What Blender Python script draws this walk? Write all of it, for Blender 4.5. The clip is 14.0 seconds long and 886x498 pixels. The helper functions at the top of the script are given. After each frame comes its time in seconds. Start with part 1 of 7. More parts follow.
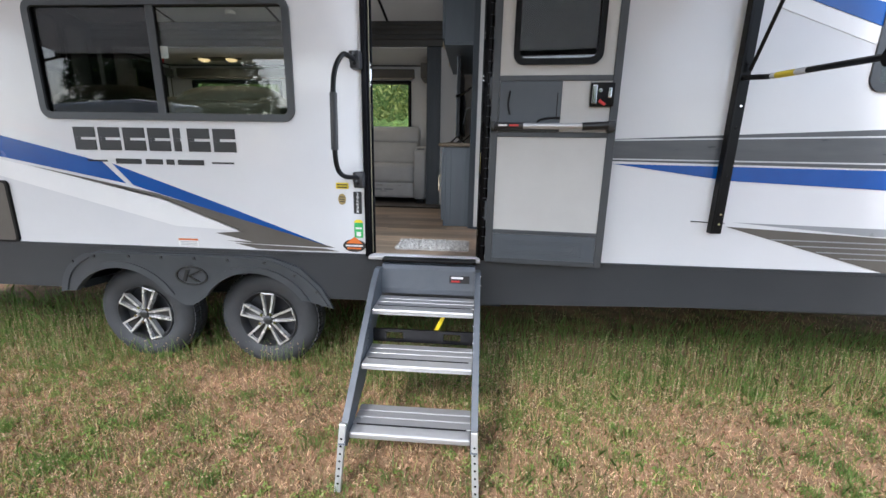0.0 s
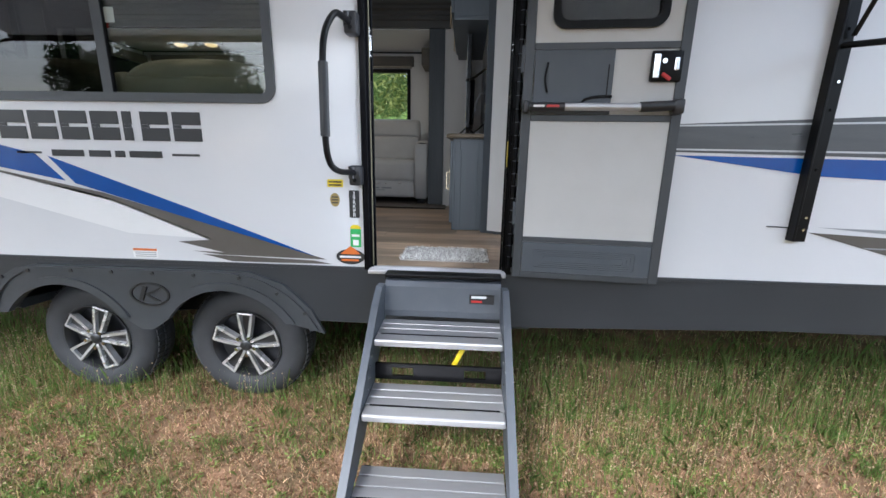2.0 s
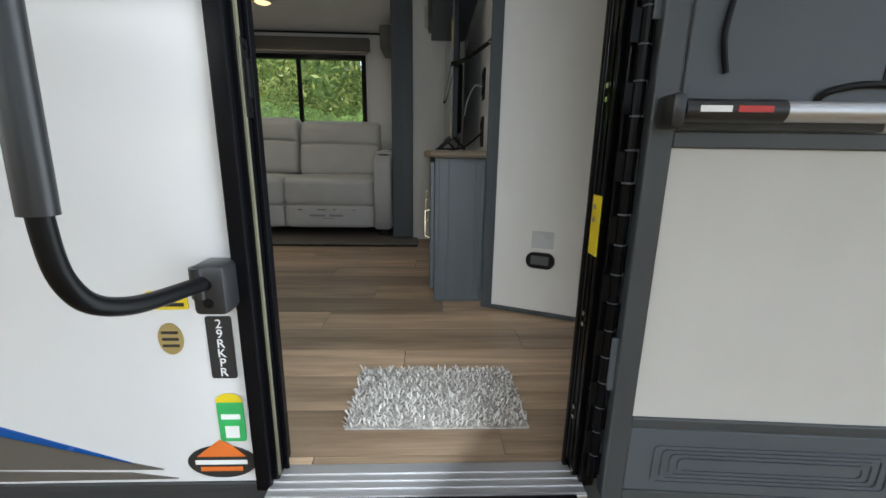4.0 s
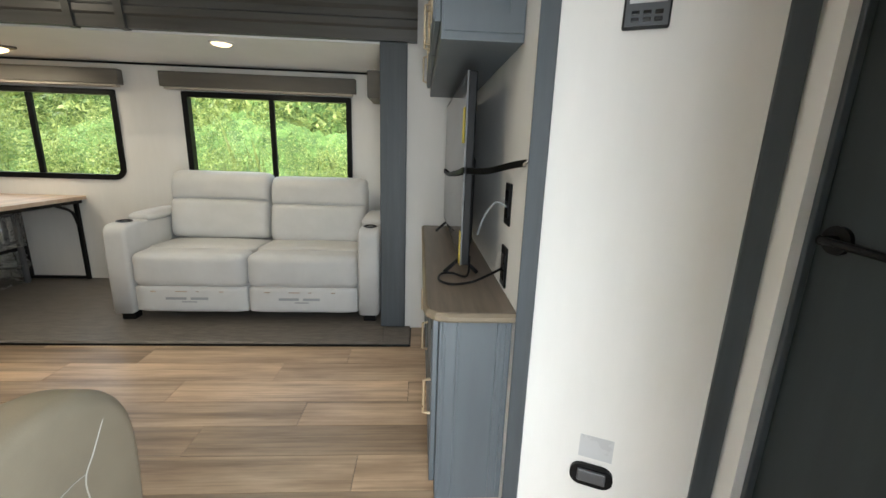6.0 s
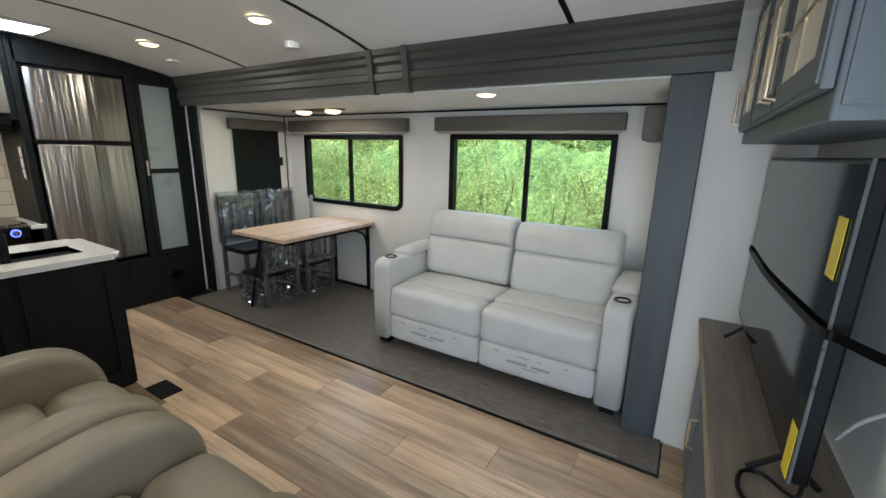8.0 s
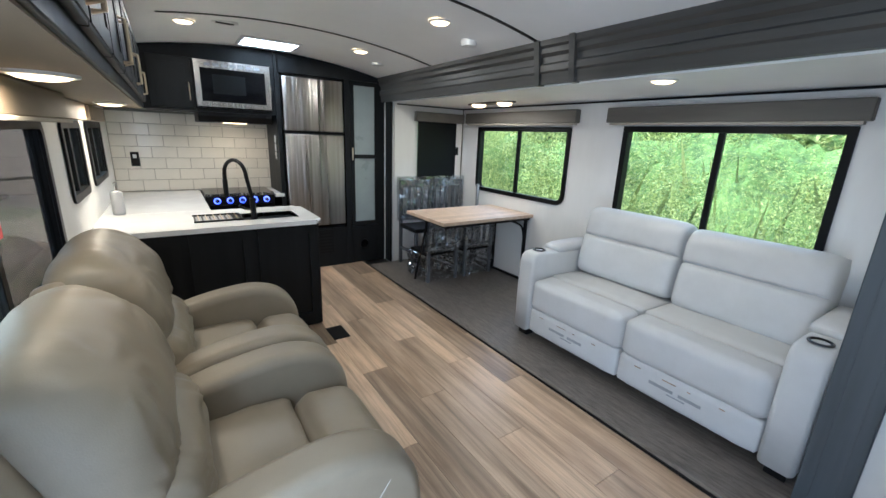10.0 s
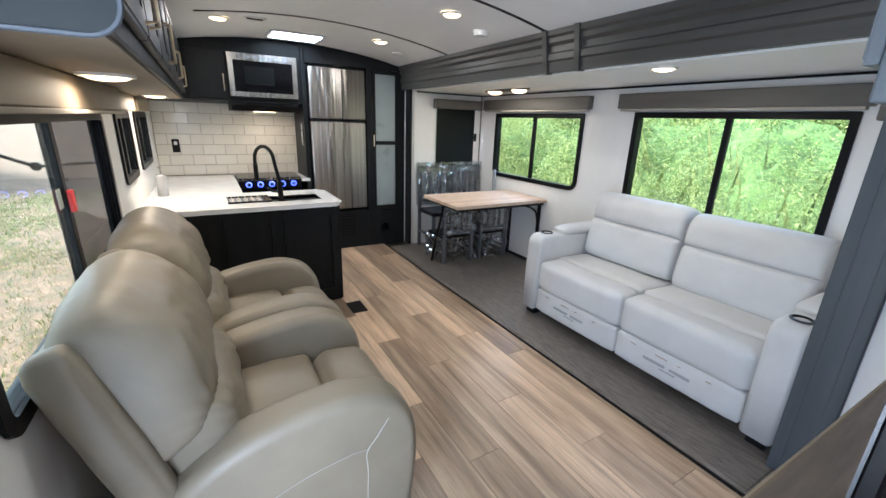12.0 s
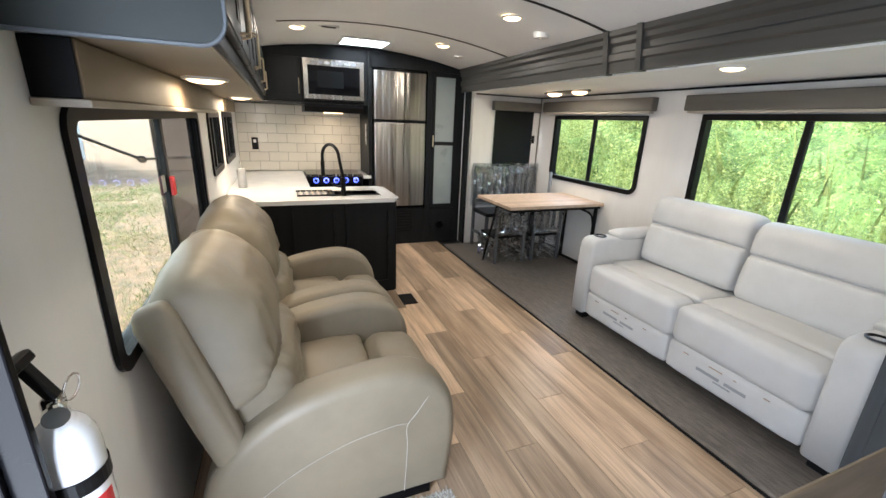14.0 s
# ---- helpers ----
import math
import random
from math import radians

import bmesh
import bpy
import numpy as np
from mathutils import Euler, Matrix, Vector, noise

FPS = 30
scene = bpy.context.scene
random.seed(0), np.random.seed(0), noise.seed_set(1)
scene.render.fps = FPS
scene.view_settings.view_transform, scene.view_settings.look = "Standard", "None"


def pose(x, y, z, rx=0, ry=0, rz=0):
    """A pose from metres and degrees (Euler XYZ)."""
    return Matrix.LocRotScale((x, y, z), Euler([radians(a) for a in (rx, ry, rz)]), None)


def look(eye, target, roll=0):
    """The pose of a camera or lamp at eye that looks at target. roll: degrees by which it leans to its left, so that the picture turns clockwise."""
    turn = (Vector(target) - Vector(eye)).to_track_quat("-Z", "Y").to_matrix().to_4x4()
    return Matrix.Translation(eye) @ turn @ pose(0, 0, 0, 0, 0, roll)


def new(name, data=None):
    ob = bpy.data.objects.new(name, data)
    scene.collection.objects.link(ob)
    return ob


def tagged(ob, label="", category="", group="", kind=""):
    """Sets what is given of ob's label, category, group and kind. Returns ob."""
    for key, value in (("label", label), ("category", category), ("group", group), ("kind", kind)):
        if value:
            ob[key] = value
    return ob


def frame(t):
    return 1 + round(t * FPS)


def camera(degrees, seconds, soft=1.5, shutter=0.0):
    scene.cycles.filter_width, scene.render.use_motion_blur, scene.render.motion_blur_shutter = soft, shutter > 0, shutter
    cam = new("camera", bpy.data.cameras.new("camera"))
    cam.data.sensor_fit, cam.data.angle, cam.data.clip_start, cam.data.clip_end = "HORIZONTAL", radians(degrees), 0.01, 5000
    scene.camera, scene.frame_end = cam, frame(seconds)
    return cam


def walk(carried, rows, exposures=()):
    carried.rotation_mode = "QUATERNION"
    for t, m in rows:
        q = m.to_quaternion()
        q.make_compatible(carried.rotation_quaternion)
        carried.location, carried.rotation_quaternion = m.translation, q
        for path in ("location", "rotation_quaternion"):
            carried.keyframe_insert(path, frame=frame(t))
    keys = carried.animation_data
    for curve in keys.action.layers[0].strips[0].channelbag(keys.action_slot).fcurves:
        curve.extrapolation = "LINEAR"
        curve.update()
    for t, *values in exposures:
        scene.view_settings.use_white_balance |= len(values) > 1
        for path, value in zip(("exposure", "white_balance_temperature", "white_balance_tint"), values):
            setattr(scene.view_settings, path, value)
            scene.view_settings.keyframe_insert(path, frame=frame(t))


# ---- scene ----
cam = camera(95.4, 14.0)
PATH = [
    (0, (0.785, -2.581, 1.645), (0.645, -0.64, 1.181), 1.1),
    (0.5, (0.809, -2.55, 1.634), (0.674, -0.609, 1.171), 1.0),
    (1, (0.84, -2.495, 1.618), (0.708, -0.554, 1.156), 1.1),
    (1.5, (0.765, -2.343, 1.592), (0.642, -0.402, 1.123), 1.1),
    (2, (0.624, -2.093, 1.594), (0.516, -0.151, 1.126), 1.1),
    (2.2, (0.602, -1.992, 1.605), (0.522, -0.051, 1.128), 1.2),
    (4.3, (0.466, -0.651, 1.807), (0.559, 1.289, 1.332), 1.3),
    (4.5, (0.463, -0.566, 1.901), (0.572, 1.375, 1.428), 1.7),
    (5, (0.482, -0.356, 2.033), (0.614, 1.584, 1.564), 2.0),
    (5.5, (0.486, -0.228, 2.16), (0.62, 1.713, 1.694), 2.1),
    (6, (0.431, -0.069, 2.235), (0.552, 1.872, 1.766), 1.9),
    (6.5, (0.384, 0.033, 2.353), (0.412, 1.977, 1.885), 1.8),
    (7, (0.352, 0.126, 2.384), (0.029, 2.043, 1.91), 2.0),
    (7.5, (0.345, 0.345, 2.415), (-0.334, 2.164, 1.935), 2.0),
    (8, (0.308, 0.394, 2.513), (-0.687, 2.062, 2.042), 1.39),
    (8.5, (0.308, 0.449, 2.544), (-0.993, 1.894, 2.077), 2.19),
    (8.7, (0.294, 0.425, 2.515), (-1.053, 1.832, 2.063), 2.28),
    (10.8, (0.619, 0.522, 2.523), (-1.031, 1.484, 1.93), 2.0),
    (11, (0.636, 0.491, 2.542), (-1.004, 1.464, 1.939), 2.2),
    (11.5, (0.676, 0.494, 2.539), (-0.963, 1.467, 1.931), 2.2),
    (12, (0.715, 0.483, 2.529), (-0.931, 1.448, 1.93), 2.0),
    (12.5, (0.801, 0.472, 2.514), (-0.853, 1.427, 1.918), 1.7),
    (13, (0.806, 0.475, 2.515), (-0.841, 1.445, 1.924), 2.0),
    (13.5, (0.812, 0.474, 2.514), (-0.875, 1.368, 1.921), 2.1),
    (14, (0.82, 0.474, 2.515), (-0.947, 1.195, 1.918), 2.4),
]
EXPOSURES = [(0, 1.6, 5950, 10), (2.2, 1.55, 5850, 9), (4.3, 1.55, 6350, 4), (4.5, 1.68, 6400, 4), (5.0, 2.95, 6350, 4), (5.5, 3.15, 6300, 4), (6.5, 3.05, 6250, 4), (7.0, 2.92, 6150, 4), (8.0, 3.12, 5640, 4), (8.7, 3.2, 5300, 3), (11, 3.42, 5150, 8), (14, 3.6, 5850, 9)]
walk(cam, [(t, look(e, a, r)) for t, e, a, r in PATH], EXPOSURES)

# ---- world and sun ----
SUN_EL, SUN_AZ = 40.0, 202.0
world = bpy.data.worlds.new("sky")
scene.world = world
world.use_nodes = True
wn = world.node_tree.nodes
sky = wn.new("ShaderNodeTexSky")
sky.sky_type = "NISHITA"
sky.sun_disc = False
sky.sun_elevation, sky.sun_rotation = radians(SUN_EL), radians(SUN_AZ)
sky.air_density, sky.dust_density, sky.ozone_density = 1.0, 2.0, 1.0
soft_sky = wn.new("ShaderNodeHueSaturation")
soft_sky.inputs["Saturation"].default_value = 0.6
world.node_tree.links.new(sky.outputs[0], soft_sky.inputs["Color"])
world.node_tree.links.new(soft_sky.outputs[0], wn["Background"].inputs["Color"])
wn["Background"].inputs["Strength"].default_value = 0.14
sun = new("sun", bpy.data.lights.new("sun", "SUN"))
sun.data.energy, sun.data.angle, sun.data.color = 1.5, radians(12), (1.0, 0.97, 0.93)
sd = Vector((math.sin(radians(SUN_AZ)) * math.cos(radians(SUN_EL)), math.cos(radians(SUN_AZ)) * math.cos(radians(SUN_EL)), math.sin(radians(SUN_EL))))
sun.matrix_world = look(sd * 30, (0, 0, 0))
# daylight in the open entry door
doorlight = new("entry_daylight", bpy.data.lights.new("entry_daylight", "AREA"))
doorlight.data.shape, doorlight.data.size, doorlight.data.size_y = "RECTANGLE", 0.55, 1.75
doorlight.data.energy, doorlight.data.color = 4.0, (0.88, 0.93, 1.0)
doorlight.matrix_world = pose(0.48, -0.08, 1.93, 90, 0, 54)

# ---- plan ----
F = 0.97          # cabin floor
G = 0.05          # grass
WT = 0.03         # body wall
YB = 2.69         # far body wall
YS = 3.70         # far wall of the slide-out
XL, XR = -3.90, 0.20   # slide-out ends
XK = -4.70        # rear wall
ZSC = 2.875       # slide-out ceiling
DL, DR, DT = 0.11, 0.845, 2.90  # entry opening


def ceil_z(y):
    return 3.285 - 0.09 * (y - 1.37) ** 2


# ---- mesh helpers ----
def finish(name, bm, material, smooth=False):
    me = bpy.data.meshes.new(name)
    bmesh.ops.recalc_face_normals(bm, faces=bm.faces)
    bm.to_mesh(me)
    bm.free()
    if smooth:
        me.polygons.foreach_set("use_smooth", [True] * len(me.polygons))
        if smooth is True:
            me.set_sharp_from_angle(angle=radians(38))
    for m in material if isinstance(material, (list, tuple)) else [material]:
        me.materials.append(m)
    return new(name, me)


def thing(name, base, label, category, group="", rz=0.0):
    ob = new(name)
    ob.empty_display_size = 0.1
    ob.matrix_basis = pose(*base, 0, 0, rz)
    return tagged(ob, label, category, group)


def part(name, bm, material, parent, label="", smooth=False, local=False):
    ob = finish(name, bm, material, smooth)
    ob.parent = parent
    if parent.type == "EMPTY" and not local:
        ob.matrix_parent_inverse = parent.matrix_basis.inverted()
    return tagged(ob, label)


def single(name, bm, material, label, category, smooth=False, group="", kind=""):
    return tagged(finish(name, bm, material, smooth), label, category, group, kind)


def setting(name, bm, material, label="", smooth=False):
    return tagged(finish(name, bm, material, smooth), label, "", "", "structure")


def B():
    return bmesh.new()


def box(bm, x0, x1, y0, y1, z0, z1, bev=0.0, seg=2, m=None):
    g = bmesh.ops.create_cube(bm, size=1.0)["verts"]
    for v in g:
        v.co = Vector(((x0 + x1) / 2 + v.co.x * (x1 - x0), (y0 + y1) / 2 + v.co.y * (y1 - y0), (z0 + z1) / 2 + v.co.z * (z1 - z0)))
    if bev:
        edges = list({e for v in g for e in v.link_edges})
        out = bmesh.ops.bevel(bm, geom=edges, offset=bev, segments=seg, affect="EDGES", profile=0.5, clamp_overlap=True)
        g = list(set(out["verts"]) | {v for v in g if v.is_valid})
    if m is not None:
        bmesh.ops.transform(bm, matrix=m, verts=g)
    return bm


def cyl(bm, p0, p1, r, n=16, r2=None):
    p0, p1 = Vector(p0), Vector(p1)
    d = p1 - p0
    m = Matrix.Translation((p0 + p1) / 2) @ d.to_track_quat("Z", "Y").to_matrix().to_4x4()
    bmesh.ops.create_cone(bm, cap_ends=True, segments=n, radius1=r, radius2=r if r2 is None else r2, depth=d.length, matrix=m)
    return bm


def tube(bm, pts, r, n=8, flat=1.0):
    pts = [Vector(p) for p in pts]
    rings, q, last = [], None, None
    for i, p in enumerate(pts):
        d = (pts[min(i + 1, len(pts) - 1)] - pts[max(i - 1, 0)]).normalized()
        q = d.to_track_quat("Z", "Y") if q is None else last.rotation_difference(d) @ q
        last = d
        rings.append([bm.verts.new(p + q @ Vector((math.cos(a) * r, math.sin(a) * r * flat, 0))) for a in [2 * math.pi * (k + 0.5) / n for k in range(n)]])
    for a, b in zip(rings, rings[1:]):
        for k in range(n):
            bm.faces.new((a[k], a[(k + 1) % n], b[(k + 1) % n], b[k]))
    bm.faces.new(rings[0][::-1])
    bm.faces.new(rings[-1])
    return bm


def smooth_path(pts, n=6):
    pts = [Vector(p) for p in pts]
    out = []
    for i in range(len(pts) - 1):
        a, b, c, d = pts[max(i - 1, 0)], pts[i], pts[i + 1], pts[min(i + 2, len(pts) - 1)]
        for k in range(n):
            t = k / n
            out.append(0.5 * ((2 * b) + (c - a) * t + (2 * a - 5 * b + 4 * c - d) * t * t + (3 * b - a - 3 * c + d) * t ** 3))
    return out + [pts[-1]]


def prism(bm, poly, axis, a0, a1):
    def at(p, a):
        return {"x": (a, p[0], p[1]), "y": (p[0], a, p[1]), "z": (p[0], p[1], a)}[axis]
    lo, hi = [bm.verts.new(at(p, a0)) for p in poly], [bm.verts.new(at(p, a1)) for p in poly]
    n = len(poly)
    bm.faces.new(lo)
    bm.faces.new(hi[::-1])
    for k in range(n):
        bm.faces.new((lo[k], hi[k], hi[(k + 1) % n], lo[(k + 1) % n]))
    return bm


def rrect(x0, x1, z0, z1, r, n=5, top=None):
    out, low, top = [], r, r if top is None else top
    for cx, cz, a0, r in ((x1 - low, z0 + low, -90, low), (x1 - top, z1 - top, 0, top), (x0 + top, z1 - top, 90, top), (x0 + low, z0 + low, 180, low)):
        for k in range(n + 1):
            a = radians(a0 + 90 * k / n)
            out.append((cx + r * math.cos(a), cz + r * math.sin(a)))
    return out


def ring(bm, outer, inner, axis, a0, a1):
    def at(p, a):
        return {"x": (a, p[0], p[1]), "y": (p[0], a, p[1]), "z": (p[0], p[1], a)}[axis]
    v = [[bm.verts.new(at(p, a)) for p in poly] for poly in (outer, inner) for a in (a0, a1)]
    n = len(outer)
    for k in range(n):
        j = (k + 1) % n
        for a, b in ((v[0], v[1]), (v[1], v[3]), (v[3], v[2]), (v[2], v[0])):
            bm.faces.new((a[k], a[j], b[j], b[k]))
    return bm


def lathe(bm, profile, n, origin, axis="y"):
    """profile: rows of (radius, place along the axis)."""
    rings = []
    for r, a in profile:
        row = []
        for k in range(n):
            c, s = math.cos(2 * math.pi * k / n) * r, math.sin(2 * math.pi * k / n) * r
            p = {"y": (c, a, s), "z": (c, s, a), "x": (a, c, s)}[axis]
            row.append(bm.verts.new(Vector(origin) + Vector(p)))
        rings.append(row)
    for a, b in zip(rings, rings[1:]):
        for k in range(n):
            bm.faces.new((a[k], a[(k + 1) % n], b[(k + 1) % n], b[k]))
    return bm


def soft(bm, cx, cy, cz, sx, sy, sz, r, n=10, bulge=(0, 0, 0), rx=0.0, ry=0.0, rz=0.0, wr=0.0, seed=0.0):
    """A padded block: rounded edges, bulging faces, creased leather."""
    h = Vector((sx / 2, sy / 2, sz / 2))
    r = min(r, min(h) * 0.98)
    inner = h - Vector((r, r, r))
    m = pose(cx, cy, cz, rx, ry, rz)
    seen = {}

    def vert(p):
        key = tuple(round(c, 5) for c in p)
        if key not in seen:
            q = Vector((p[0] * h.x, p[1] * h.y, p[2] * h.z))
            c = Vector([max(-inner[i], min(inner[i], q[i])) for i in range(3)])
            d = q - c
            o = c + d.normalized() * r if d.length > 1e-7 else q
            for i in range(3):
                j, k = (i + 1) % 3, (i + 2) % 3
                o[i] += bulge[i] * p[i] * (1 - p[j] ** 2) * (1 - p[k] ** 2)
            if wr:
                s = Vector((o.x * 9 + seed, o.y * 9, o.z * 9))
                o += o.normalized() * wr * (noise.noise(s) + 0.5 * noise.noise(s * 2.3))
            seen[key] = bm.verts.new(m @ o)
        return seen[key]

    g = [-1 + 2 * i / n for i in range(n + 1)]
    for ax in range(3):
        for sgn in (-1, 1):
            for i in range(n):
                for j in range(n):
                    quad = []
                    for a, b in ((i, j), (i + 1, j), (i + 1, j + 1), (i, j + 1)):
                        p = [0, 0, 0]
                        p[ax], p[(ax + 1) % 3], p[(ax + 2) % 3] = sgn, g[a], g[b]
                        quad.append(vert(p))
                    bm.faces.new(quad if sgn > 0 else quad[::-1])
    return bm


def pillow(cx, hw, prof, core, p=3.2, nu=30, nv=6, wr=0.006, seed=0.0, sag=0.0, pleats=()):
    """A stuffed cushion: prof runs (y, z) over its front from the bottom to the back of the top, core is the chord behind it."""
    path = smooth_path([(y, z, 0) for y, z in prof], nv)
    n = len(path)
    bm = B()
    rows = []
    for i in range(nu + 1):
        u = -math.cos(math.pi * i / nu)
        e = max(0.0, 1 - abs(u) ** p) ** (1 / p)
        row = []
        for j, q in enumerate(path):
            k = j / (n - 1)
            c = (core[0][0] + (core[1][0] - core[0][0]) * k, core[0][1] + (core[1][1] - core[0][1]) * k)
            y, z = c[0] + (q.x - c[0]) * e, c[1] + (q.y - c[1]) * e - sag * u * u * k
            x = cx + hw * u
            d = wr * (noise.noise(Vector((x * 5 + seed, y * 5, z * 7))) + 0.6 * noise.noise(Vector((x * 13 + seed, y * 9, z * 12))))
            for px, pz, amp in pleats:
                dx, dz = x - cx - px, z - pz
                r = math.hypot(dx, dz)
                d += amp * math.sin(math.atan2(dz, dx) * 11 + seed) * math.exp(-((r - 0.10) / 0.075) ** 2)
            row.append(bm.verts.new((x, y + d * e, z + 0.3 * d * e)))
        rows.append(row)
    for r0, r1 in zip(rows, rows[1:]):
        for j in range(n - 1):
            bm.faces.new((r0[j], r1[j], r1[j + 1], r0[j + 1]))
        bm.faces.new((r0[0], r0[-1], r1[-1], r1[0]))
    bmesh.ops.remove_doubles(bm, verts=bm.verts, dist=1e-5)
    return bm


def panel_with_holes(bm, u0, u1, w0, w1, holes, axis, a0, a1):
    """A flat wall cut through by rectangular openings."""
    us = sorted({u0, u1, *[c for h in holes for c in h[:2] if u0 < c < u1]})
    ws = sorted({w0, w1, *[c for h in holes for c in h[2:] if w0 < c < w1]})
    ok = lambda i, j: 0 <= i < len(us) - 1 and 0 <= j < len(ws) - 1 and not any(
        h[0] < (us[i] + us[i + 1]) / 2 < h[1] and h[2] < (ws[j] + ws[j + 1]) / 2 < h[3] for h in holes)
    vs = {}

    def v(i, j, a):
        if (i, j, a) not in vs:
            p = (us[i], ws[j])
            vs[i, j, a] = bm.verts.new({"y": (p[0], a, p[1]), "x": (a, p[0], p[1]), "z": (p[0], p[1], a)}[axis])
        return vs[i, j, a]

    for i in range(len(us) - 1):
        for j in range(len(ws) - 1):
            if not ok(i, j):
                continue
            for a in (a0, a1):
                bm.faces.new([v(i, j, a), v(i + 1, j, a), v(i + 1, j + 1, a), v(i, j + 1, a)])
            for di, dj, e in ((-1, 0, ((0, 0), (0, 1))), (1, 0, ((1, 0), (1, 1))), (0, -1, ((0, 0), (1, 0))), (0, 1, ((0, 1), (1, 1)))):
                if not ok(i + di, j + dj):
                    (p, q), (s, t) = e
                    bm.faces.new([v(i + p, j + q, a0), v(i + s, j + t, a0), v(i + s, j + t, a1), v(i + p, j + q, a1)])
    return bm


# ---- materials ----
def mat(name, c1, c2=None, rough=0.5, scale=6.0, metal=0.0, bump=0.0, bscale=120.0, stretch=(1, 1, 1), rvar=0.08, coat=0.0, rand=0.0, spec=0.5, detail=6.0, bdist=0.004):
    m = bpy.data.materials.new(name)
    m.use_nodes = True
    nt = m.node_tree
    N, L = nt.nodes, nt.links
    b = N["Principled BSDF"]
    c2 = c2 or tuple(c * 0.88 for c in c1)
    tc = N.new("ShaderNodeTexCoord")
    mp = N.new("ShaderNodeMapping")
    mp.inputs["Scale"].default_value = stretch
    L.new(tc.outputs["Object"], mp.inputs["Vector"])
    n1 = N.new("ShaderNodeTexNoise")
    n1.inputs["Scale"].default_value, n1.inputs["Detail"].default_value, n1.inputs["Roughness"].default_value = scale, detail, 0.6
    L.new(mp.outputs[0], n1.inputs["Vector"])
    ramp = N.new("ShaderNodeValToRGB")
    ramp.color_ramp.elements[0].position, ramp.color_ramp.elements[1].position = 0.32, 0.68
    ramp.color_ramp.elements[0].color, ramp.color_ramp.elements[1].color = (*c2, 1), (*c1, 1)
    L.new(n1.outputs["Fac"], ramp.inputs["Fac"])
    col = ramp.outputs["Color"]
    if rand:
        oi = N.new("ShaderNodeObjectInfo")
        mr = N.new("ShaderNodeMapRange")
        mr.inputs["To Min"].default_value, mr.inputs["To Max"].default_value = 1 - rand, 1 + rand
        L.new(oi.outputs["Random"], mr.inputs["Value"])
        hs = N.new("ShaderNodeHueSaturation")
        L.new(mr.outputs[0], hs.inputs["Value"])
        L.new(col, hs.inputs["Color"])
        col = hs.outputs["Color"]
        off = N.new("ShaderNodeVectorMath")
        off.operation = "SCALE"
        off.inputs[0].default_value = (17.0, 9.0, 5.0)
        L.new(oi.outputs["Random"], off.inputs["Scale"])
        L.new(off.outputs[0], mp.inputs["Location"])
    L.new(col, b.inputs["Base Color"])
    rr = N.new("ShaderNodeMapRange")
    rr.inputs["To Min"].default_value, rr.inputs["To Max"].default_value = max(0.02, rough - rvar), min(1, rough + rvar)
    L.new(n1.outputs["Fac"], rr.inputs["Value"])
    L.new(rr.outputs[0], b.inputs["Roughness"])
    b.inputs["Metallic"].default_value = metal
    b.inputs["Coat Weight"].default_value = coat
    b.inputs["Coat Roughness"].default_value = 0.08
    b.inputs["Specular IOR Level"].default_value = spec
    if bump:
        n2 = N.new("ShaderNodeTexNoise")
        n2.inputs["Scale"].default_value, n2.inputs["Detail"].default_value = bscale, 4.0
        L.new(mp.outputs[0], n2.inputs["Vector"])
        bp = N.new("ShaderNodeBump")
        bp.inputs["Strength"].default_value, bp.inputs["Distance"].default_value = bump, bdist
        L.new(n2.outputs["Fac"], bp.inputs["Height"])
        L.new(bp.outputs[0], b.inputs["Normal"])
    return m


def glow(name, color, strength):
    m = bpy.data.materials.new(name)
    m.use_nodes = True
    b = m.node_tree.nodes["Principled BSDF"]
    b.inputs["Base Color"].default_value = (0.8, 0.78, 0.72, 1)
    b.inputs["Emission Color"].default_value = (*color, 1)
    b.inputs["Emission Strength"].default_value = strength
    return m


def pane(name, tint, base=0.045, rough=0.0):
    """A thin sheet of glass: tinted see-through, with the gloss that the angle gives."""
    m = bpy.data.materials.new(name)
    m.use_nodes = True
    nt = m.node_tree
    N, L = nt.nodes, nt.links
    N.remove(N["Principled BSDF"])
    tr, gl, mx, lw = N.new("ShaderNodeBsdfTransparent"), N.new("ShaderNodeBsdfGlossy"), N.new("ShaderNodeMixShader"), N.new("ShaderNodeLayerWeight")
    lw.inputs["Blend"].default_value = 0.5
    pw, ma = N.new("ShaderNodeMath"), N.new("ShaderNodeMath")
    pw.operation, ma.operation = "POWER", "MULTIPLY_ADD"
    pw.inputs[1].default_value = 5.0
    ma.inputs[1].default_value, ma.inputs[2].default_value = 0.22, base
    L.new(lw.outputs["Facing"], pw.inputs[0])
    L.new(pw.outputs[0], ma.inputs[0])
    tr.inputs["Color"].default_value = (*tint, 1)
    gl.inputs["Roughness"].default_value = rough
    L.new(ma.outputs[0], mx.inputs["Fac"])
    L.new(tr.outputs[0], mx.inputs[1])
    L.new(gl.outputs[0], mx.inputs[2])
    L.new(mx.outputs[0], N["Material Output"].inputs["Surface"])
    return m


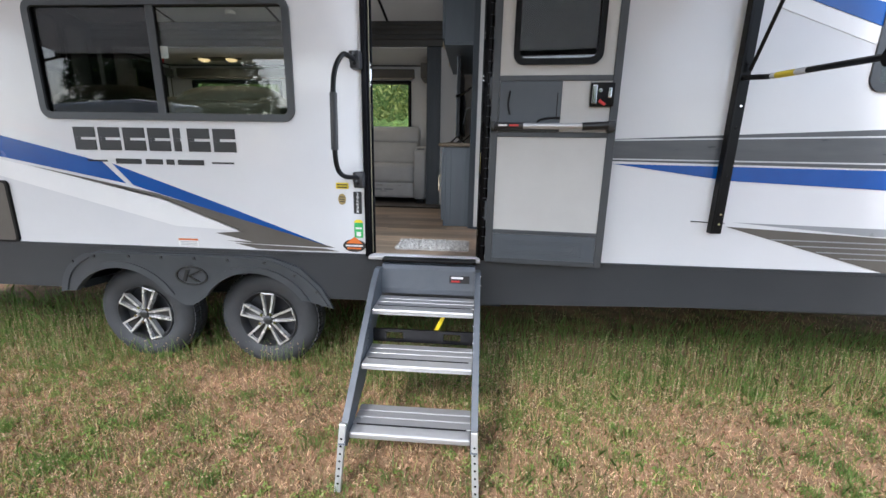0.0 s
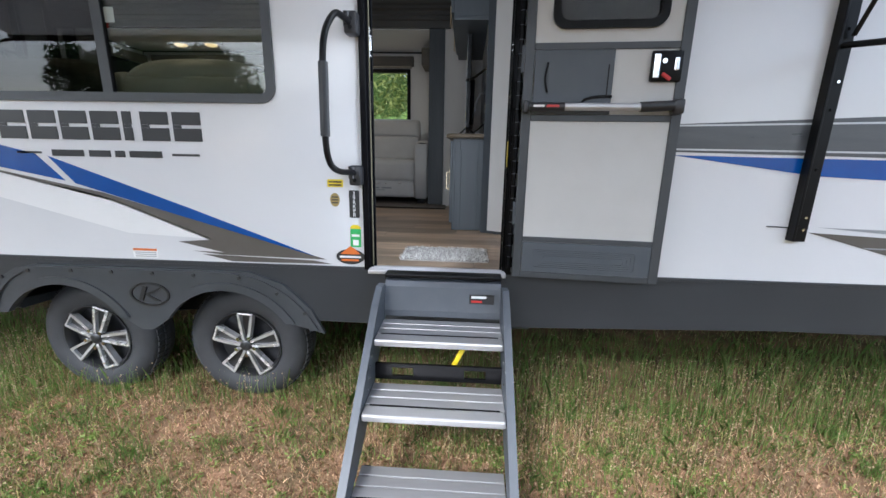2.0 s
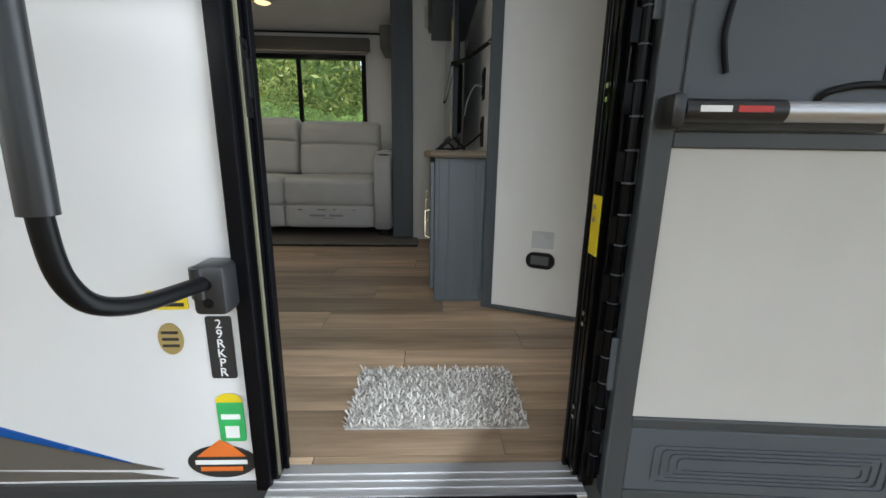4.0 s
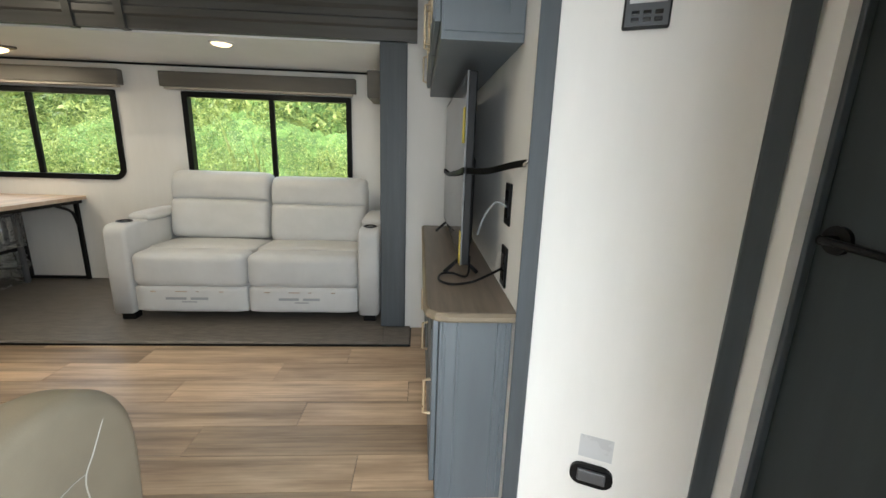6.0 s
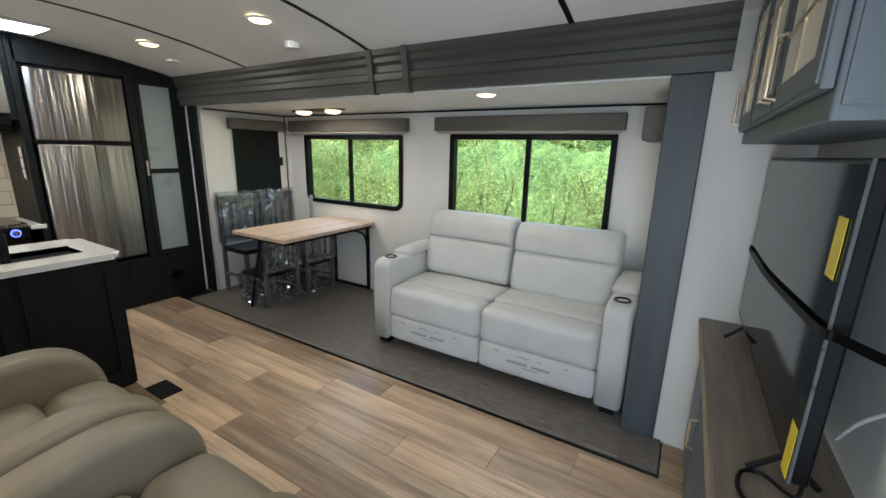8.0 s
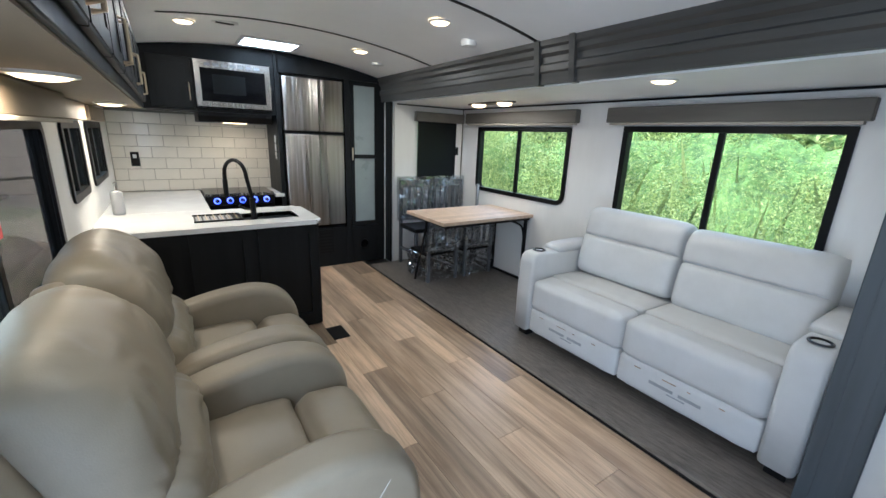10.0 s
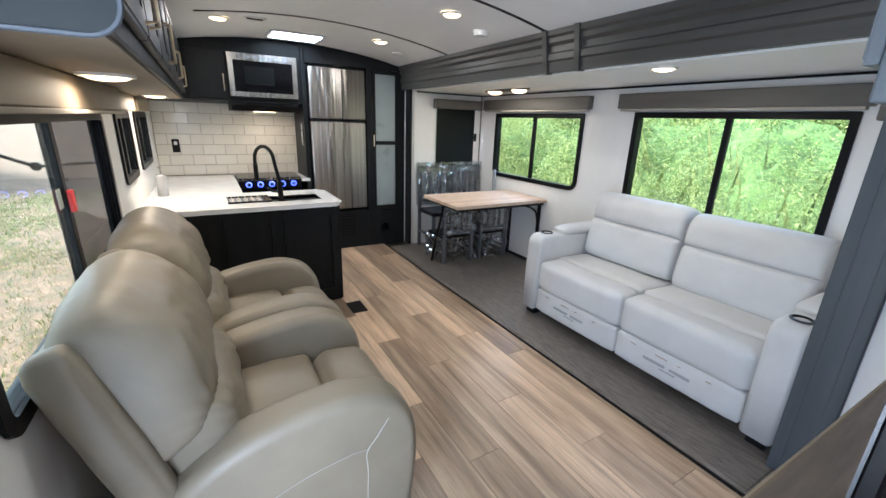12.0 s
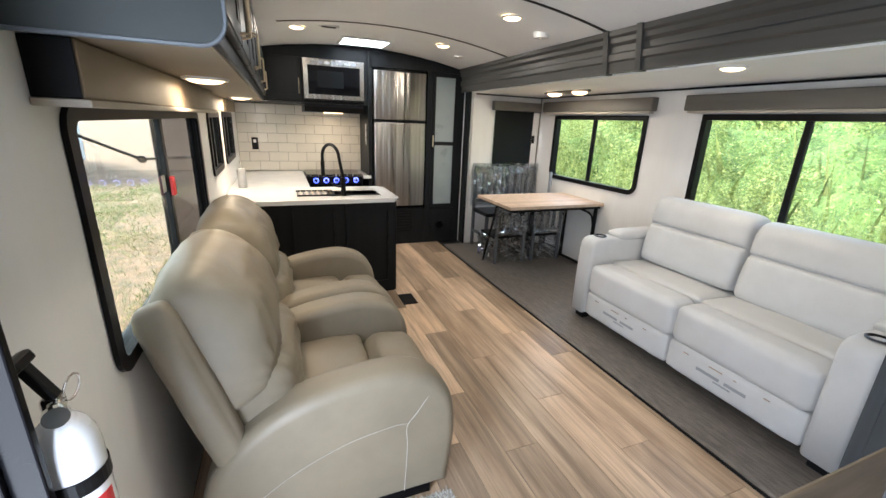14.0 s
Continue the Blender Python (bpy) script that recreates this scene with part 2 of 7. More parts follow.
SIDING = mat("siding_gelcoat", (0.70, 0.70, 0.715), (0.66, 0.665, 0.68), 0.22, 1.3, coat=0.4, bump=0.02, bscale=14)
M_BLUE = mat("decal_blue", (0.003, 0.075, 0.33), (0.003, 0.065, 0.29), 0.25, 4, coat=0.1)
M_TAUPE = mat("decal_taupe", (0.115, 0.105, 0.095), (0.10, 0.09, 0.08), 0.3, 5, coat=0.1)
M_DGREY = mat("decal_grey", (0.085, 0.09, 0.098), (0.065, 0.07, 0.078), 0.3, 3, coat=0.1, stretch=(1, 1, 6))
M_MGREY = mat("decal_mid_grey", (0.30, 0.31, 0.325), (0.27, 0.28, 0.295), 0.3, 3, coat=0.1)
M_LGREY = mat("decal_light_grey", (0.55, 0.56, 0.58), None, 0.28, 3, coat=0.3)
M_WHITE = mat("decal_white", (0.82, 0.82, 0.82), (0.78, 0.78, 0.78), 0.25, 3, coat=0.3)
M_INK = mat("decal_black", (0.025, 0.026, 0.028), None, 0.35, 4)
M_YEL = mat("sticker_yellow", (0.75, 0.58, 0.02), None, 0.4, 8)
M_GREEN = mat("sticker_green", (0.05, 0.42, 0.12), None, 0.4, 8)
M_ORANGE = mat("sticker_orange", (0.70, 0.17, 0.03), None, 0.4, 8)
M_RED = mat("label_red", (0.55, 0.03, 0.03), None, 0.4, 8)
M_GOLD = mat("sticker_gold", (0.35, 0.26, 0.10), None, 0.4, 20)
SKIRT = mat("skirt_dark_grey", (0.034, 0.037, 0.041), (0.027, 0.030, 0.034), 0.5, 2.5, bump=0.03, bscale=60)
FENDER = mat("fender_black_plastic", (0.056, 0.061, 0.068), (0.045, 0.050, 0.056), 0.42, 5, bump=0.1, bscale=300)
RUBBER = mat("tyre_rubber", (0.044, 0.046, 0.051), (0.032, 0.034, 0.038), 0.62, 9, bump=0.2, bscale=90)
ALLOY = mat("alloy_machined", (0.80, 0.80, 0.81), (0.64, 0.64, 0.65), 0.26, 10, metal=0.6)
GUNMETAL = mat("wheel_gunmetal", (0.06, 0.062, 0.066), None, 0.3, 8, metal=0.5)
WBLACK = mat("wheel_black", (0.02, 0.02, 0.022), None, 0.35, 8)
STEEL = mat("step_grey_steel", (0.085, 0.095, 0.11), (0.07, 0.08, 0.095), 0.45, 7, bump=0.06, bscale=200)
ALU = mat("step_aluminium", (0.62, 0.62, 0.63), (0.50, 0.50, 0.52), 0.38, 5, metal=0.75, bump=0.08, bscale=160, stretch=(0.15, 1, 1))
BLACK = mat("black_frame", (0.006, 0.006, 0.0065), (0.004, 0.004, 0.005), 0.36, 7, spec=0.18)
JAMB = mat("jamb_gloss_black", (0.004, 0.004, 0.005), None, 0.24, 7, spec=0.1)
FRAMEGREY = mat("door_frame_grey", (0.055, 0.06, 0.066), (0.044, 0.049, 0.055), 0.38, 5)
BEIGE = mat("seal_olive", (0.14, 0.13, 0.085), (0.11, 0.10, 0.065), 0.6, 9)
DOORSKIN = mat("door_inside_skin", (0.52, 0.51, 0.49), (0.49, 0.48, 0.46), 0.5, 5, bump=0.03, bscale=200)
POCKET = mat("door_pocket_grey", (0.078, 0.088, 0.10), (0.066, 0.076, 0.09), 0.5, 6)
CHROME = mat("chrome", (0.8, 0.8, 0.8), None, 0.12, 8, metal=1.0)
BRASS = mat("brushed_gold_pull", (0.68, 0.57, 0.41), (0.60, 0.50, 0.35), 0.3, 12, metal=1.0)
GLASS_OUT = pane("glass_tinted", (0.72, 0.76, 0.735), 0.06)
GLASS_SCREEN = pane("glass_with_screen", (0.30, 0.31, 0.31), 0.06)
GLASS_IN = pane("glass_clear", (0.97, 0.98, 0.97), 0.015)
PLASTIC_WRAP = pane("plastic_wrap", (0.80, 0.82, 0.84), 0.24, 0.04)
FROST_PALE = mat("frosted_insert", (0.74, 0.71, 0.62), (0.68, 0.65, 0.56), 0.3, 6, bump=0.05, bscale=90)
LINING = mat("wallpaper_off_white", (0.74, 0.73, 0.71), (0.70, 0.69, 0.67), 0.6, 9, bump=0.05, bscale=420, stretch=(1, 1, 0.25))
CEILING = mat("ceiling_white", (0.86, 0.86, 0.85), (0.82, 0.82, 0.81), 0.6, 3, bump=0.04, bscale=300)
BEAMWOOD = mat("fascia_dark_wood", (0.075, 0.073, 0.068), (0.04, 0.039, 0.036), 0.42, 7, bump=0.12, bscale=60, stretch=(0.12, 1, 1.6))
COLWOOD = mat("column_blue_grey_wood", (0.068, 0.081, 0.094), (0.041, 0.05, 0.059), 0.45, 9, bump=0.12, bscale=60, stretch=(1.6, 1.6, 0.1))
CABGREY = mat("cabinet_blue_grey", (0.108, 0.125, 0.140), (0.088, 0.103, 0.117), 0.45, 9, bump=0.06, bscale=90, stretch=(1.5, 1.5, 0.15))
CHARCOAL = mat("kitchen_charcoal", (0.0135, 0.0148, 0.016), (0.0095, 0.0105, 0.0115), 0.45, 9, bump=0.05, bscale=80, stretch=(1.4, 1.4, 0.15), spec=0.16)
HALLDOOR = mat("hall_door_slate", (0.034, 0.043, 0.047), (0.026, 0.033, 0.037), 0.5, 8, bump=0.05, bscale=80, stretch=(1.4, 1.4, 0.15), spec=0.3)
ENDGREY = mat("end_panel_grey", (0.034, 0.039, 0.039), (0.028, 0.032, 0.032), 0.55, 6, spec=0.25)
TOPWOOD = mat("laminate_walnut_grey", (0.20, 0.16, 0.125), (0.12, 0.095, 0.075), 0.38, 5, bump=0.08, bscale=50, stretch=(9, 0.7, 1))
QUARTZ = mat("quartz_white", (0.80, 0.80, 0.79), (0.75, 0.75, 0.745), 0.14, 5, coat=0.4)
TILE = mat("tile_cream", (0.74, 0.71, 0.65), (0.70, 0.67, 0.61), 0.2, 6, coat=0.5, rand=0.04)
GROUT = mat("grout_grey", (0.28, 0.27, 0.25), None, 0.85, 30)
STAINLESS = mat("stainless_brushed", (0.60, 0.585, 0.56), (0.46, 0.445, 0.42), 0.26, 3, metal=1.0, bump=0.03, bscale=40, stretch=(4, 9, 0.06))
# light and dark vertical streaks in the colour imitate reflected bands
FRIDGESTEEL = mat("stainless_reflection_streaks", (0.60, 0.565, 0.525), (0.24, 0.225, 0.21), 0.30, 7.0, metal=1.0, bump=0.9, bscale=3.6, bdist=0.045, stretch=(1, 1.6, 0.02), detail=8)
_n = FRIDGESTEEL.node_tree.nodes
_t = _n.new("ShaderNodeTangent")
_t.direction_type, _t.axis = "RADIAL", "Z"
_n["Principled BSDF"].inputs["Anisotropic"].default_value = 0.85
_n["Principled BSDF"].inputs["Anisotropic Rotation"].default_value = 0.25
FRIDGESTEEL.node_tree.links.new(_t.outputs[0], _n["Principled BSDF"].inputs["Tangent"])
BGLASS = mat("black_glass", (0.004, 0.004, 0.005), None, 0.06, 5, spec=0.28)
FROST = mat("frosted_glass", (0.30, 0.34, 0.34), (0.26, 0.30, 0.30), 0.3, 3, coat=0.3)
PLANK = mat("oak_plank_vinyl", (0.585, 0.430, 0.290), (0.345, 0.236, 0.150), 0.34, 5, bump=0.08, bscale=60, stretch=(0.35, 2.2, 1), rand=0.42, rvar=0.1, detail=9)


def oak_grain(m):
    """Fine dark pores, cathedral figure and a few knots over the base tone."""
    N, L = m.node_tree.nodes, m.node_tree.links
    b = N["Principled BSDF"]
    src = b.inputs["Base Color"].links[0].from_socket
    mp = next(n for n in N if n.type == "MAPPING")
    v = N.new("ShaderNodeVectorMath")
    v.operation, v.inputs[1].default_value = "MULTIPLY", (1.7, 7.5, 1.0)
    L.new(mp.outputs[0], v.inputs[0])
    for scale, lo, hi, amount in ((3.2, 0.45, 0.66, 0.20), (0.9, 0.48, 0.72, 0.42)):
        t = N.new("ShaderNodeTexNoise")
        t.inputs["Scale"].default_value, t.inputs["Detail"].default_value, t.inputs["Distortion"].default_value = scale, 8.0, 1.2
        L.new(v.outputs[0], t.inputs["Vector"])
        r = N.new("ShaderNodeMapRange")
        for k, x in zip(("From Min", "From Max", "To Min", "To Max"), (lo, hi, 1.0, 1.0 - amount)):
            r.inputs[k].default_value = x
        L.new(t.outputs["Fac"], r.inputs["Value"])
        x = N.new("ShaderNodeVectorMath")
        x.operation = "SCALE"
        L.new(src, x.inputs[0])
        L.new(r.outputs[0], x.inputs["Scale"])
        src = x.outputs[0]
    L.new(src, b.inputs["Base Color"])


oak_grain(PLANK)
SLIDEFLOOR = mat("slide_woven_vinyl", (0.19, 0.168, 0.146), (0.085, 0.073, 0.063), 0.4, 22, bump=0.3, bscale=240, stretch=(0.5, 3, 1))
SOFA = mat("sofa_pale_grey_leather", (0.555, 0.555, 0.55), (0.505, 0.505, 0.50), 0.48, 6, bump=0.12, bscale=240, rvar=0.06)
RECLINER = mat("recliner_taupe_leather", (0.254, 0.217, 0.160), (0.218, 0.186, 0.137), 0.43, 6, bump=0.14, bscale=240, rvar=0.06)
STITCH = mat("stitching_pale", (0.47, 0.44, 0.39), None, 0.7, 40)
BUTCHER = mat("butcher_block", (0.60, 0.46, 0.34), (0.47, 0.345, 0.245), 0.42, 4, bump=0.04, bscale=60, stretch=(0.5, 5, 5), rand=0.12)
CHAIRGREY = mat("dining_chair_grey_wood", (0.10, 0.105, 0.115), (0.075, 0.08, 0.09), 0.45, 9)
RUG = mat("mat_shaggy_grey", (0.52, 0.49, 0.45), (0.26, 0.24, 0.22), 0.95, 60, bump=0.8, bscale=160, bdist=0.01)
BLIND = mat("roller_blind_black", (0.007, 0.008, 0.009), None, 0.4, 6, spec=0.15)
SHADEFAB = mat("roller_shade_canvas", (0.40, 0.36, 0.30), (0.33, 0.30, 0.25), 0.7, 5, bump=0.1, bscale=300)
VALANCE = mat("valance_dark_taupe", (0.125, 0.115, 0.098), (0.09, 0.083, 0.072), 0.55, 8, bump=0.12, bscale=80, stretch=(0.2, 1, 1.4))
PEWTER = mat("undercab_laminate", (0.235, 0.185, 0.125), (0.165, 0.130, 0.088), 0.6, 5, stretch=(0.3, 1, 1))
WHITEPLASTIC = mat("white_plastic", (0.75, 0.75, 0.74), None, 0.4, 9)
SILVERPAINT = mat("silver_enamel", (0.72, 0.73, 0.74), None, 0.25, 8, coat=0.6)
LIT = glow("lamp_lens_lit", (1.0, 0.66, 0.32), 0.6)
SKYLIT = glow("skylight_lens_lit", (0.92, 0.97, 1.0), 1.6)
BLUELED = glow("knob_blue_led", (0.03, 0.07, 1.0), 0.5)
SOIL = mat("dry_soil_thatch", (0.34, 0.195, 0.115), (0.10, 0.075, 0.034), 0.95, 5.0, bump=0.6, bscale=38, bdist=0.03, detail=10)


def leaf_mat(name, dark, light, trans=0.35, mid=None):
    m = bpy.data.materials.new(name)
    m.use_nodes = True
    nt = m.node_tree
    N, L = nt.nodes, nt.links
    b = N["Principled BSDF"]
    g = N.new("ShaderNodeNewGeometry")
    r = N.new("ShaderNodeValToRGB")
    r.color_ramp.elements[0].color, r.color_ramp.elements[1].color = (*dark, 1), (*light, 1)
    if mid:
        e = r.color_ramp.elements.new(0.5)
        e.color = (*mid, 1)
    L.new(g.outputs["Random Per Island"], r.inputs["Fac"])
    L.new(r.outputs["Color"], b.inputs["Base Color"])
    b.inputs["Roughness"].default_value = 0.55
    t = N.new("ShaderNodeBsdfTranslucent")
    L.new(r.outputs["Color"], t.inputs["Color"])
    mx = N.new("ShaderNodeMixShader")
    mx.inputs["Fac"].default_value = trans
    L.new(b.outputs[0], mx.inputs[1])
    L.new(t.outputs[0], mx.inputs[2])
    L.new(mx.outputs[0], N["Material Output"].inputs["Surface"])
    return m


GRASS = leaf_mat("grass_blades", (0.07, 0.13, 0.025), (0.50, 0.37, 0.17), 0.3, (0.17, 0.22, 0.05))
THATCH = leaf_mat("dry_thatch", (0.17, 0.075, 0.035), (0.80, 0.54, 0.33), 0.25, (0.46, 0.27, 0.155))
WEED = leaf_mat("weed_leaves", (0.12, 0.20, 0.045), (0.23, 0.33, 0.09), 0.45)
BUSH = leaf_mat("shrub_leaves", (0.05, 0.085, 0.018), (0.39, 0.42, 0.14), 0.45, (0.165, 0.21, 0.052))
TREELEAF = leaf_mat("tree_leaves", (0.025, 0.06, 0.015), (0.06, 0.11, 0.03), 0.3)
VINYL = leaf_mat("awning_vinyl_translucent", (0.70, 0.70, 0.70), (0.70, 0.70, 0.70), 0.6)
BARK = mat("bark", (0.10, 0.08, 0.06), None, 0.9, 20, bump=0.6, bscale=30)
# dark greens carrying the painted shade of the gap-filling sheets
BUSHCORE = mat("painted_shrub_shade", (0.10, 0.17, 0.035), (0.03, 0.06, 0.012), 0.9, 5, bump=0.8, bscale=9, bdist=0.1, detail=8)

# ---- ground ----
bm = B()
bmesh.ops.create_grid(bm, x_segments=8, y_segments=8, size=900)
for v in bm.verts:
    v.co.z = G
setting("ground", bm, SOIL, "dry grassy field with brown thatch")

# ---- trailer shell ----
WINS = {"w1": (-2.06, -0.345, 1.815, 2.53), "w2": (-3.05, -2.45, 2.08, 2.53), "w3": (-4.10, -3.30, 2.08, 2.53), "w4": (2.96, 3.9, 2.02, 2.75)}
DOOR_HOLE = (DL, DR, F - 0.02, DT)
X0, X1, ZT = XK - 0.05, 6.3, 3.25
CAMP_HOLES = [(a + 0.03, b - 0.03, c + 0.03, d - 0.03) for a, b, c, d in WINS.values()] + [DOOR_HOLE]
bm = panel_with_holes(B(), X0, X1, 0.967, ZT, CAMP_HOLES, "y", 0.0, 0.016)
setting("wall_south", bm, SIDING, "glossy pale grey fibreglass trailer side")
bm = panel_with_holes(B(), XK, 5.9, F, 3.17, CAMP_HOLES, "y", 0.017, WT)
setting("wall_south_lining", bm, LINING, "off-white wallpapered inner wall")
bm = panel_with_holes(B(), X0, X1, 0.967, 3.17, [(XL - 0.02, XR + 0.02, 0.90, 2.92)], "y", YB, YB + WT)
setting("wall_north", bm, LINING, "off-white far wall with the slide-out opening")
bm = panel_with_holes(B(), 0.031, YB, F, 3.3, [], "x", XK - 0.05, XK)
setting("wall_west", bm, LINING, "rear wall of the kitchen")
bm = panel_with_holes(B(), 0.031, YB, F, 3.3, [], "x", 6.2, 6.3)
setting("wall_east", bm, LINING, "front end wall")
# crowned ceiling and roof
bm = B()
n = 16
prof = [(0.03 + (YB - 0.03) * k / n) for k in range(n + 1)]
prism(bm, [(y, ceil_z(y)) for y in prof] + [(y, ceil_z(y) + 0.08) for y in prof[::-1]], "x", X0, X1)
setting("ceiling", bm, CEILING, "white crowned ceiling", True)
bm = B()
prism(bm, [(-0.03, 3.24)] + [(y, ceil_z(y) + 0.10) for y in prof] + [(YB + 0.08, 3.22)] + [(y, ceil_z(y) + 0.084) for y in prof[::-1]] + [(-0.03, 3.20)], "x", X0 - 0.03, X1 + 0.03)
setting("roof", bm, WHITEPLASTIC, "white membrane roof")
# chassis floor
bm = box(B(), X0, X1, 0.018, YB + 0.03, F - 0.14, F - 0.008)
setting("floor", bm, BLACK, "trailer floor deck")
# black cross strips on the ceiling
for x in (-0.30, -1.62, -2.95):
    bm = B()
    q = [(y, ceil_z(y) - 0.004) for y in prof[3:]] + [(y, ceil_z(y) + 0.002) for y in prof[:2:-1]]
    prism(bm, q, "x", x - 0.014, x + 0.014)
    setting("trim", bm, BLACK, "black ceiling joint strip")

# slide-out
bm = panel_with_holes(B(), XL - 0.03, XR + 0.03, F - 0.05, ZSC + 0.05, [(-1.575, -0.215, 1.72, 2.635), (-3.52, -2.18, 1.925, 2.62)], "y", YS, YS + 0.04)
setting("wall_slide_north", bm, LINING, "off-white slide-out wall with two windows")
bm = panel_with_holes(B(), YB + WT + 0.002, YS, F, ZSC + 0.05, [(3.03, 3.57, 2.0, 2.66)], "x", XL - 0.04, XL)
setting("wall_slide_west", bm, LINING, "off-white slide-out end wall")
bm = panel_with_holes(B(), YB + WT + 0.002, YS, F, ZSC + 0.05, [], "x", XR, XR + 0.04)
setting("wall_slide_east", bm, LINING, "off-white slide-out end wall")
bm = box(B(), XL - 0.04, XR + 0.04, YB + 0.005, YS + 0.04, ZSC, ZSC + 0.05)
setting("ceiling_slide", bm, CEILING, "white slide-out ceiling")
bm = box(B(), XL - 0.04, XR + 0.04, YB + WT, YS + 0.04, F - 0.06, F - 0.002)
setting("floor_slide_deck", bm, BLACK, "slide-out deck")
bm = B()
prism(bm, [(2.40, F + 0.001), (2.42, F + 0.016), (YS - 0.004, F + 0.016), (YS - 0.004, F + 0.001)], "x", XL + 0.004, XR - 0.004)
box(bm, XR - 0.004, 0.38, 2.40, YB - 0.003, F + 0.001, F + 0.014, 0.005)
setting("floor_slide", bm, SLIDEFLOOR, "dark woven vinyl slide-out floor")
bm = box(B(), XL, 0.385, 2.388, 2.40, F + 0.001, F + 0.012, 0.003)
setting("trim", bm, BLACK, "dark edge strip of the slide-out floor")
# black strip under the slide-out ceiling
for a in ((XL + 0.002, XR - 0.002, YS - 0.016, YS - 0.002), (XL + 0.002, XL + 0.014, YB + 0.06, YS - 0.018)):
    setting("trim", box(B(), *a, ZSC - 0.016, ZSC - 0.002), BLACK, "thin dark ceiling moulding")
setting("trim", box(B(), XL + 0.002, XL + 0.012, YS - 0.012, YS - 0.002, F + 0.02, ZSC - 0.018), VALANCE, "corner moulding")
# fascia beam and columns
bm = B()
prism(bm, [(YB - 0.004, 2.885), (YB - 0.045, 2.885), (YB - 0.05, 2.95), (YB - 0.062, 2.962), (YB - 0.062, 3.0), (YB - 0.05, 3.012), (YB - 0.05, 3.05), (YB - 0.07, 3.07), (YB - 0.07, 3.10), (YB - 0.085, 3.115), (YB - 0.085, 3.150), (YB - 0.004, 3.150)], "x", XL - 0.30, 0.40)
beam = single("fascia_beam", bm, BEAMWOOD, "dark grey-brown moulded wooden fascia over the slide-out", "fascia")
for x in (-1.62, -1.33):
    bm = B()
    prism(bm, [(YB - 0.004, 2.878), (YB - 0.058, 2.878), (YB - 0.075, 3.0), (YB - 0.098, 3.15), (YB - 0.004, 3.15)], "x", x - 0.022, x + 0.022)
    part("joint_cover", bm, BEAMWOOD, beam)
for x0, x1, m in ((0.168, 0.34, COLWOOD), (XL - 0.12, XL + 0.02, CHARCOAL)):
    bm = box(B(), x0, x1, YB - 0.03, YB - 0.004, F + 0.018, 2.884, 0.006)
    box(bm, x0 + 0.045, x0 + 0.05, YB - 0.033, YB - 0.028, F + 0.02, 2.88)
    box(bm, x1 - 0.05, x1 - 0.045, YB - 0.033, YB - 0.028, F + 0.02, 2.88)
    box(bm, x0 + 0.01, x0 + 0.03, YB - 0.004, YS * 0 + YB + 0.055, F + 0.018, 2.872)
    single("fascia_column", bm, m, "blue-grey wooden column beside the slide-out" if m is COLWOOD else "charcoal wooden column beside the slide-out", "column")

# ---- floor planks ----
PW = 0.19
plank_meshes = {}


def plank_mesh(w, l):
    key = (round(w, 3), round(l, 3))
    if key not in plank_meshes:
        b = box(B(), 0, l - 0.0024, 0, w - 0.0024, -0.006, 0.0)
        me = bpy.data.meshes.new("plank")
        b.to_mesh(me)
        b.free()
        me.materials.append(PLANK)
        plank_meshes[key] = me
    return plank_meshes[key]


floor_ob = bpy.data.objects["floor"]


def lay_planks():
    rng = random.Random(4)
    y, row = 0.08 - PW, 0
    while y < 2.388:
        y0 = max(y, WT + 0.002)
        w = min(y + PW, 2.388) - y0
        x = XK + 0.01 - [0.0, 0.73, 0.31, 1.02, 0.55, 0.18, 0.86][row % 7]
        while x < 1.36:
            a, b = max(x, XK + 0.002), min(x + 1.22, 1.36)
            if b - a > 0.02:
                o = new("plank", plank_mesh(w, round(b - a, 2)))
                o.location = (a, y0, F)
                o.parent = floor_ob
            x += 1.22
        y += PW
        row += 1
    for y0, y1 in ((2.389, 2.54), (2.54, YB - 0.002)):
        o = new("plank", plank_mesh(round(y1 - y0, 3), 0.11))
        o.location = (0.388, y0, F)
        o.parent = floor_ob


# ---- partition walls near the entry ----
bm = panel_with_holes(B(), 1.11, YB - 0.001, F + 0.001, 3.20, [], "x", 0.752, 0.78)
setting("wall_tv", bm, LINING, "off-white partition wall behind the television")
A0, A1 = Vector((0.752, 1.106)), Vector((1.274, 0.868))
ang = math.degrees(math.atan2(A1.y - A0.y, A1.x - A0.x))
alen = (A1 - A0).length
AM = pose(A0.x, A0.y, F, 0, 0, ang)
bm = box(B(), 0.02, alen - 0.02, 0, 0.03, 0.02, 2.26, m=AM)
setting("wall_angled", bm, LINING, "white angled partition wall by the entry")
for u, w in ((0.0, 0.045), (alen - 0.026, 0.046)):
    bm = box(B(), u - 0.008, u + w, -0.012, 0.034, 0.001, 2.25, 0.003, m=AM)
    setting("trim", bm, COLWOOD, "blue-grey wooden corner strip")
bm = box(B(), 0.04, alen - 0.03, -0.010, -0.001, 0.001, 0.022, 0.002, m=AM)
setting("baseboard", bm, COLWOOD, "grey base strip")
bm = box(B(), 1.296, 1.40, 0.80, 0.862, F + 0.001, 3.2)
setting("wall_hall", bm, LINING, "white door jamb post")
setting("trim", box(B(), 1.322, 1.344, 0.785, 0.799, F + 0.001, 3.2, 0.003), COLWOOD, "grey door casing")
hall_door = thing("hall_door", (1.36, 0.4, F), "closed dark slate flush interior door with a black lever", "door")
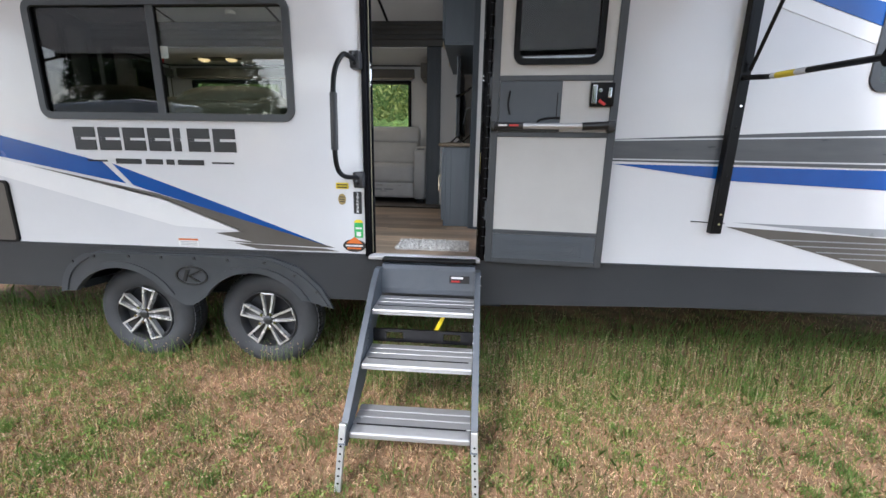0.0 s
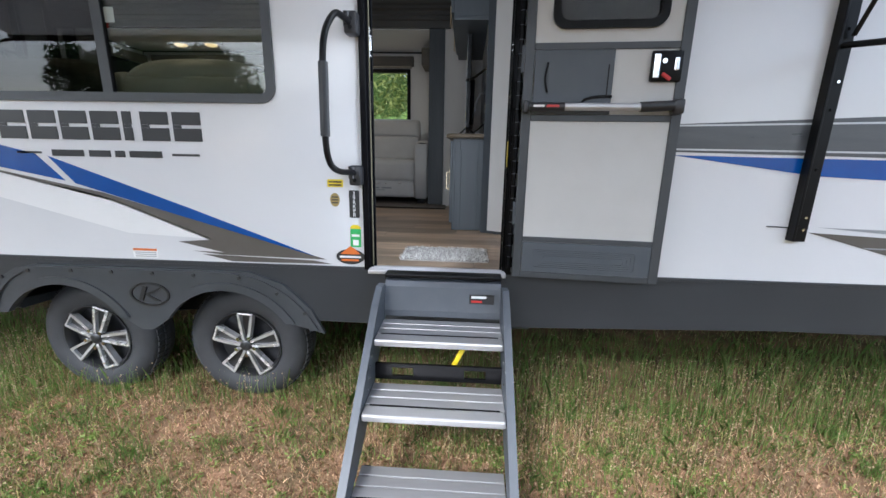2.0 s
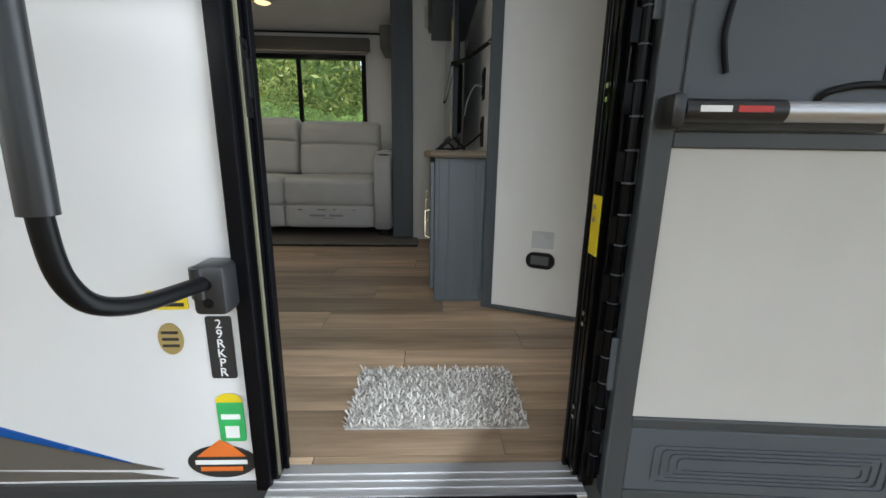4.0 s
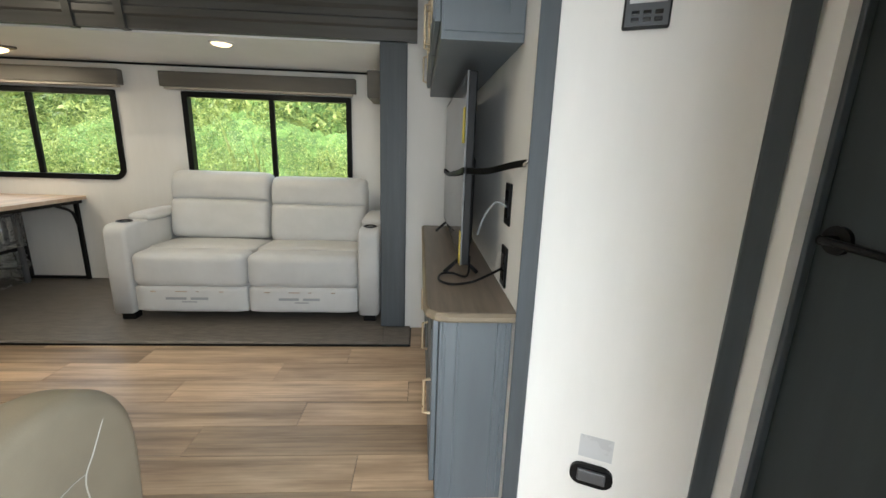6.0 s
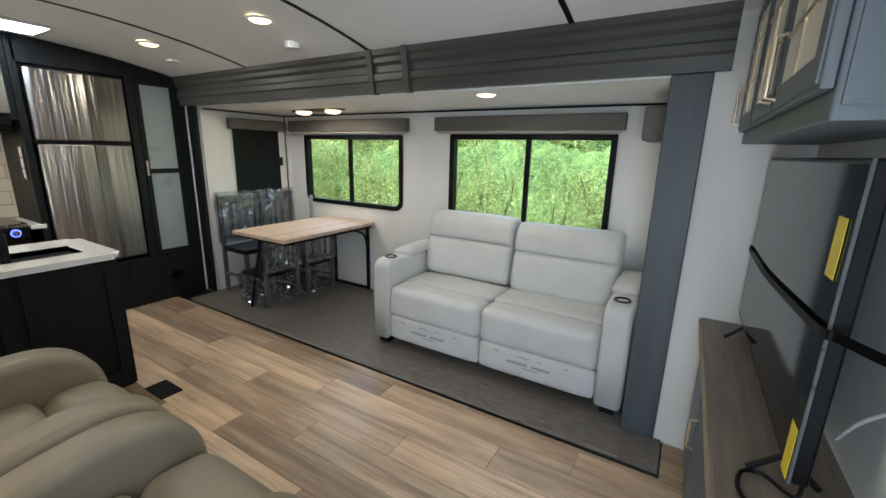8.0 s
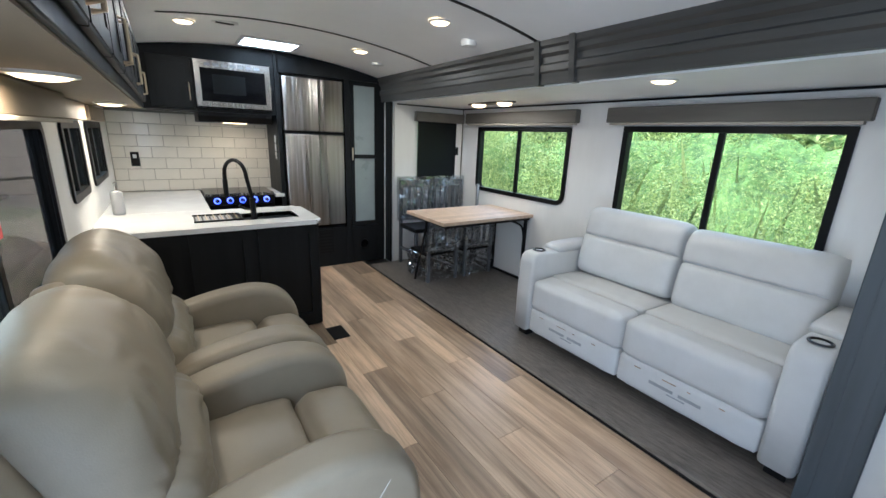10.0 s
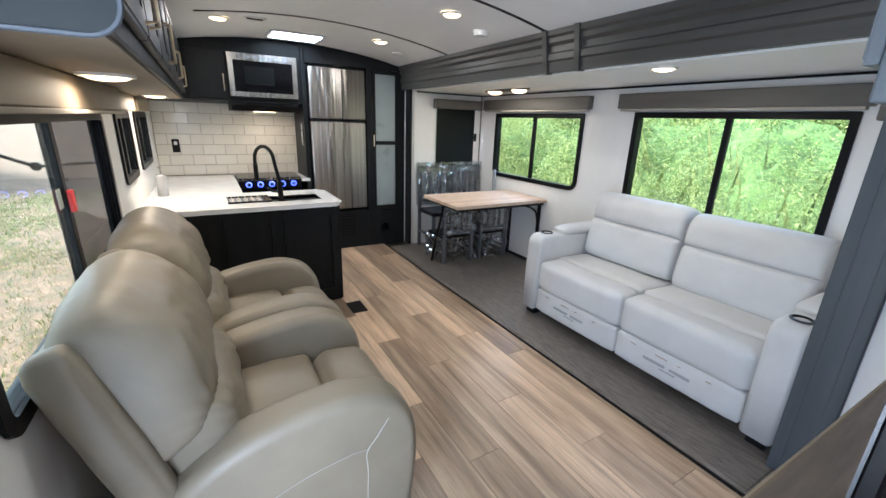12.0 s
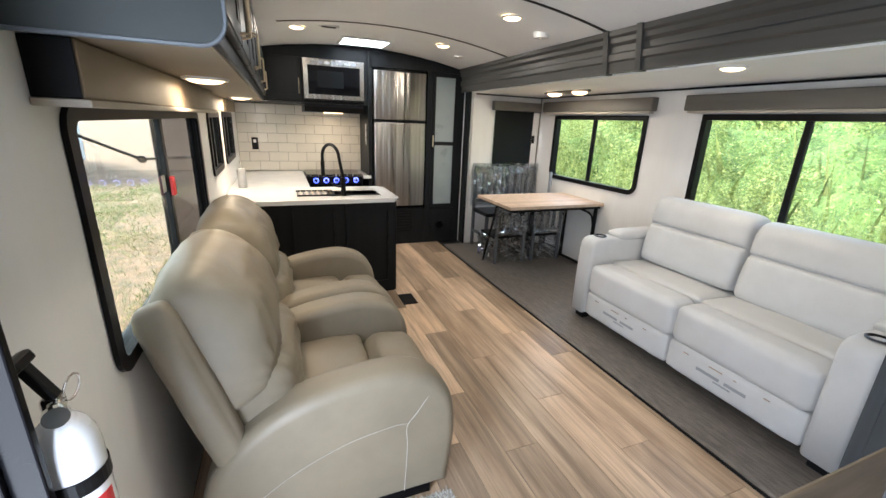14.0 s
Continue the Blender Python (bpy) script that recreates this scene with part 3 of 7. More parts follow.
part("door_leaf", box(B(), 1.345, 1.375, 0.04, 0.79, F + 0.012, 3.16, 0.003), HALLDOOR, hall_door)
bm = cyl(B(), (1.345, 0.74, F + 1.105), (1.335, 0.74, F + 1.105), 0.032, 20)
cyl(bm, (1.338, 0.74, F + 1.105), (1.30, 0.74, F + 1.105), 0.011)
tube(bm, smooth_path([(1.305, 0.74, F + 1.105), (1.297, 0.70, F + 1.105), (1.297, 0.60, F + 1.10)]), 0.009)
part("door_handle", bm, BLACK, hall_door, "black lever handle", True)
bm = panel_with_holes(B(), WT + 0.0015, 0.86, F + 0.001, 3.2, [], "x", 1.40, 1.42)
setting("wall_hall_back", bm, LINING, "hall wall")

# ---- windows ----
def window(name, x0, x1, z0, z1, ya, yb, out_mat, glass, radius, mull, rim=0.045, label="", top=None):
    w = thing(name, ((x0 + x1) / 2, (ya + yb) / 2, z0), label or "black-framed sliding window", "window")
    tagged(w, kind="structure")
    for y0, y1, fm in ((ya - 0.014, ya - 0.001, out_mat), (yb + 0.001, yb + 0.014, BLACK)):
        part("window_frame", ring(B(), rrect(x0, x1, z0, z1, radius, top=top), rrect(x0 + rim, x1 - rim, z0 + rim, z1 - rim, max(radius - rim, 0.012), top=None if top is None else 0.006), "y", y0, y1), fm, w)
    part("frame_liner", ring(B(), rrect(x0 + 0.031, x1 - 0.031, z0 + 0.031, z1 - 0.031, 0.012), rrect(x0 + rim, x1 - rim, z0 + rim, z1 - rim, 0.01), "y", ya, yb), BLACK, w)
    yc = (ya + yb) / 2
    for m in mull:
        part("mullion", box(B(), m - 0.022, m + 0.022, yc - 0.014, yc + 0.014, z0 + rim - 0.004, z1 - rim + 0.004, 0.003), BLACK, w)
        if out_mat is FRAMEGREY:
            part("mullion_cover", box(B(), m - 0.026, m + 0.026, yc - 0.020, yc - 0.0145, z0 + rim - 0.003, z1 - rim + 0.003, 0.002), FRAMEGREY, w)
    xs = [x0 + rim - 0.003] + list(mull) + [x1 - rim + 0.003]
    for i, (a, b) in enumerate(zip(xs, xs[1:])):
        p = part("pane", box(B(), a, b, yc - 0.004 + 0.005 * (i % 2), yc - 0.001 + 0.005 * (i % 2), z0 + rim - 0.003, z1 - rim + 0.003), GLASS_SCREEN if name == "window_1" and i == 0 else glass, w, "clear glass" if glass is GLASS_IN else "tinted glass")
    return w


window("window_1", *WINS["w1"], 0.0, WT, FRAMEGREY, GLASS_OUT, 0.075, [-1.225], label="large tinted sliding window with a dark rounded frame")
latch = bpy.data.objects["window_1"]
part("red_latch", box(B(), -1.245, -1.205, WT + 0.001, WT + 0.016, 2.17, 2.25, 0.004), M_RED, latch, "red escape latch")
part("escape_label", box(B(), -1.20, -1.15, WT - 0.0125, WT - 0.0115, 2.19, 2.26), M_WHITE, latch, "white escape label")
window("window_2", *WINS["w2"], 0.0, WT, BLACK, GLASS_OUT, 0.05, [-2.75], label="small tinted window over the counter")
window("window_3", *WINS["w3"], 0.0, WT, BLACK, GLASS_OUT, 0.05, [-3.7], label="small tinted window over the counter")
window("window_4", *WINS["w4"], 0.0, WT, FRAMEGREY, GLASS_OUT, 0.075, [3.5], label="tinted bedroom window with a dark rounded frame")
window("window_5", -1.61, -0.18, 1.69, 2.665, YS, YS + 0.04, BLACK, GLASS_IN, 0.08, [-0.87], top=0.008, label="wide clear slide-out window with a black frame behind the sofa")
window("window_6", -3.56, -2.15, 1.90, 2.655, YS, YS + 0.04, BLACK, GLASS_IN, 0.10, [-2.87], top=0.008, label="clear slide-out window with rounded black frame beside the table")


def valance(x0, x1, y0, y1, z0, z1, label, along="x"):
    if along == "x":
        v = single("window_valance", box(B(), x0, x1, y0, y1, z0, z1, 0.008), VALANCE, label, "valance")
        part("shade_roll", box(B(), x0 + 0.03, x1 - 0.03, y0 + 0.01, y1 - 0.004, z0 - 0.018, z0 - 0.001), SHADEFAB, v, "beige edge of a roller shade")
    else:
        v = single("window_valance", box(B(), x0, x1, y0, y1, z0, z1, 0.008), VALANCE, label, "valance")
    return v


valance(-1.74, -0.13, YS - 0.085, YS - 0.015, 2.69, 2.81, "dark taupe wooden valance above the sofa window")
valance(-3.74, -2.06, YS - 0.085, YS - 0.015, 2.69, 2.81, "dark taupe wooden valance above the dinette window")
valance(XL + 0.015, XL + 0.085, 2.97, 3.66, 2.69, 2.80, "short dark taupe valance on the slide-out end wall", "y")
rb = thing("roller_blind", (XL + 0.025, 3.3, 2.0), "lowered black roller blind on the end window", "blind")
part("fabric", box(B(), XL + 0.02, XL + 0.03, 3.02, 3.58, 2.012, 2.69), BLIND, rb)
part("bottom_bar", box(B(), XL + 0.015, XL + 0.035, 3.02, 3.58, 1.998, 2.0115, 0.002), BLACK, rb)
# sofa-side bracket box under the slide-out ceiling
single("shade_box", box(B(), 0.035, XR - 0.004, YS - 0.62, YS - 0.20, 2.60, 2.79, 0.01), VALANCE, "dark wooden valance end on the slide-out wall", "valance")
bm = box(B(), XL + 0.001, XL + 0.008, 3.60, 3.64, 2.30, 2.40, 0.002)
single("wall_switch", bm, BLACK, "small black wall switch plate", "switch")

# ---- exterior decals ----
def decal(name, poly, m, label, y=-0.003, category="decal"):
    return single(name, prism(B(), poly, "y", y, y + 0.0028), m, label, category)


decal("stripe", [(-2.62, 1.755), (-1.70, 1.545), (-1.555, 1.405), (-2.62, 1.60)], M_BLUE, "wide blue swoosh stripe on the trailer side")
decal("stripe", [(-1.63, 1.535), (-0.88, 1.275), (-0.18, 1.022), (-0.95, 1.235), (-1.50, 1.392)], M_BLUE, "tapering blue swoosh stripe on the trailer side")
decal("stripe", [(-2.62, 1.585), (-1.35, 1.325), (-0.77, 1.105), (-1.24, 1.125), (-2.62, 1.475)], M_WHITE, "white wedge stripe under the blue swoosh")
decal("stripe", [(-2.25, 1.515), (-1.35, 1.345), (-0.60, 1.14), (-0.13, 1.01), (-0.72, 1.018), (-0.88, 1.035), (-0.70, 1.03), (-0.96, 1.085), (-0.78, 1.10), (-1.30, 1.300)], M_TAUPE, "taupe pointed stripe on the trailer side")
decal("stripe", [(-0.83, 1.018), (-0.20, 1.002), (-0.10, 0.985), (-0.66, 0.982)], M_TAUPE, "thin taupe stripe near the skirt")
decal("stripe", [(1.62, 1.745), (3.2, 1.825), (6.0, 1.86), (6.0, 1.60), (3.2, 1.60), (1.62, 1.615)], M_DGREY, "dark grey streaked stripe on the trailer side")
for a, b in (((1.62, 1.742), (6.0, 1.87)), ((1.62, 1.632), (6.0, 1.635))):
    decal("pinstripe", [(a[0], a[1]), (b[0], b[1]), (b[0], b[1] - 0.012), (a[0], a[1] - 0.008)], M_LGREY, "pale pinstripe along the trailer side", -0.006)
decal("stripe", [(1.62, 1.600), (6.0, 1.575), (6.0, 1.45), (3.2, 1.478), (2.32, 1.512)], M_BLUE, "blue stripe on the trailer side")
decal("stripe", [(2.34, 1.235), (3.3, 1.19), (6, 1.15), (6, 0.972), (3.32, 0.972)], M_TAUPE, "taupe streaked stripe near the skirt")
for k in range(4):
    z = 1.165 - 0.035 * k
    decal("pinstripe", [(2.62 + 0.14 * k, z), (6, z - 0.03), (6, z - 0.042), (2.62 + 0.14 * k, z - 0.006)], M_MGREY, "grey pinstripe along the trailer side", -0.006)
decal("stripe", [(2.38, 1.262), (6, 1.20), (6, 1.17), (3.2, 1.20)], M_MGREY, "mid grey pinstripe along the side")
decal("stripe", [(2.40, 2.56), (2.40, 2.46), (3.1, 2.215), (3.6, 2.05), (3.6, 2.12), (3.1, 2.33)], M_WHITE, "white diagonal stripe near the front")
decal("stripe", [(2.40, 2.545), (3.1, 2.31), (3.6, 2.14), (3.6, 2.40), (3.0, 2.46), (2.45, 2.60)], M_BLUE, "blue diagonal stripe near the front", -0.0065)
# model lettering as plain dark blocks
sign = thing("trailer_badge", (-1.29, 0, 1.62), "dark grey block lettering badge on the trailer side", "sign")
for k in range(7):
    xa = -1.868 + k * 0.173
    w = 0.150 if k != 4 else 0.05
    if k > 4:
        xa -= 0.075
    bm = B()
    for z0, z1 in ((1.622, 1.687), (1.704, 1.768)):
        prism(bm, [(xa, z0), (xa + w, z0), (xa + w, z1), (xa, z1)], "y", -0.004, -0.0005)
    prism(bm, [(xa, 1.6875), (xa + 0.045, 1.6875), (xa + 0.045, 1.7035), (xa, 1.7035)], "y", -0.0042, -0.0005)
    part("letter_block", bm, M_INK, sign)
sub = thing("badge_subtitle", (-1.29, 0, 1.55), "thin dark subtitle lettering bars", "sign")
for k, (a, b) in enumerate(((-1.80, -1.66), (-1.60, -1.42), (-1.39, -1.27), (-1.245, -1.19), (-1.165, -0.985), (-0.93, -0.78))):
    bm = B()
    h = 0.006 if k in (0, 5) else 0.017
    prism(bm, [(a, 1.552 - h), (b, 1.552 - h), (b, 1.552 + h), (a, 1.552 + h)], "y", -0.003, -0.0005)
    part("letter_block", bm, M_INK, sub)


def text_mesh(body, size, m, parent, matrix):
    c = bpy.data.curves.new("lettering", "FONT")
    c.body, c.size, c.align_x, c.align_y, c.extrude = body, size, "CENTER", "CENTER", 0.0006
    o = bpy.data.objects.new("lettering", c)
    scene.collection.objects.link(o)
    bpy.context.view_layer.update()
    me = bpy.data.meshes.new_from_object(o.evaluated_get(bpy.context.evaluated_depsgraph_get()))
    bpy.data.objects.remove(o)
    me.materials.clear()
    me.materials.append(m)
    t = new("lettering", me)
    t.parent = parent
    if parent.type == "EMPTY":
        t.matrix_parent_inverse = parent.matrix_basis.inverted()
    t.matrix_basis = matrix
    return t


def sticker(x0, x1, z0, z1, m, label, r=0.006):
    return single("sticker", prism(B(), rrect(x0, x1, z0, z1, r), "y", -0.003, -0.0004), m, label, "sticker")


s = sticker(0.008, 0.062, 1.245, 1.39, M_INK, "black vertical model-number sticker")
for k, ch in enumerate("29RKPR"):
    text_mesh(ch, 0.028, M_WHITE, s, pose(0.035, -0.0036, 1.372 - 0.0225 * k, 90, 0, 0))
s = sticker(-0.105, -0.022, 1.405, 1.445, M_YEL, "yellow caution sticker with dark print")
for k in range(2):
    part("print_bar", box(B(), -0.097, -0.03, -0.0042, -0.003, 1.412 + 0.016 * k, 1.420 + 0.016 * k), M_INK, s)
s = single("sticker", prism(B(), [(-0.068 + 0.026 * math.cos(a), 1.338 + 0.036 * math.sin(a)) for a in [k * math.pi / 12 for k in range(24)]], "y", -0.003, -0.0004), M_GOLD, "oval gold certification sticker", "sticker")
for k in range(3):
    part("print_bar", box(B(), -0.085, -0.051, -0.0042, -0.003, 1.32 + 0.015 * k, 1.326 + 0.015 * k), M_INK, s)
s = sticker(0.008, 0.066, 1.085, 1.185, M_GREEN, "green and yellow solar sticker")
part("sun_print", prism(B(), [(0.037 + 0.03 * math.cos(a), 1.186 + 0.022 * math.sin(a)) for a in [k * math.pi / 10 for k in range(11)]], "y", -0.0042, -0.003), M_YEL, s, "yellow half sun")
part("print_patch", box(B(), 0.022, 0.052, -0.0044, -0.003, 1.095, 1.125), M_WHITE, s)
part("print_bar", box(B(), 0.016, 0.058, -0.0044, -0.003, 1.143, 1.155), M_WHITE, s)
s = single("sticker", prism(B(), [(0.005 + 0.078 * math.cos(a), 1.03 + 0.043 * math.sin(a)) for a in [k * math.pi / 14 for k in range(28)]], "y", -0.003, -0.0004), M_INK, "oval black and orange package sticker", "sticker")
part("flame_print", prism(B(), [(-0.05, 1.045), (0.06, 1.045), (0.03, 1.075), (0.005, 1.09), (-0.02, 1.07)], "y", -0.0042, -0.003), M_ORANGE, s, "orange mountain print")
for k, (a, b) in enumerate(((-0.055, 0.062), (-0.045, 0.05))):
    part("print_bar", box(B(), a, b, -0.0042, -0.003, 1.024 - 0.018 * k, 1.035 - 0.018 * k), M_WHITE if k == 0 else M_ORANGE, s)
s = sticker(-1.235, -1.09, 0.985, 1.04, M_WHITE, "white warning label with an orange head")
part("print_bar", box(B(), -1.232, -1.093, -0.0042, -0.003, 1.026, 1.039), M_ORANGE, s)
for k in range(3):
    part("print_bar", box(B(), -1.222, -1.10, -0.0042, -0.003, 0.992 + 0.011 * k, 0.996 + 0.011 * k), M_MGREY, s)
hatch = single("baggage_door", prism(B(), rrect(-3.3, -2.44, 0.985, 1.39, 0.02), "y", -0.012, -0.0005), M_TAUPE, "dark compartment hatch on the trailer side", "hatch")
part("hatch_rim", ring(B(), rrect(-3.32, -2.42, 0.972, 1.405, 0.03), rrect(-3.3, -2.44, 0.985, 1.39, 0.02), "y", -0.016, -0.0005), BLACK, hatch)

# ---- skirt, fender, wheels ----
HUBS = [(-1.70, 0.398), (-0.72, 0.398)]


def arch(cx, r, z, n=14):
    """Points of an arch from left to right above z."""
    a0 = math.asin((z - HUBS[0][1]) / r)
    return [(cx + r * math.cos(math.pi - a0 - (math.pi - 2 * a0) * k / n), HUBS[0][1] + r * math.sin(math.pi - a0 - (math.pi - 2 * a0) * k / n)) for k in range(n + 1)]


poly = [(X0, 0.64)]
for cx, _ in HUBS:
    poly += arch(cx, 0.42, 0.645)
poly += [(0.5, 0.64), (2.3, 0.695), (X1, 0.72), (X1, 0.966), (X0, 0.966)]
bm = B()
prism(bm, poly, "y", 0.004, 0.03)
setting("skirt_south", bm, SKIRT, "dark grey metal skirt of the trailer")
bm = box(B(), X0, X1, -0.006, 0.003, 0.955, 0.975, 0.003)
setting("trim", bm, SKIRT, "lower edge moulding of the side")
bm = B()
for a, b, dz in ((X0, -2.06, 0), (-0.24, 1.0, 0.0), (1.0, X1, 0.05)):
    prism(bm, [(0.034, 0.645 + dz), (0.06, 0.62 + dz), (0.4, 0.60 + dz), (0.4, 0.64 + dz), (0.038, 0.68 + dz)], "x", a, b)
setting("underbelly", bm, SKIRT, "rolled lower edge of the skirt")
setting("underbelly_board", box(B(), X0, X1, 0.5, YB, 0.56, 0.60), BLACK, "black underbelly")
fender = thing("fender_skirt", (-1.15, -0.02, 0.62), "black moulded double wheel-arch fender", "fender")
poly = [(-2.175, 0.615), (-2.11, 0.625)] + arch(HUBS[0][0], 0.415, 0.63) + [(-1.275, 0.575), (-1.24, 0.555), (-1.18, 0.555), (-1.145, 0.575)] + arch(HUBS[1][0], 0.415, 0.63) + [(-0.24, 0.60), (-0.155, 0.575), (-0.23, 0.72), (-0.38, 0.86), (-0.57, 0.925), (-0.64, 0.93), (-1.82, 0.93), (-1.95, 0.90), (-2.06, 0.82), (-2.14, 0.70)]
bm = B()
prism(bm, poly, "y", -0.018, 0.0035)
part("panel", bm, FENDER, fender)
for cx, _ in HUBS:
    part("arch_lip", prism(B(), arch(cx, 0.462, 0.63, 24) + arch(cx, 0.416, 0.63, 24)[::-1], "y", -0.030, -0.0185), FENDER, fender)
edge = [(-2.16, 0.64), (-2.10, 0.78), (-1.98, 0.885), (-1.83, 0.918), (-1.2, 0.92), (-0.65, 0.915), (-0.42, 0.84), (-0.27, 0.72), (-0.19, 0.60)]
rail = [Vector((x, z)) for x, z, _ in smooth_path([(x, z, 0) for x, z in edge], 6)]
inner = [p + (Vector((-1.18, 0.42)) - p).normalized() * 0.045 for p in rail]
part("edge_rib", prism(B(), [tuple(p) for p in rail] + [tuple(p) for p in inner[::-1]], "y", -0.029, -0.0185), FENDER, fender)
for x, z in ((-2.03, 0.85), (-1.86, 0.895), (-1.6, 0.902), (-1.36, 0.903), (-1.12, 0.903), (-0.88, 0.90), (-0.62, 0.893), (-0.41, 0.81), (-0.26, 0.70)):
    part("bolt", cyl(B(), (x, -0.028, z), (x, -0.036, z), 0.010, 10), WBLACK, fender)
bm = ring(B(), [(-1.16 + 0.118 * math.cos(a), 0.775 + 0.070 * math.sin(a)) for a in [k * math.pi / 16 for k in range(32)]], [(-1.16 + 0.106 * math.cos(a), 0.775 + 0.060 * math.sin(a)) for a in [k * math.pi / 16 for k in range(32)]], "y", -0.026, -0.016)
part("oval_emblem", bm, WBLACK, fender, "raised oval emblem")
bm = prism(B(), [(-1.23, 0.735), (-1.205, 0.735), (-1.17, 0.82), (-1.195, 0.82)], "y", -0.026, -0.016)
prism(bm, [(-1.19, 0.775), (-1.09, 0.82), (-1.07, 0.82), (-1.165, 0.77), (-1.10, 0.735), (-1.13, 0.735)], "y", -0.026, -0.016)
part("emblem_mark", bm, WBLACK, fender)
bm = B()
for cx, _ in HUBS:
    arc_o, arc_i = [[(cx + r * math.cos(math.pi * k / 14), 0.42 + r * math.sin(math.pi * k / 14)) for k in range(15)] for r in (0.475, 0.46)]
    arc_o, arc_i = arc_o[2:-2], arc_i[2:-2]
    prism(bm, arc_o + arc_i[::-1], "y", 0.05, 0.42)
setting("wheel_well", bm, BLACK, "dark wheel well")
setting("wheel_well_back", box(B(), -2.15, -0.2, 0.42, 0.44, 0.5, 0.95), BLACK, "dark wheel well back")


bm = B()
for cx, cz in HUBS:
    cyl(bm, (cx, 0.25, cz), (cx, YB - 0.2, cz), 0.038, 12)
    tube(bm, smooth_path([(cx - 0.40, 0.46, 0.50), (cx, 0.46, cz + 0.07), (cx + 0.40, 0.46, 0.50)]), 0.02, 6)
axle = single("tandem_axle", bm, BLACK, "black tandem axle with leaf springs under the trailer", "axle")
WY = 0.075


def wheel(cx, cz, spin):
    R = 0.345

    def wpart(nm, bm, *rest):
        bmesh.ops.transform(bm, matrix=Matrix.Translation((cx, 0, cz)) @ Matrix.Diagonal((1.08, 1, 1.08, 1)) @ Matrix.Translation((-cx, 0, -cz)), verts=bm.verts)
        return part(nm, bm, *rest)

    prof = [(0.205, 0.075), (0.225, 0.062), (0.27, 0.055), (0.30, 0.06), (0.327, 0.080), (R, 0.105), (R, 0.26), (0.327, 0.285), (0.28, 0.30), (0.205, 0.29)]
    w = wpart("wheel", lathe(B(), prof, 56, (cx, WY, cz)), RUBBER, axle, "black tyre on a five-spoke alloy wheel", True)
    bm = B()
    for k in range(56):
        m = Matrix.Translation((cx, 0.18 + WY, cz)) @ Matrix.Rotation(2 * math.pi * k / 56, 4, "Y") @ pose(0, 0, R)
        box(bm, -0.012, 0.012, -0.075, -0.03, -0.002, 0.007, m=m)
        box(bm, -0.012, 0.012, -0.012, 0.03, -0.002, 0.007, m=m @ pose(0.016, 0, 0))
    wpart("tread", bm, RUBBER, w)
    wpart("rim", lathe(B(), [(0.207, 0.066), (0.200, 0.064), (0.188, 0.078), (0.182, 0.13), (0.10, 0.145), (0.0, 0.145)], 40, (cx, WY, cz)), WBLACK, w, "black alloy rim", True)
    wpart("rim_lip", lathe(B(), [(0.2075, 0.0655), (0.2055, 0.062), (0.201, 0.0635)], 48, (cx, WY, cz)), GUNMETAL, w, "thin grey rim lip", True)
    for k in range(5):
        a = spin + 2 * math.pi * k / 5
        base = Matrix.Translation((cx, WY, cz)) @ Matrix.Rotation(a, 4, "Y")
        for s in (-1, 1):
            bm = prism(B(), [(s * 0.006, 0.030), (s * 0.022, 0.034), (s * 0.037, 0.120), (s * 0.047, 0.186), (s * 0.033, 0.194), (s * 0.020, 0.115)], "y", 0.060, 0.100)
            bmesh.ops.transform(bm, matrix=base, verts=bm.verts)
            wpart("spoke", bm, ALLOY, w, "machined silver spoke")
        wpart("spoke_tip", box(B(), -0.046, 0.046, 0.061, 0.10, 0.184, 0.196, 0.003, m=base), ALLOY, w, "machined silver spoke tip")
        wpart("spoke_web", box(B(), -0.022, 0.022, 0.082, 0.105, 0.04, 0.182, m=base), WBLACK, w, "gunmetal spoke web")
        p = base @ Vector((0.026, 0, 0.05))
        wpart("lug_nut", cyl(B(), (p.x, WY + 0.066, p.z), (p.x, WY + 0.044, p.z), 0.011, 6), CHROME, w)
    wpart("centre_cap", lathe(B(), [(0.0, 0.046), (0.022, 0.047), (0.032, 0.054), (0.037, 0.09)], 24, (cx, WY, cz)), GUNMETAL, w, "gunmetal centre cap", True)


wheel(*HUBS[0], 0.3)
wheel(*HUBS[1], 0.05)

# ---- entry frame and steps ----
ef = thing("door_1", (0.48, 0.0, F), "black aluminium entry door frame with hinge and strike hardware", "door frame")
tagged(ef, kind="structure")
bm = B()
for x0, x1 in ((DL - 0.026, DL + 0.008), (DR - 0.008, DR + 0.026)):
    box(bm, x0, x1, -0.022, -0.001, F - 0.005, DT + 0.035, 0.004)
box(bm, DL + 0.012, DR - 0.012, -0.022, -0.001, DT - 0.012, DT + 0.035, 0.004)
part("outer_flange", bm, JAMB, ef)
bm = B()
for x0, x1, y0, y1 in ((DL + 0.001, DL + 0.018, 0.0, 0.088), (DL + 0.018, DL + 0.03, 0.035, 0.044), (DR - 0.018, DR - 0.001, 0.0, 0.06), (DR - 0.03, DR - 0.018, 0.035, 0.05), (DL - 0.008, DL + 0.001, WT + 0.002, WT + 0.025), (DR - 0.001, DR + 0.03, WT + 0.002, WT + 0.025)):
    box(bm, x0, x1, y0, y1, F + 0.0015, DT - 0.001, 0.003)
box(bm, DL + 0.018, DR - 0.018, 0.0, 0.085, DT - 0.018, DT - 0.001, 0.003)
part("jamb", bm, JAMB, ef)
bm = B()
for x in (DL + 0.0185, DR - 0.0225):
    box(bm, x, x + 0.004, -0.001, 0.008, F + 0.02, DT - 0.02)
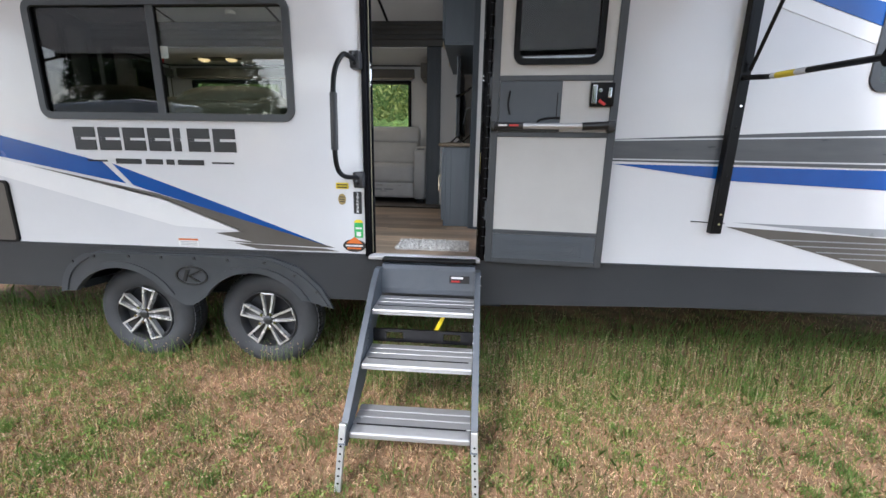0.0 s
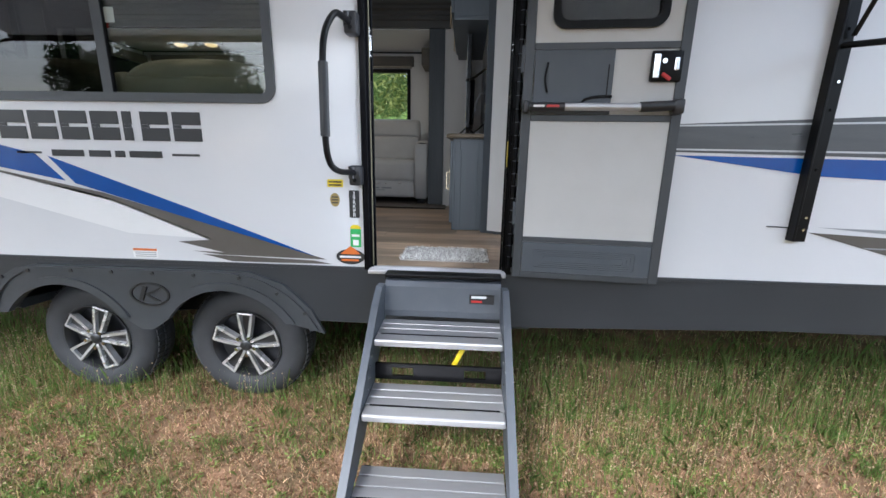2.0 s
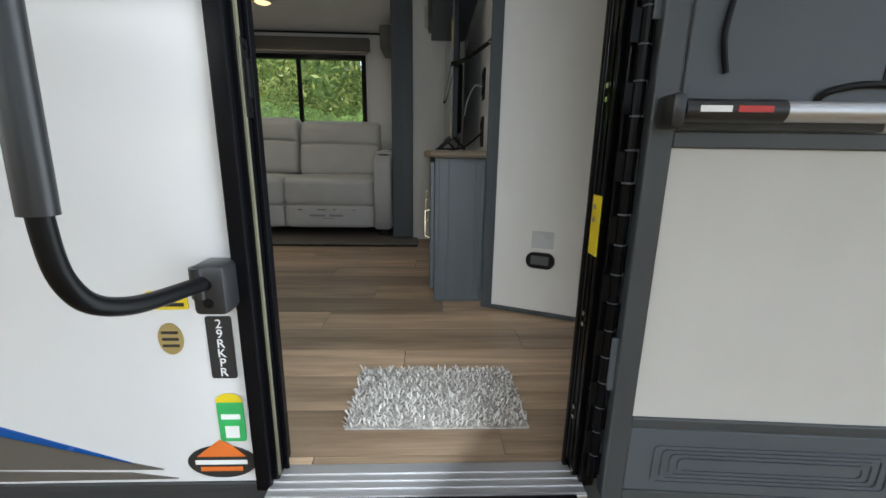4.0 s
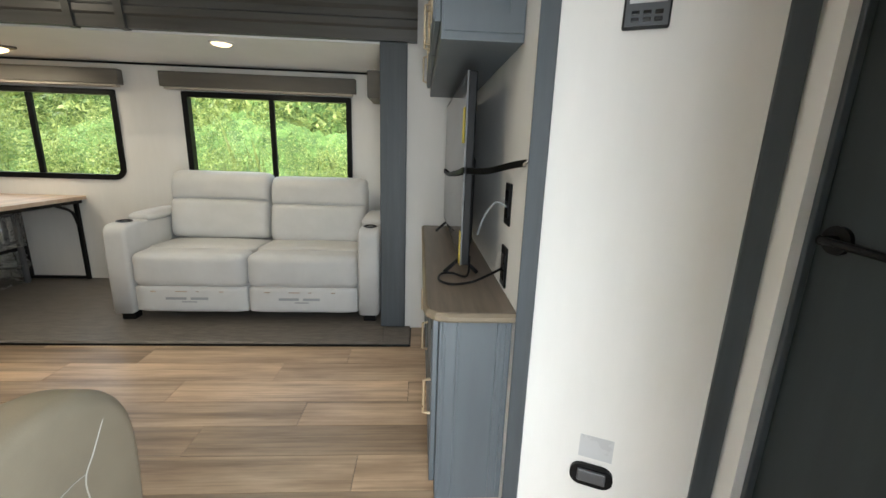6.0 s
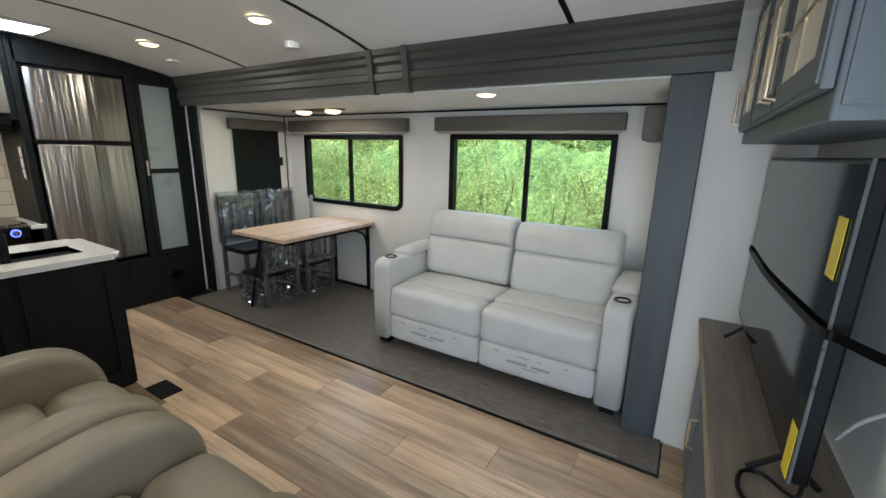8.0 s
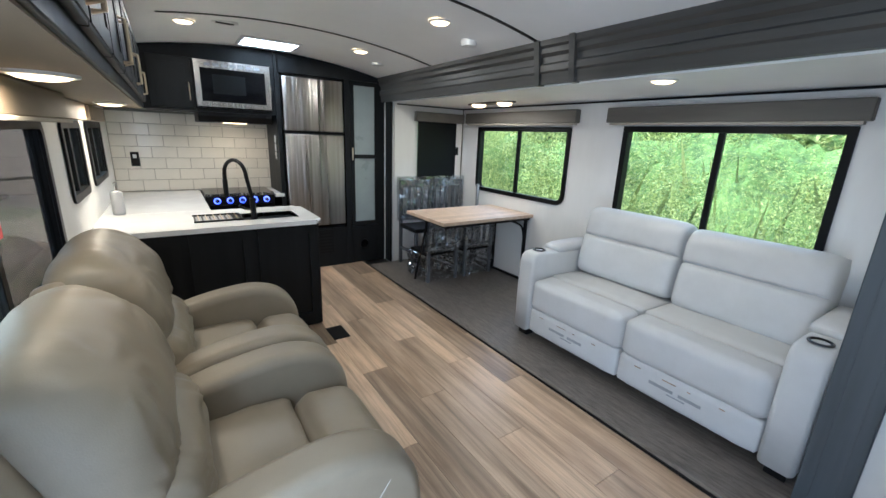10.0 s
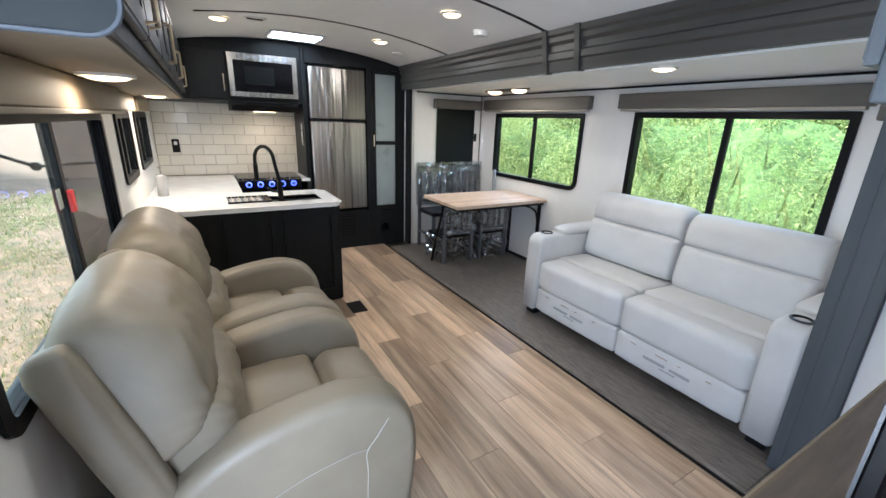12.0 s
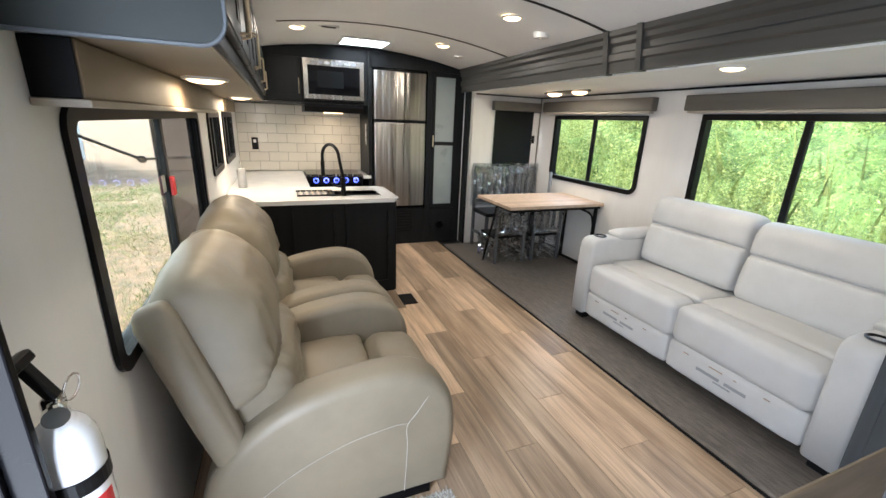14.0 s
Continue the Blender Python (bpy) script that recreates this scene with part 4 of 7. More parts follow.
part("weather_seal", bm, BEIGE, ef, "beige rubber seal")
bm = box(B(), DL + 0.001, DR - 0.001, -0.055, 0.05, F - 0.016, F + 0.004, 0.003)
for k in range(4):
    box(bm, DL + 0.004, DR - 0.004, -0.05 + 0.022 * k, -0.042 + 0.022 * k, F + 0.004, F + 0.007)
part("threshold", bm, ALU, ef, "ribbed aluminium threshold")
for z, mm in ((2.10, CHROME), (1.86, BLACK)):
    bm = box(B(), DL + 0.018, DL + 0.024, 0.004, 0.034, z - 0.07, z + 0.07, 0.002)
    box(bm, DL + 0.022, DL + 0.030, 0.012, 0.026, z - 0.035, z + 0.035, 0.002)
    for dz in (-0.056, 0.056):
        cyl(bm, (DL + 0.023, 0.018, z + dz), (DL + 0.028, 0.018, z + dz), 0.006, 10)
    part("strike_plate", bm, mm, ef, "steel strike plate" if mm is CHROME else "black strike plate")
for k in range(31):
    z = F + 0.04 + 0.061 * k
    bm = cyl(B(), (DR + 0.012, -0.034, z), (DR + 0.012, -0.034, z + 0.057), 0.012, 12)
    box(bm, DR - 0.014, DR + 0.008, -0.036, -0.031, z, z + 0.057, 0.001) if k % 2 else box(bm, DR + 0.016, DR + 0.04, -0.036, -0.031, z, z + 0.057, 0.001)
    h = part("hinge", bm, JAMB, ef, "black hinge knuckle")
    part("hinge_pin", cyl(B(), (DR + 0.012, -0.034, z + 0.0575), (DR + 0.012, -0.034, z + 0.0605), 0.0105, 12), STEEL, h, "steel pin")
part("hinge_leaf", box(B(), DR - 0.0225, DR - 0.0188, -0.012, 0.034, F + 0.03, DT - 0.03, 0.001), JAMB, ef)
part("hinge_edge", box(B(), DR - 0.0235, DR - 0.0190, 0.0345, 0.0365, F + 0.03, DT - 0.03, 0.001), GUNMETAL, ef, "thin grey metal edge")
for k in range(8):
    for dz in (0.0, 0.026):
        z = F + 0.16 + 0.235 * k + dz
        part("rivet", cyl(B(), (DR - 0.0225, 0.014, z), (DR - 0.027, 0.014, z), 0.0055, 10), CHROME, ef)
part("caution_sticker", box(B(), DR - 0.0240, DR - 0.0228, -0.011, 0.031, 1.525, 1.65), M_YEL, ef, "yellow sticker")
part("spec_sticker", box(B(), DR - 0.0195, DR - 0.0185, -0.0005, 0.0335, 1.62, 1.80), M_LGREY, ef, "white sticker")

steps = thing("entry_steps", (0.515, -0.55, G), "fold-down entry steps with dark grey sides and ribbed aluminium treads", "steps")
SX0, SX1 = 0.222, 0.812
TR = [(-0.175, -0.425, 0.757), (-0.43, -0.678, 0.548), (-0.68, -0.922, 0.316)]
for yb, yf, z in TR:
    bm = box(B(), SX0, SX1, yf, yf + 0.07, z - 0.034, z, 0.008)
    for k in range(3):
        a = yf + 0.078 + k * (yb - yf - 0.078) / 3
        box(bm, SX0, SX1, a, a + (yb - yf - 0.078) / 3 - 0.006, z - 0.022, z - 0.002, 0.002)
    box(bm, SX0, SX1, yf + 0.005, yb, z - 0.030, z - 0.0225)
    t = part("tread", bm, ALU, steps, "ribbed aluminium tread")
    part("grip_strip", box(B(), SX0 + 0.02, SX1 - 0.02, yf + 0.072, yf + 0.077, z - 0.006, z - 0.0005), BLACK, t)
for x0, x1 in ((SX0 - 0.035, SX0 - 0.002), (SX1 + 0.002, SX1 + 0.035)):
    bm = B()
    prism(bm, [(-0.13, 0.93), (-0.20, 0.935), (-0.30, 0.88), (-0.955, 0.33), (-0.975, 0.285), (-0.94, 0.255), (-0.60, 0.40), (-0.20, 0.70), (-0.11, 0.80)], "x", x0, x1)
    side = part("stringer", bm, STEEL, steps, "dark grey steel side")
    xo = x0 if x0 < 0.5 else x1
    for y, z in ((-0.17, 0.90), (-0.25, 0.87), (-0.20, 0.78), (-0.14, 0.83)):
        part("rivet", cyl(B(), (xo - 0.004, y, z), (xo + 0.004, y, z), 0.008, 8), CHROME, side)
    xi = x1 if x0 < 0.5 else x0
    for y, z in ((-0.52, 0.62), (-0.55, 0.58), (-0.50, 0.67), (-0.47, 0.70)):
        part("rivet", cyl(B(), (xi - 0.004, y, z), (xi + 0.004, y, z), 0.006, 8), CHROME, side)
    sgn = -1 if x0 < 0.5 else 1
    xm = (x0 + x1) / 2
    bm = B()
    box(bm, -0.016, 0.016, -0.012, 0.012, -0.31, 0.02, 0.003, m=Matrix.Translation((xm, -0.945, 0.36)) @ pose(0, 0, 0, -12 + 0, -3 * sgn, 0))
    leg = part("leg", bm, ALU, steps, "drilled aluminium leg")
    for k in range(7):
        p = Matrix.Translation((xm, -0.945, 0.36)) @ pose(0, 0, 0, -12, -3 * sgn, 0) @ Vector((0, -0.0125, -0.05 - 0.036 * k))
        part("hole", cyl(B(), p, p + Vector((0, -0.001, 0)), 0.006, 8), BLACK, leg)
bm = B()
prism(bm, [(-0.055, F - 0.012), (-0.125, 0.945), (-0.14, 0.92), (-0.165, 0.80), (-0.16, 0.765), (-0.15, 0.765), (-0.145, 0.80), (-0.12, 0.91), (-0.05, 0.945)], "x", SX0 - 0.0015, SX1 + 0.0015)
riser = part("top_riser", bm, STEEL, steps, "dark grey steel kick plate")
part("top_lip", box(B(), SX0 - 0.005, SX1 + 0.005, -0.13, -0.057, F - 0.010, F + 0.012, 0.006), BLACK, steps, "black rubber lip")
bm = box(B(), 0.655, 0.78, -0.159, -0.157, 0.845, 0.895)
part("maker_sticker", bm, M_INK, riser, "black sticker with white and red bars")
part("print_bar", box(B(), 0.665, 0.74, -0.161, -0.159, 0.875, 0.888), M_WHITE, riser)
part("print_bar", box(B(), 0.665, 0.72, -0.161, -0.159, 0.853, 0.864), M_RED, riser)
bm = panel_with_holes(B(), SX0, SX1, 0.545, 0.625, [(0.30, 0.40, 0.563, 0.607), (0.64, 0.74, 0.563, 0.607)], "y", -0.40, -0.385)
cr = part("cross_plate", bm, BLACK, steps, "black cross plate with oval cut-outs")
part("release_handle", box(B(), -0.012, 0.012, -0.008, 0.008, -0.06, 0.06, 0.004, m=pose(0.615, -0.34, 0.655, 0, 25, 0)), M_YEL, steps, "yellow release lever")
for yb, yf, z in TR[1:]:
    part("tread_bracket", box(B(), SX0 + 0.002, SX0 + 0.03, yb - 0.05, yb + 0.03, z - 0.06, z - 0.031), BLACK, steps)

# grab handle
gh = thing("grab_handle", (-0.05, -0.03, 1.45), "fold-out black grab handle with foam grip and two brackets", "handle")
pts = [(0.055, -0.06, 2.17), (0.045, -0.13, 2.175), (0.03, -0.20, 2.165), (0.008, -0.265, 2.08), (0.0, -0.29, 1.95), (0.0, -0.30, 1.66), (0.008, -0.285, 1.545), (0.025, -0.22, 1.50), (0.05, -0.10, 1.488), (0.055, -0.06, 1.485)]
part("bar", tube(B(), smooth_path(pts, 8), 0.0145, 12), BLACK, gh, smooth=True)
part("grip", tube(B(), [(0.001, -0.289, 1.955), (0.0, -0.30, 1.65)], 0.021, 14), WBLACK, gh, "black foam grip", True)
for z in (2.165, 1.465):
    bk = part("bracket", box(B(), 0.030, 0.094, -0.075, -0.001, z - 0.045, z + 0.055, 0.012), WBLACK, gh, "black plastic bracket", True)
    for dz in (-0.018, 0.018):
        part("screw_hole", cyl(B(), (0.062, -0.0755, z + dz), (0.062, -0.0765, z + dz), 0.010, 12), BLACK, bk)
    part("lug", cyl(B(), (0.045, -0.062, z - 0.01), (0.045, -0.062, z + 0.05), 0.018, 14), WBLACK, bk)

# ---- entry door leaf, swung open against the side ----
leaf = thing("entry_door", (0.872, -0.045, F), "entry door swung open, pale inner skin with grey frame, pocket and pull bar", "door", rz=-4.5)
LW, LH = 0.715, 1.94


def lp(name, bm, m, label="", smooth=False, parent=leaf):
    return part(name, bm, m, parent, label, smooth, local=True)


# local axes: x along the leaf from the hinge, y towards the trailer, z up
lp("skin", panel_with_holes(B(), 0.03, LW - 0.03, 0.03, LH - 0.03, [(0.135, 0.585, 1.19, 1.80)], "y", -0.012, 0.012), DOORSKIN, "pale grey inner skin")
bm = B()
for a in ((0.0, 0.045, 0.0, LH), (LW - 0.045, LW, 0.0, LH)):
    box(bm, a[0], a[1], -0.02, 0.016, a[2], a[3], 0.004)
for z0, z1 in ((0.0, 0.03), (0.19, 0.215), (0.775, 0.805), (1.085, 1.115), (LH - 0.04, LH)):
    box(bm, 0.045, LW - 0.045, -0.019, 0.015, z0, z1, 0.003)
lp("leaf_frame", bm, FRAMEGREY, "dark grey aluminium frame")
kp = lp("kick_panel", box(B(), 0.046, LW - 0.046, -0.018, -0.0122, 0.031, 0.189, 0.003), POCKET, "grey moulded kick panel")
for k in range(4):
    lp("rib", ring(B(), rrect(0.10 + 0.018 * k, 0.60 - 0.018 * k, 0.055 + 0.010 * k, 0.15 - 0.010 * k, 0.012), rrect(0.105 + 0.018 * k, 0.595 - 0.018 * k, 0.059 + 0.010 * k, 0.146 - 0.010 * k, 0.010), "y", -0.022, -0.0175), POCKET, parent=kp)
pk = lp("pocket", box(B(), 0.047, 0.40, -0.024, -0.0122, 0.806, 1.084, 0.004), POCKET, "blue-grey pocket door")
lp("pocket_pull", tube(B(), smooth_path([(0.112, -0.028, 0.90), (0.098, -0.031, 0.96), (0.108, -0.028, 1.03)]), 0.005), BLACK, parent=pk)
lp("pocket_slot", box(B(), 0.374, 0.379, -0.0255, -0.0235, 0.88, 1.02), BLACK, parent=pk)
lk = lp("lock_plate", box(B(), 0.553, 0.685, -0.034, -0.0122, 0.945, 1.075, 0.008), BLACK, "black latch set with red lock lever", True)
lp("paddle", box(B(), 0.562, 0.588, -0.040, -0.034, 0.96, 1.06, 0.004), CHROME, "chrome paddle", parent=lk)
lp("lever", box(B(), -0.022, 0.022, -0.006, 0.004, -0.008, 0.008, 0.003, m=pose(0.618, -0.04, 0.965, 0, 35, 0)), M_RED, "red lock lever", parent=lk)
lp("thumb_turn", box(B(), 0.646, 0.666, -0.045, -0.034, 0.99, 1.045, 0.004), CHROME, parent=lk)
lp("knob", cyl(B(), (0.605, -0.034, 1.03), (0.605, -0.042, 1.03), 0.011, 12), CHROME, parent=lk)
pb = lp("pull_bar", tube(B(), [(0.19, -0.062, 0.835), (0.52, -0.062, 0.835)], 0.017, 14), ALU, "silver pull bar with black ends", True)
lp("bar_end", tube(B(), [(0.03, -0.062, 0.835), (0.191, -0.062, 0.835)], 0.0195, 14), WBLACK, "black bar end", True, parent=pb)
lp("bar_end", tube(B(), [(0.519, -0.062, 0.835), (0.66, -0.062, 0.842)], 0.0225, 14), WBLACK, "black bar end", True, parent=pb)
bm = box(B(), 0.006, 0.030, -0.082, -0.02, 0.808, 0.862, 0.008)
box(bm, 0.655, 0.70, -0.084, -0.02, 0.805, 0.870, 0.010)
lp("bar_bracket", bm, WBLACK, "black brackets", True, parent=pb)
lp("print_bar", box(B(), 0.05, 0.10, -0.0825, -0.081, 0.832, 0.842), M_WHITE, parent=pb)
lp("print_bar", box(B(), 0.11, 0.165, -0.0825, -0.081, 0.832, 0.842), M_RED, parent=pb)
lp("cup_hook", tube(B(), smooth_path([(0.27, -0.02, 0.84), (0.28, -0.028, 0.868), (0.33, -0.03, 0.882), (0.40, -0.028, 0.884)]), 0.006), BLACK)
lp("window_rim", ring(B(), rrect(0.115, 0.605, 1.17, 1.82, 0.06), rrect(0.148, 0.572, 1.203, 1.787, 0.045), "y", -0.028, 0.016), BLACK, "black rounded window rim")
lp("leaf_glass", box(B(), 0.14, 0.58, -0.004, 0.0, 1.195, 1.795), GLASS_OUT, "tinted glass")
lp("leaf_shade", box(B(), 0.136, 0.584, 0.004, 0.010, 1.191, 1.799), BLIND, "dark shade behind the glass")
for z in (0.33, 1.05, 1.65):
    lp("hinge_leaf", box(B(), -0.012, 0.03, -0.006, 0.004, z - 0.06, z + 0.06, 0.002), STEEL, "steel hinge leaf")

# ---- awning ----
aw = thing("awning", (-0.9, -0.03, 1.18), "folding awning with black arms and grey canopy", "awning")
CAN = [(-0.01, 3.17), (-0.8, 3.06), (-1.7, 2.92), (-2.5, 2.76)]
bm = B()
prism(bm, CAN + [(y, z + 0.012) for y, z in CAN[::-1]], "x", -4.45, 2.62)
part("canopy", bm, VINYL, aw, "grey vinyl canopy")
part("roller_tube", cyl(B(), (-4.5, -2.52, 2.76), (2.66, -2.52, 2.76), 0.045, 16), BLACK, aw, smooth=True)
for xb in (2.275, -4.42):
    rail = part("wall_rail", B() and box(B(), -0.026, 0.026, -0.044, -0.002, 0.0, 2.0, 0.004, m=pose(xb, 0, 1.195, 0, 0.4 if xb > 0 else 0, 0)), BLACK, aw, "black wall rail")
    part("rail_lip", box(B(), -0.040, -0.028, -0.052, -0.002, 0.0, 2.0, 0.003, m=pose(xb, 0, 1.195, 0, 0.4 if xb > 0 else 0, 0)), BLACK, aw)
    for dz, mm in ((0.06, CHROME), (0.35, BLACK), (0.62, BLACK), (0.74, CHROME), (0.96, BLACK), (0.12, CHROME)):
        part("rivet", cyl(B(), (xb + 0.007 * dz, -0.044, 1.195 + dz), (xb + 0.007 * dz, -0.050, 1.195 + dz), 0.007, 10), mm, rail)
    xj = xb - 0.009
    arm = part("support_arm", tube(B(), [(xj, -0.05, 2.085), (xj + 0.03, -0.2, 2.064), (xj + 0.03, -0.88, 2.02)], 0.014, 8), BLACK, aw, "black support arm")
    part("elbow_joint", cyl(B(), (xj + 0.01, -0.88, 2.02), (xj + 0.05, -0.88, 2.02), 0.04, 16), BLACK, aw)
    part("outer_arm", tube(B(), [(xj + 0.045, -0.88, 2.02), (xj + 0.045, -1.7, 2.40), (xj + 0.045, -2.48, 2.74)], 0.016, 8), BLACK, aw)
    part("strut", tube(B(), [(xj + 0.02, -0.065, 2.12), (xj + 0.05, -0.32, 2.7), (xj + 0.05, -0.5, 3.08)], 0.010, 8), BLACK, aw)
    for ya, yb, mm, lab in ((-0.27, -0.40, M_YEL, "yellow caution label"), (-0.235, -0.2695, M_LGREY, "silver label end"), (-0.4005, -0.47, M_LGREY, "silver label end")):
        part("caution_label", tube(B(), [(xj + 0.03, q, 2.064 + 0.0647 * (q + 0.2)) for q in (ya, yb)], 0.0158, 8), mm, aw, lab)
bm = cyl(B(), (2.13, -0.008, 1.262), (2.33, -0.008, 1.255), 0.003, 6)
part("tether", bm, BLACK, aw)

# ---- lamps ----
def puck(x, y, z, r=0.065, power=1.1, tint=(1.0, 0.85, 0.66), label="round warm LED ceiling light with white bezel"):
    p = thing("ceiling_light", (x, y, z), label, "ceiling light", "ceiling lights")
    part("bezel", lathe(B(), [(r + 0.012, 0.0), (r + 0.010, -0.008), (r, -0.010), (r - 0.004, -0.006)], 28, (x, y, z), "z"), WHITEPLASTIC, p, smooth=True)
    part("lens", lathe(B(), [(r - 0.003, -0.006), (r * 0.75, -0.016), (r * 0.4, -0.021), (0.0, -0.022)], 28, (x, y, z), "z"), LIT, p, "glowing lens", True)
    lamp = new("ceiling_light_lamp", bpy.data.lights.new("ceiling_light_lamp", "AREA"))
    lamp.data.shape, lamp.data.size, lamp.data.energy, lamp.data.color = "DISK", r * 1.1, power * 0.55, tint
    lamp.matrix_world = pose(x, y, z - 0.028)
    return p


for x, y in ((-3.2, 0.69), (-1.98, 2.07), (-3.28, 2.06), (-0.75, 0.75)):
    puck(x, y, ceil_z(y) + 0.001)
puck(-0.87, 2.86, ZSC - 0.0)
# twin light over the table
p = thing("twin_ceiling_light", (-2.87, 3.28, ZSC), "oval black twin ceiling light over the dining table", "ceiling light")
part("base_plate", prism(B(), [(-2.87 + 0.36 * math.cos(a), 3.28 + 0.085 * math.sin(a)) for a in [k * math.pi / 20 for k in range(40)]], "z", ZSC - 0.014, ZSC - 0.001), VALANCE, p)
for x in (-3.06, -2.66):
    part("lens", lathe(B(), [(0.075, -0.014), (0.07, -0.028), (0.04, -0.042), (0.0, -0.046)], 26, (x, 3.28, ZSC), "z"), LIT, p, "glowing lens", True)
    lamp = new("twin_light_lamp", bpy.data.lights.new("twin_light_lamp", "AREA"))
    lamp.data.shape, lamp.data.size, lamp.data.energy, lamp.data.color = "DISK", 0.07, 0.44, (1.0, 0.85, 0.66)
    lamp.matrix_world = pose(x, 3.28, ZSC - 0.052)
# skylight, vent, smoke alarm
sk = thing("skylight", (-3.75, 1.37, ceil_z(1.37)), "bright rectangular ceiling skylight", "skylight")
part("skylight_lens", box(B(), -3.95, -3.60, 1.15, 1.60, ceil_z(1.15) - 0.012, ceil_z(1.15) - 0.004), SKYLIT, sk, "bright diffuser")
part("skylight_rim", ring(B(), rrect(-3.98, -3.57, 1.12, 1.63, 0.02), rrect(-3.95, -3.60, 1.15, 1.60, 0.01), "z", ceil_z(1.12) - 0.014, ceil_z(1.12) + 0.004), WHITEPLASTIC, sk)
va = thing("ceiling_vent", (-3.15, 0.95, ceil_z(0.95)), "small oval white ceiling air vent", "vent")
part("grille", prism(B(), [(-3.15 + 0.05 * math.cos(a), 0.95 + 0.09 * math.sin(a)) for a in [k * math.pi / 14 for k in range(28)]], "z", ceil_z(0.95) - 0.010, ceil_z(0.95) + 0.006), WHITEPLASTIC, va)
for k in range(3):
    part("slot", box(B(), -3.175 + 0.02 * k, -3.168 + 0.02 * k, 0.89, 1.01, ceil_z(0.95) - 0.0125, ceil_z(0.95) - 0.0095), BLACK, va)
bm = cyl(B(), (-2.1, 2.40, ceil_z(2.4) - 0.03), (-2.1, 2.40, ceil_z(2.4) + 0.01), 0.055, 24, 0.062)
sm = single("smoke_alarm", bm, WHITEPLASTIC, "small white round smoke alarm on the ceiling", "smoke alarm", True)
part("test_button", cyl(B(), (-2.1, 2.40, ceil_z(2.4) - 0.034), (-2.1, 2.40, ceil_z(2.4) - 0.029), 0.014, 14), LINING, sm)
bm = cyl(B(), (-3.55, 2.35, ceil_z(2.35) - 0.012), (-3.55, 2.35, ceil_z(2.35) + 0.008), 0.06, 24)
single("ceiling_speaker", bm, WHITEPLASTIC, "flat white round ceiling speaker", "speaker", True)

# ---- sofa ----
sofa = thing("sofa", (-0.78, 3.1, F + 0.016), "pale grey leather two-seat recliner sofa with cup holders", "sofa")
ZF = F + 0.016
for s, x in ((-1, -1.645), (1, 0.075)):
    bm = B()
    crest = [(2.725, ZF + 0.06), (2.722, 1.40), (2.728, 1.56)] + [(2.80 - 0.072 * math.cos(q), 1.60 + 0.082 * math.sin(q)) for q in [radians(15 * j) for j in range(7)]] + [(2.90, 1.685), (3.10, 1.672), (3.51, 1.66), (3.51, ZF + 0.06)]
    prism(bm, crest, "x", x - 0.0775, x + 0.0775)
    bmesh.ops.recalc_face_normals(bm, faces=bm.faces)
    bmesh.ops.bevel(bm, geom=list({e for f in bm.faces if len(f.verts) > 6 for e in f.edges}), offset=0.026, segments=4, affect="EDGES", profile=0.5, clamp_overlap=True)
    arm = part("armrest", bm, SOFA, sofa, smooth=2)
    part("arm_pad", soft(B(), x - s * 0.006, 3.24, 1.69, 0.165, 0.50, 0.06, 0.03, 8, (0, 0, 0.012)), SOFA, arm, smooth=2)
    part("cup_holder", lathe(B(), [(0.044, 0.006), (0.040, 0.009), (0.036, 0.006), (0.034, -0.03), (0.0, -0.035)], 24, (x, 2.86, 1.685), "z"), BLACK, arm, "black and chrome cup holder", True)
    part("cup_rim", lathe(B(), [(0.050, 0.002), (0.050, 0.007), (0.043, 0.009)], 24, (x, 2.86, 1.685), "z"), GUNMETAL, arm, smooth=True)
    for y in (2.80, 3.45):
        part("foot", box(B(), x - 0.045, x + 0.045, y - 0.04, y + 0.04, ZF, ZF + 0.065, 0.006), BLACK, sofa, "black block foot")
part("base", box(B(), -1.565, -0.005, 2.80, 3.46, 1.05, 1.28, 0.01), SOFA, sofa)
part("underside", box(B(), -1.56, -0.01, 2.86, 3.44, ZF + 0.045, 1.05), BLACK, sofa, "dark underside")
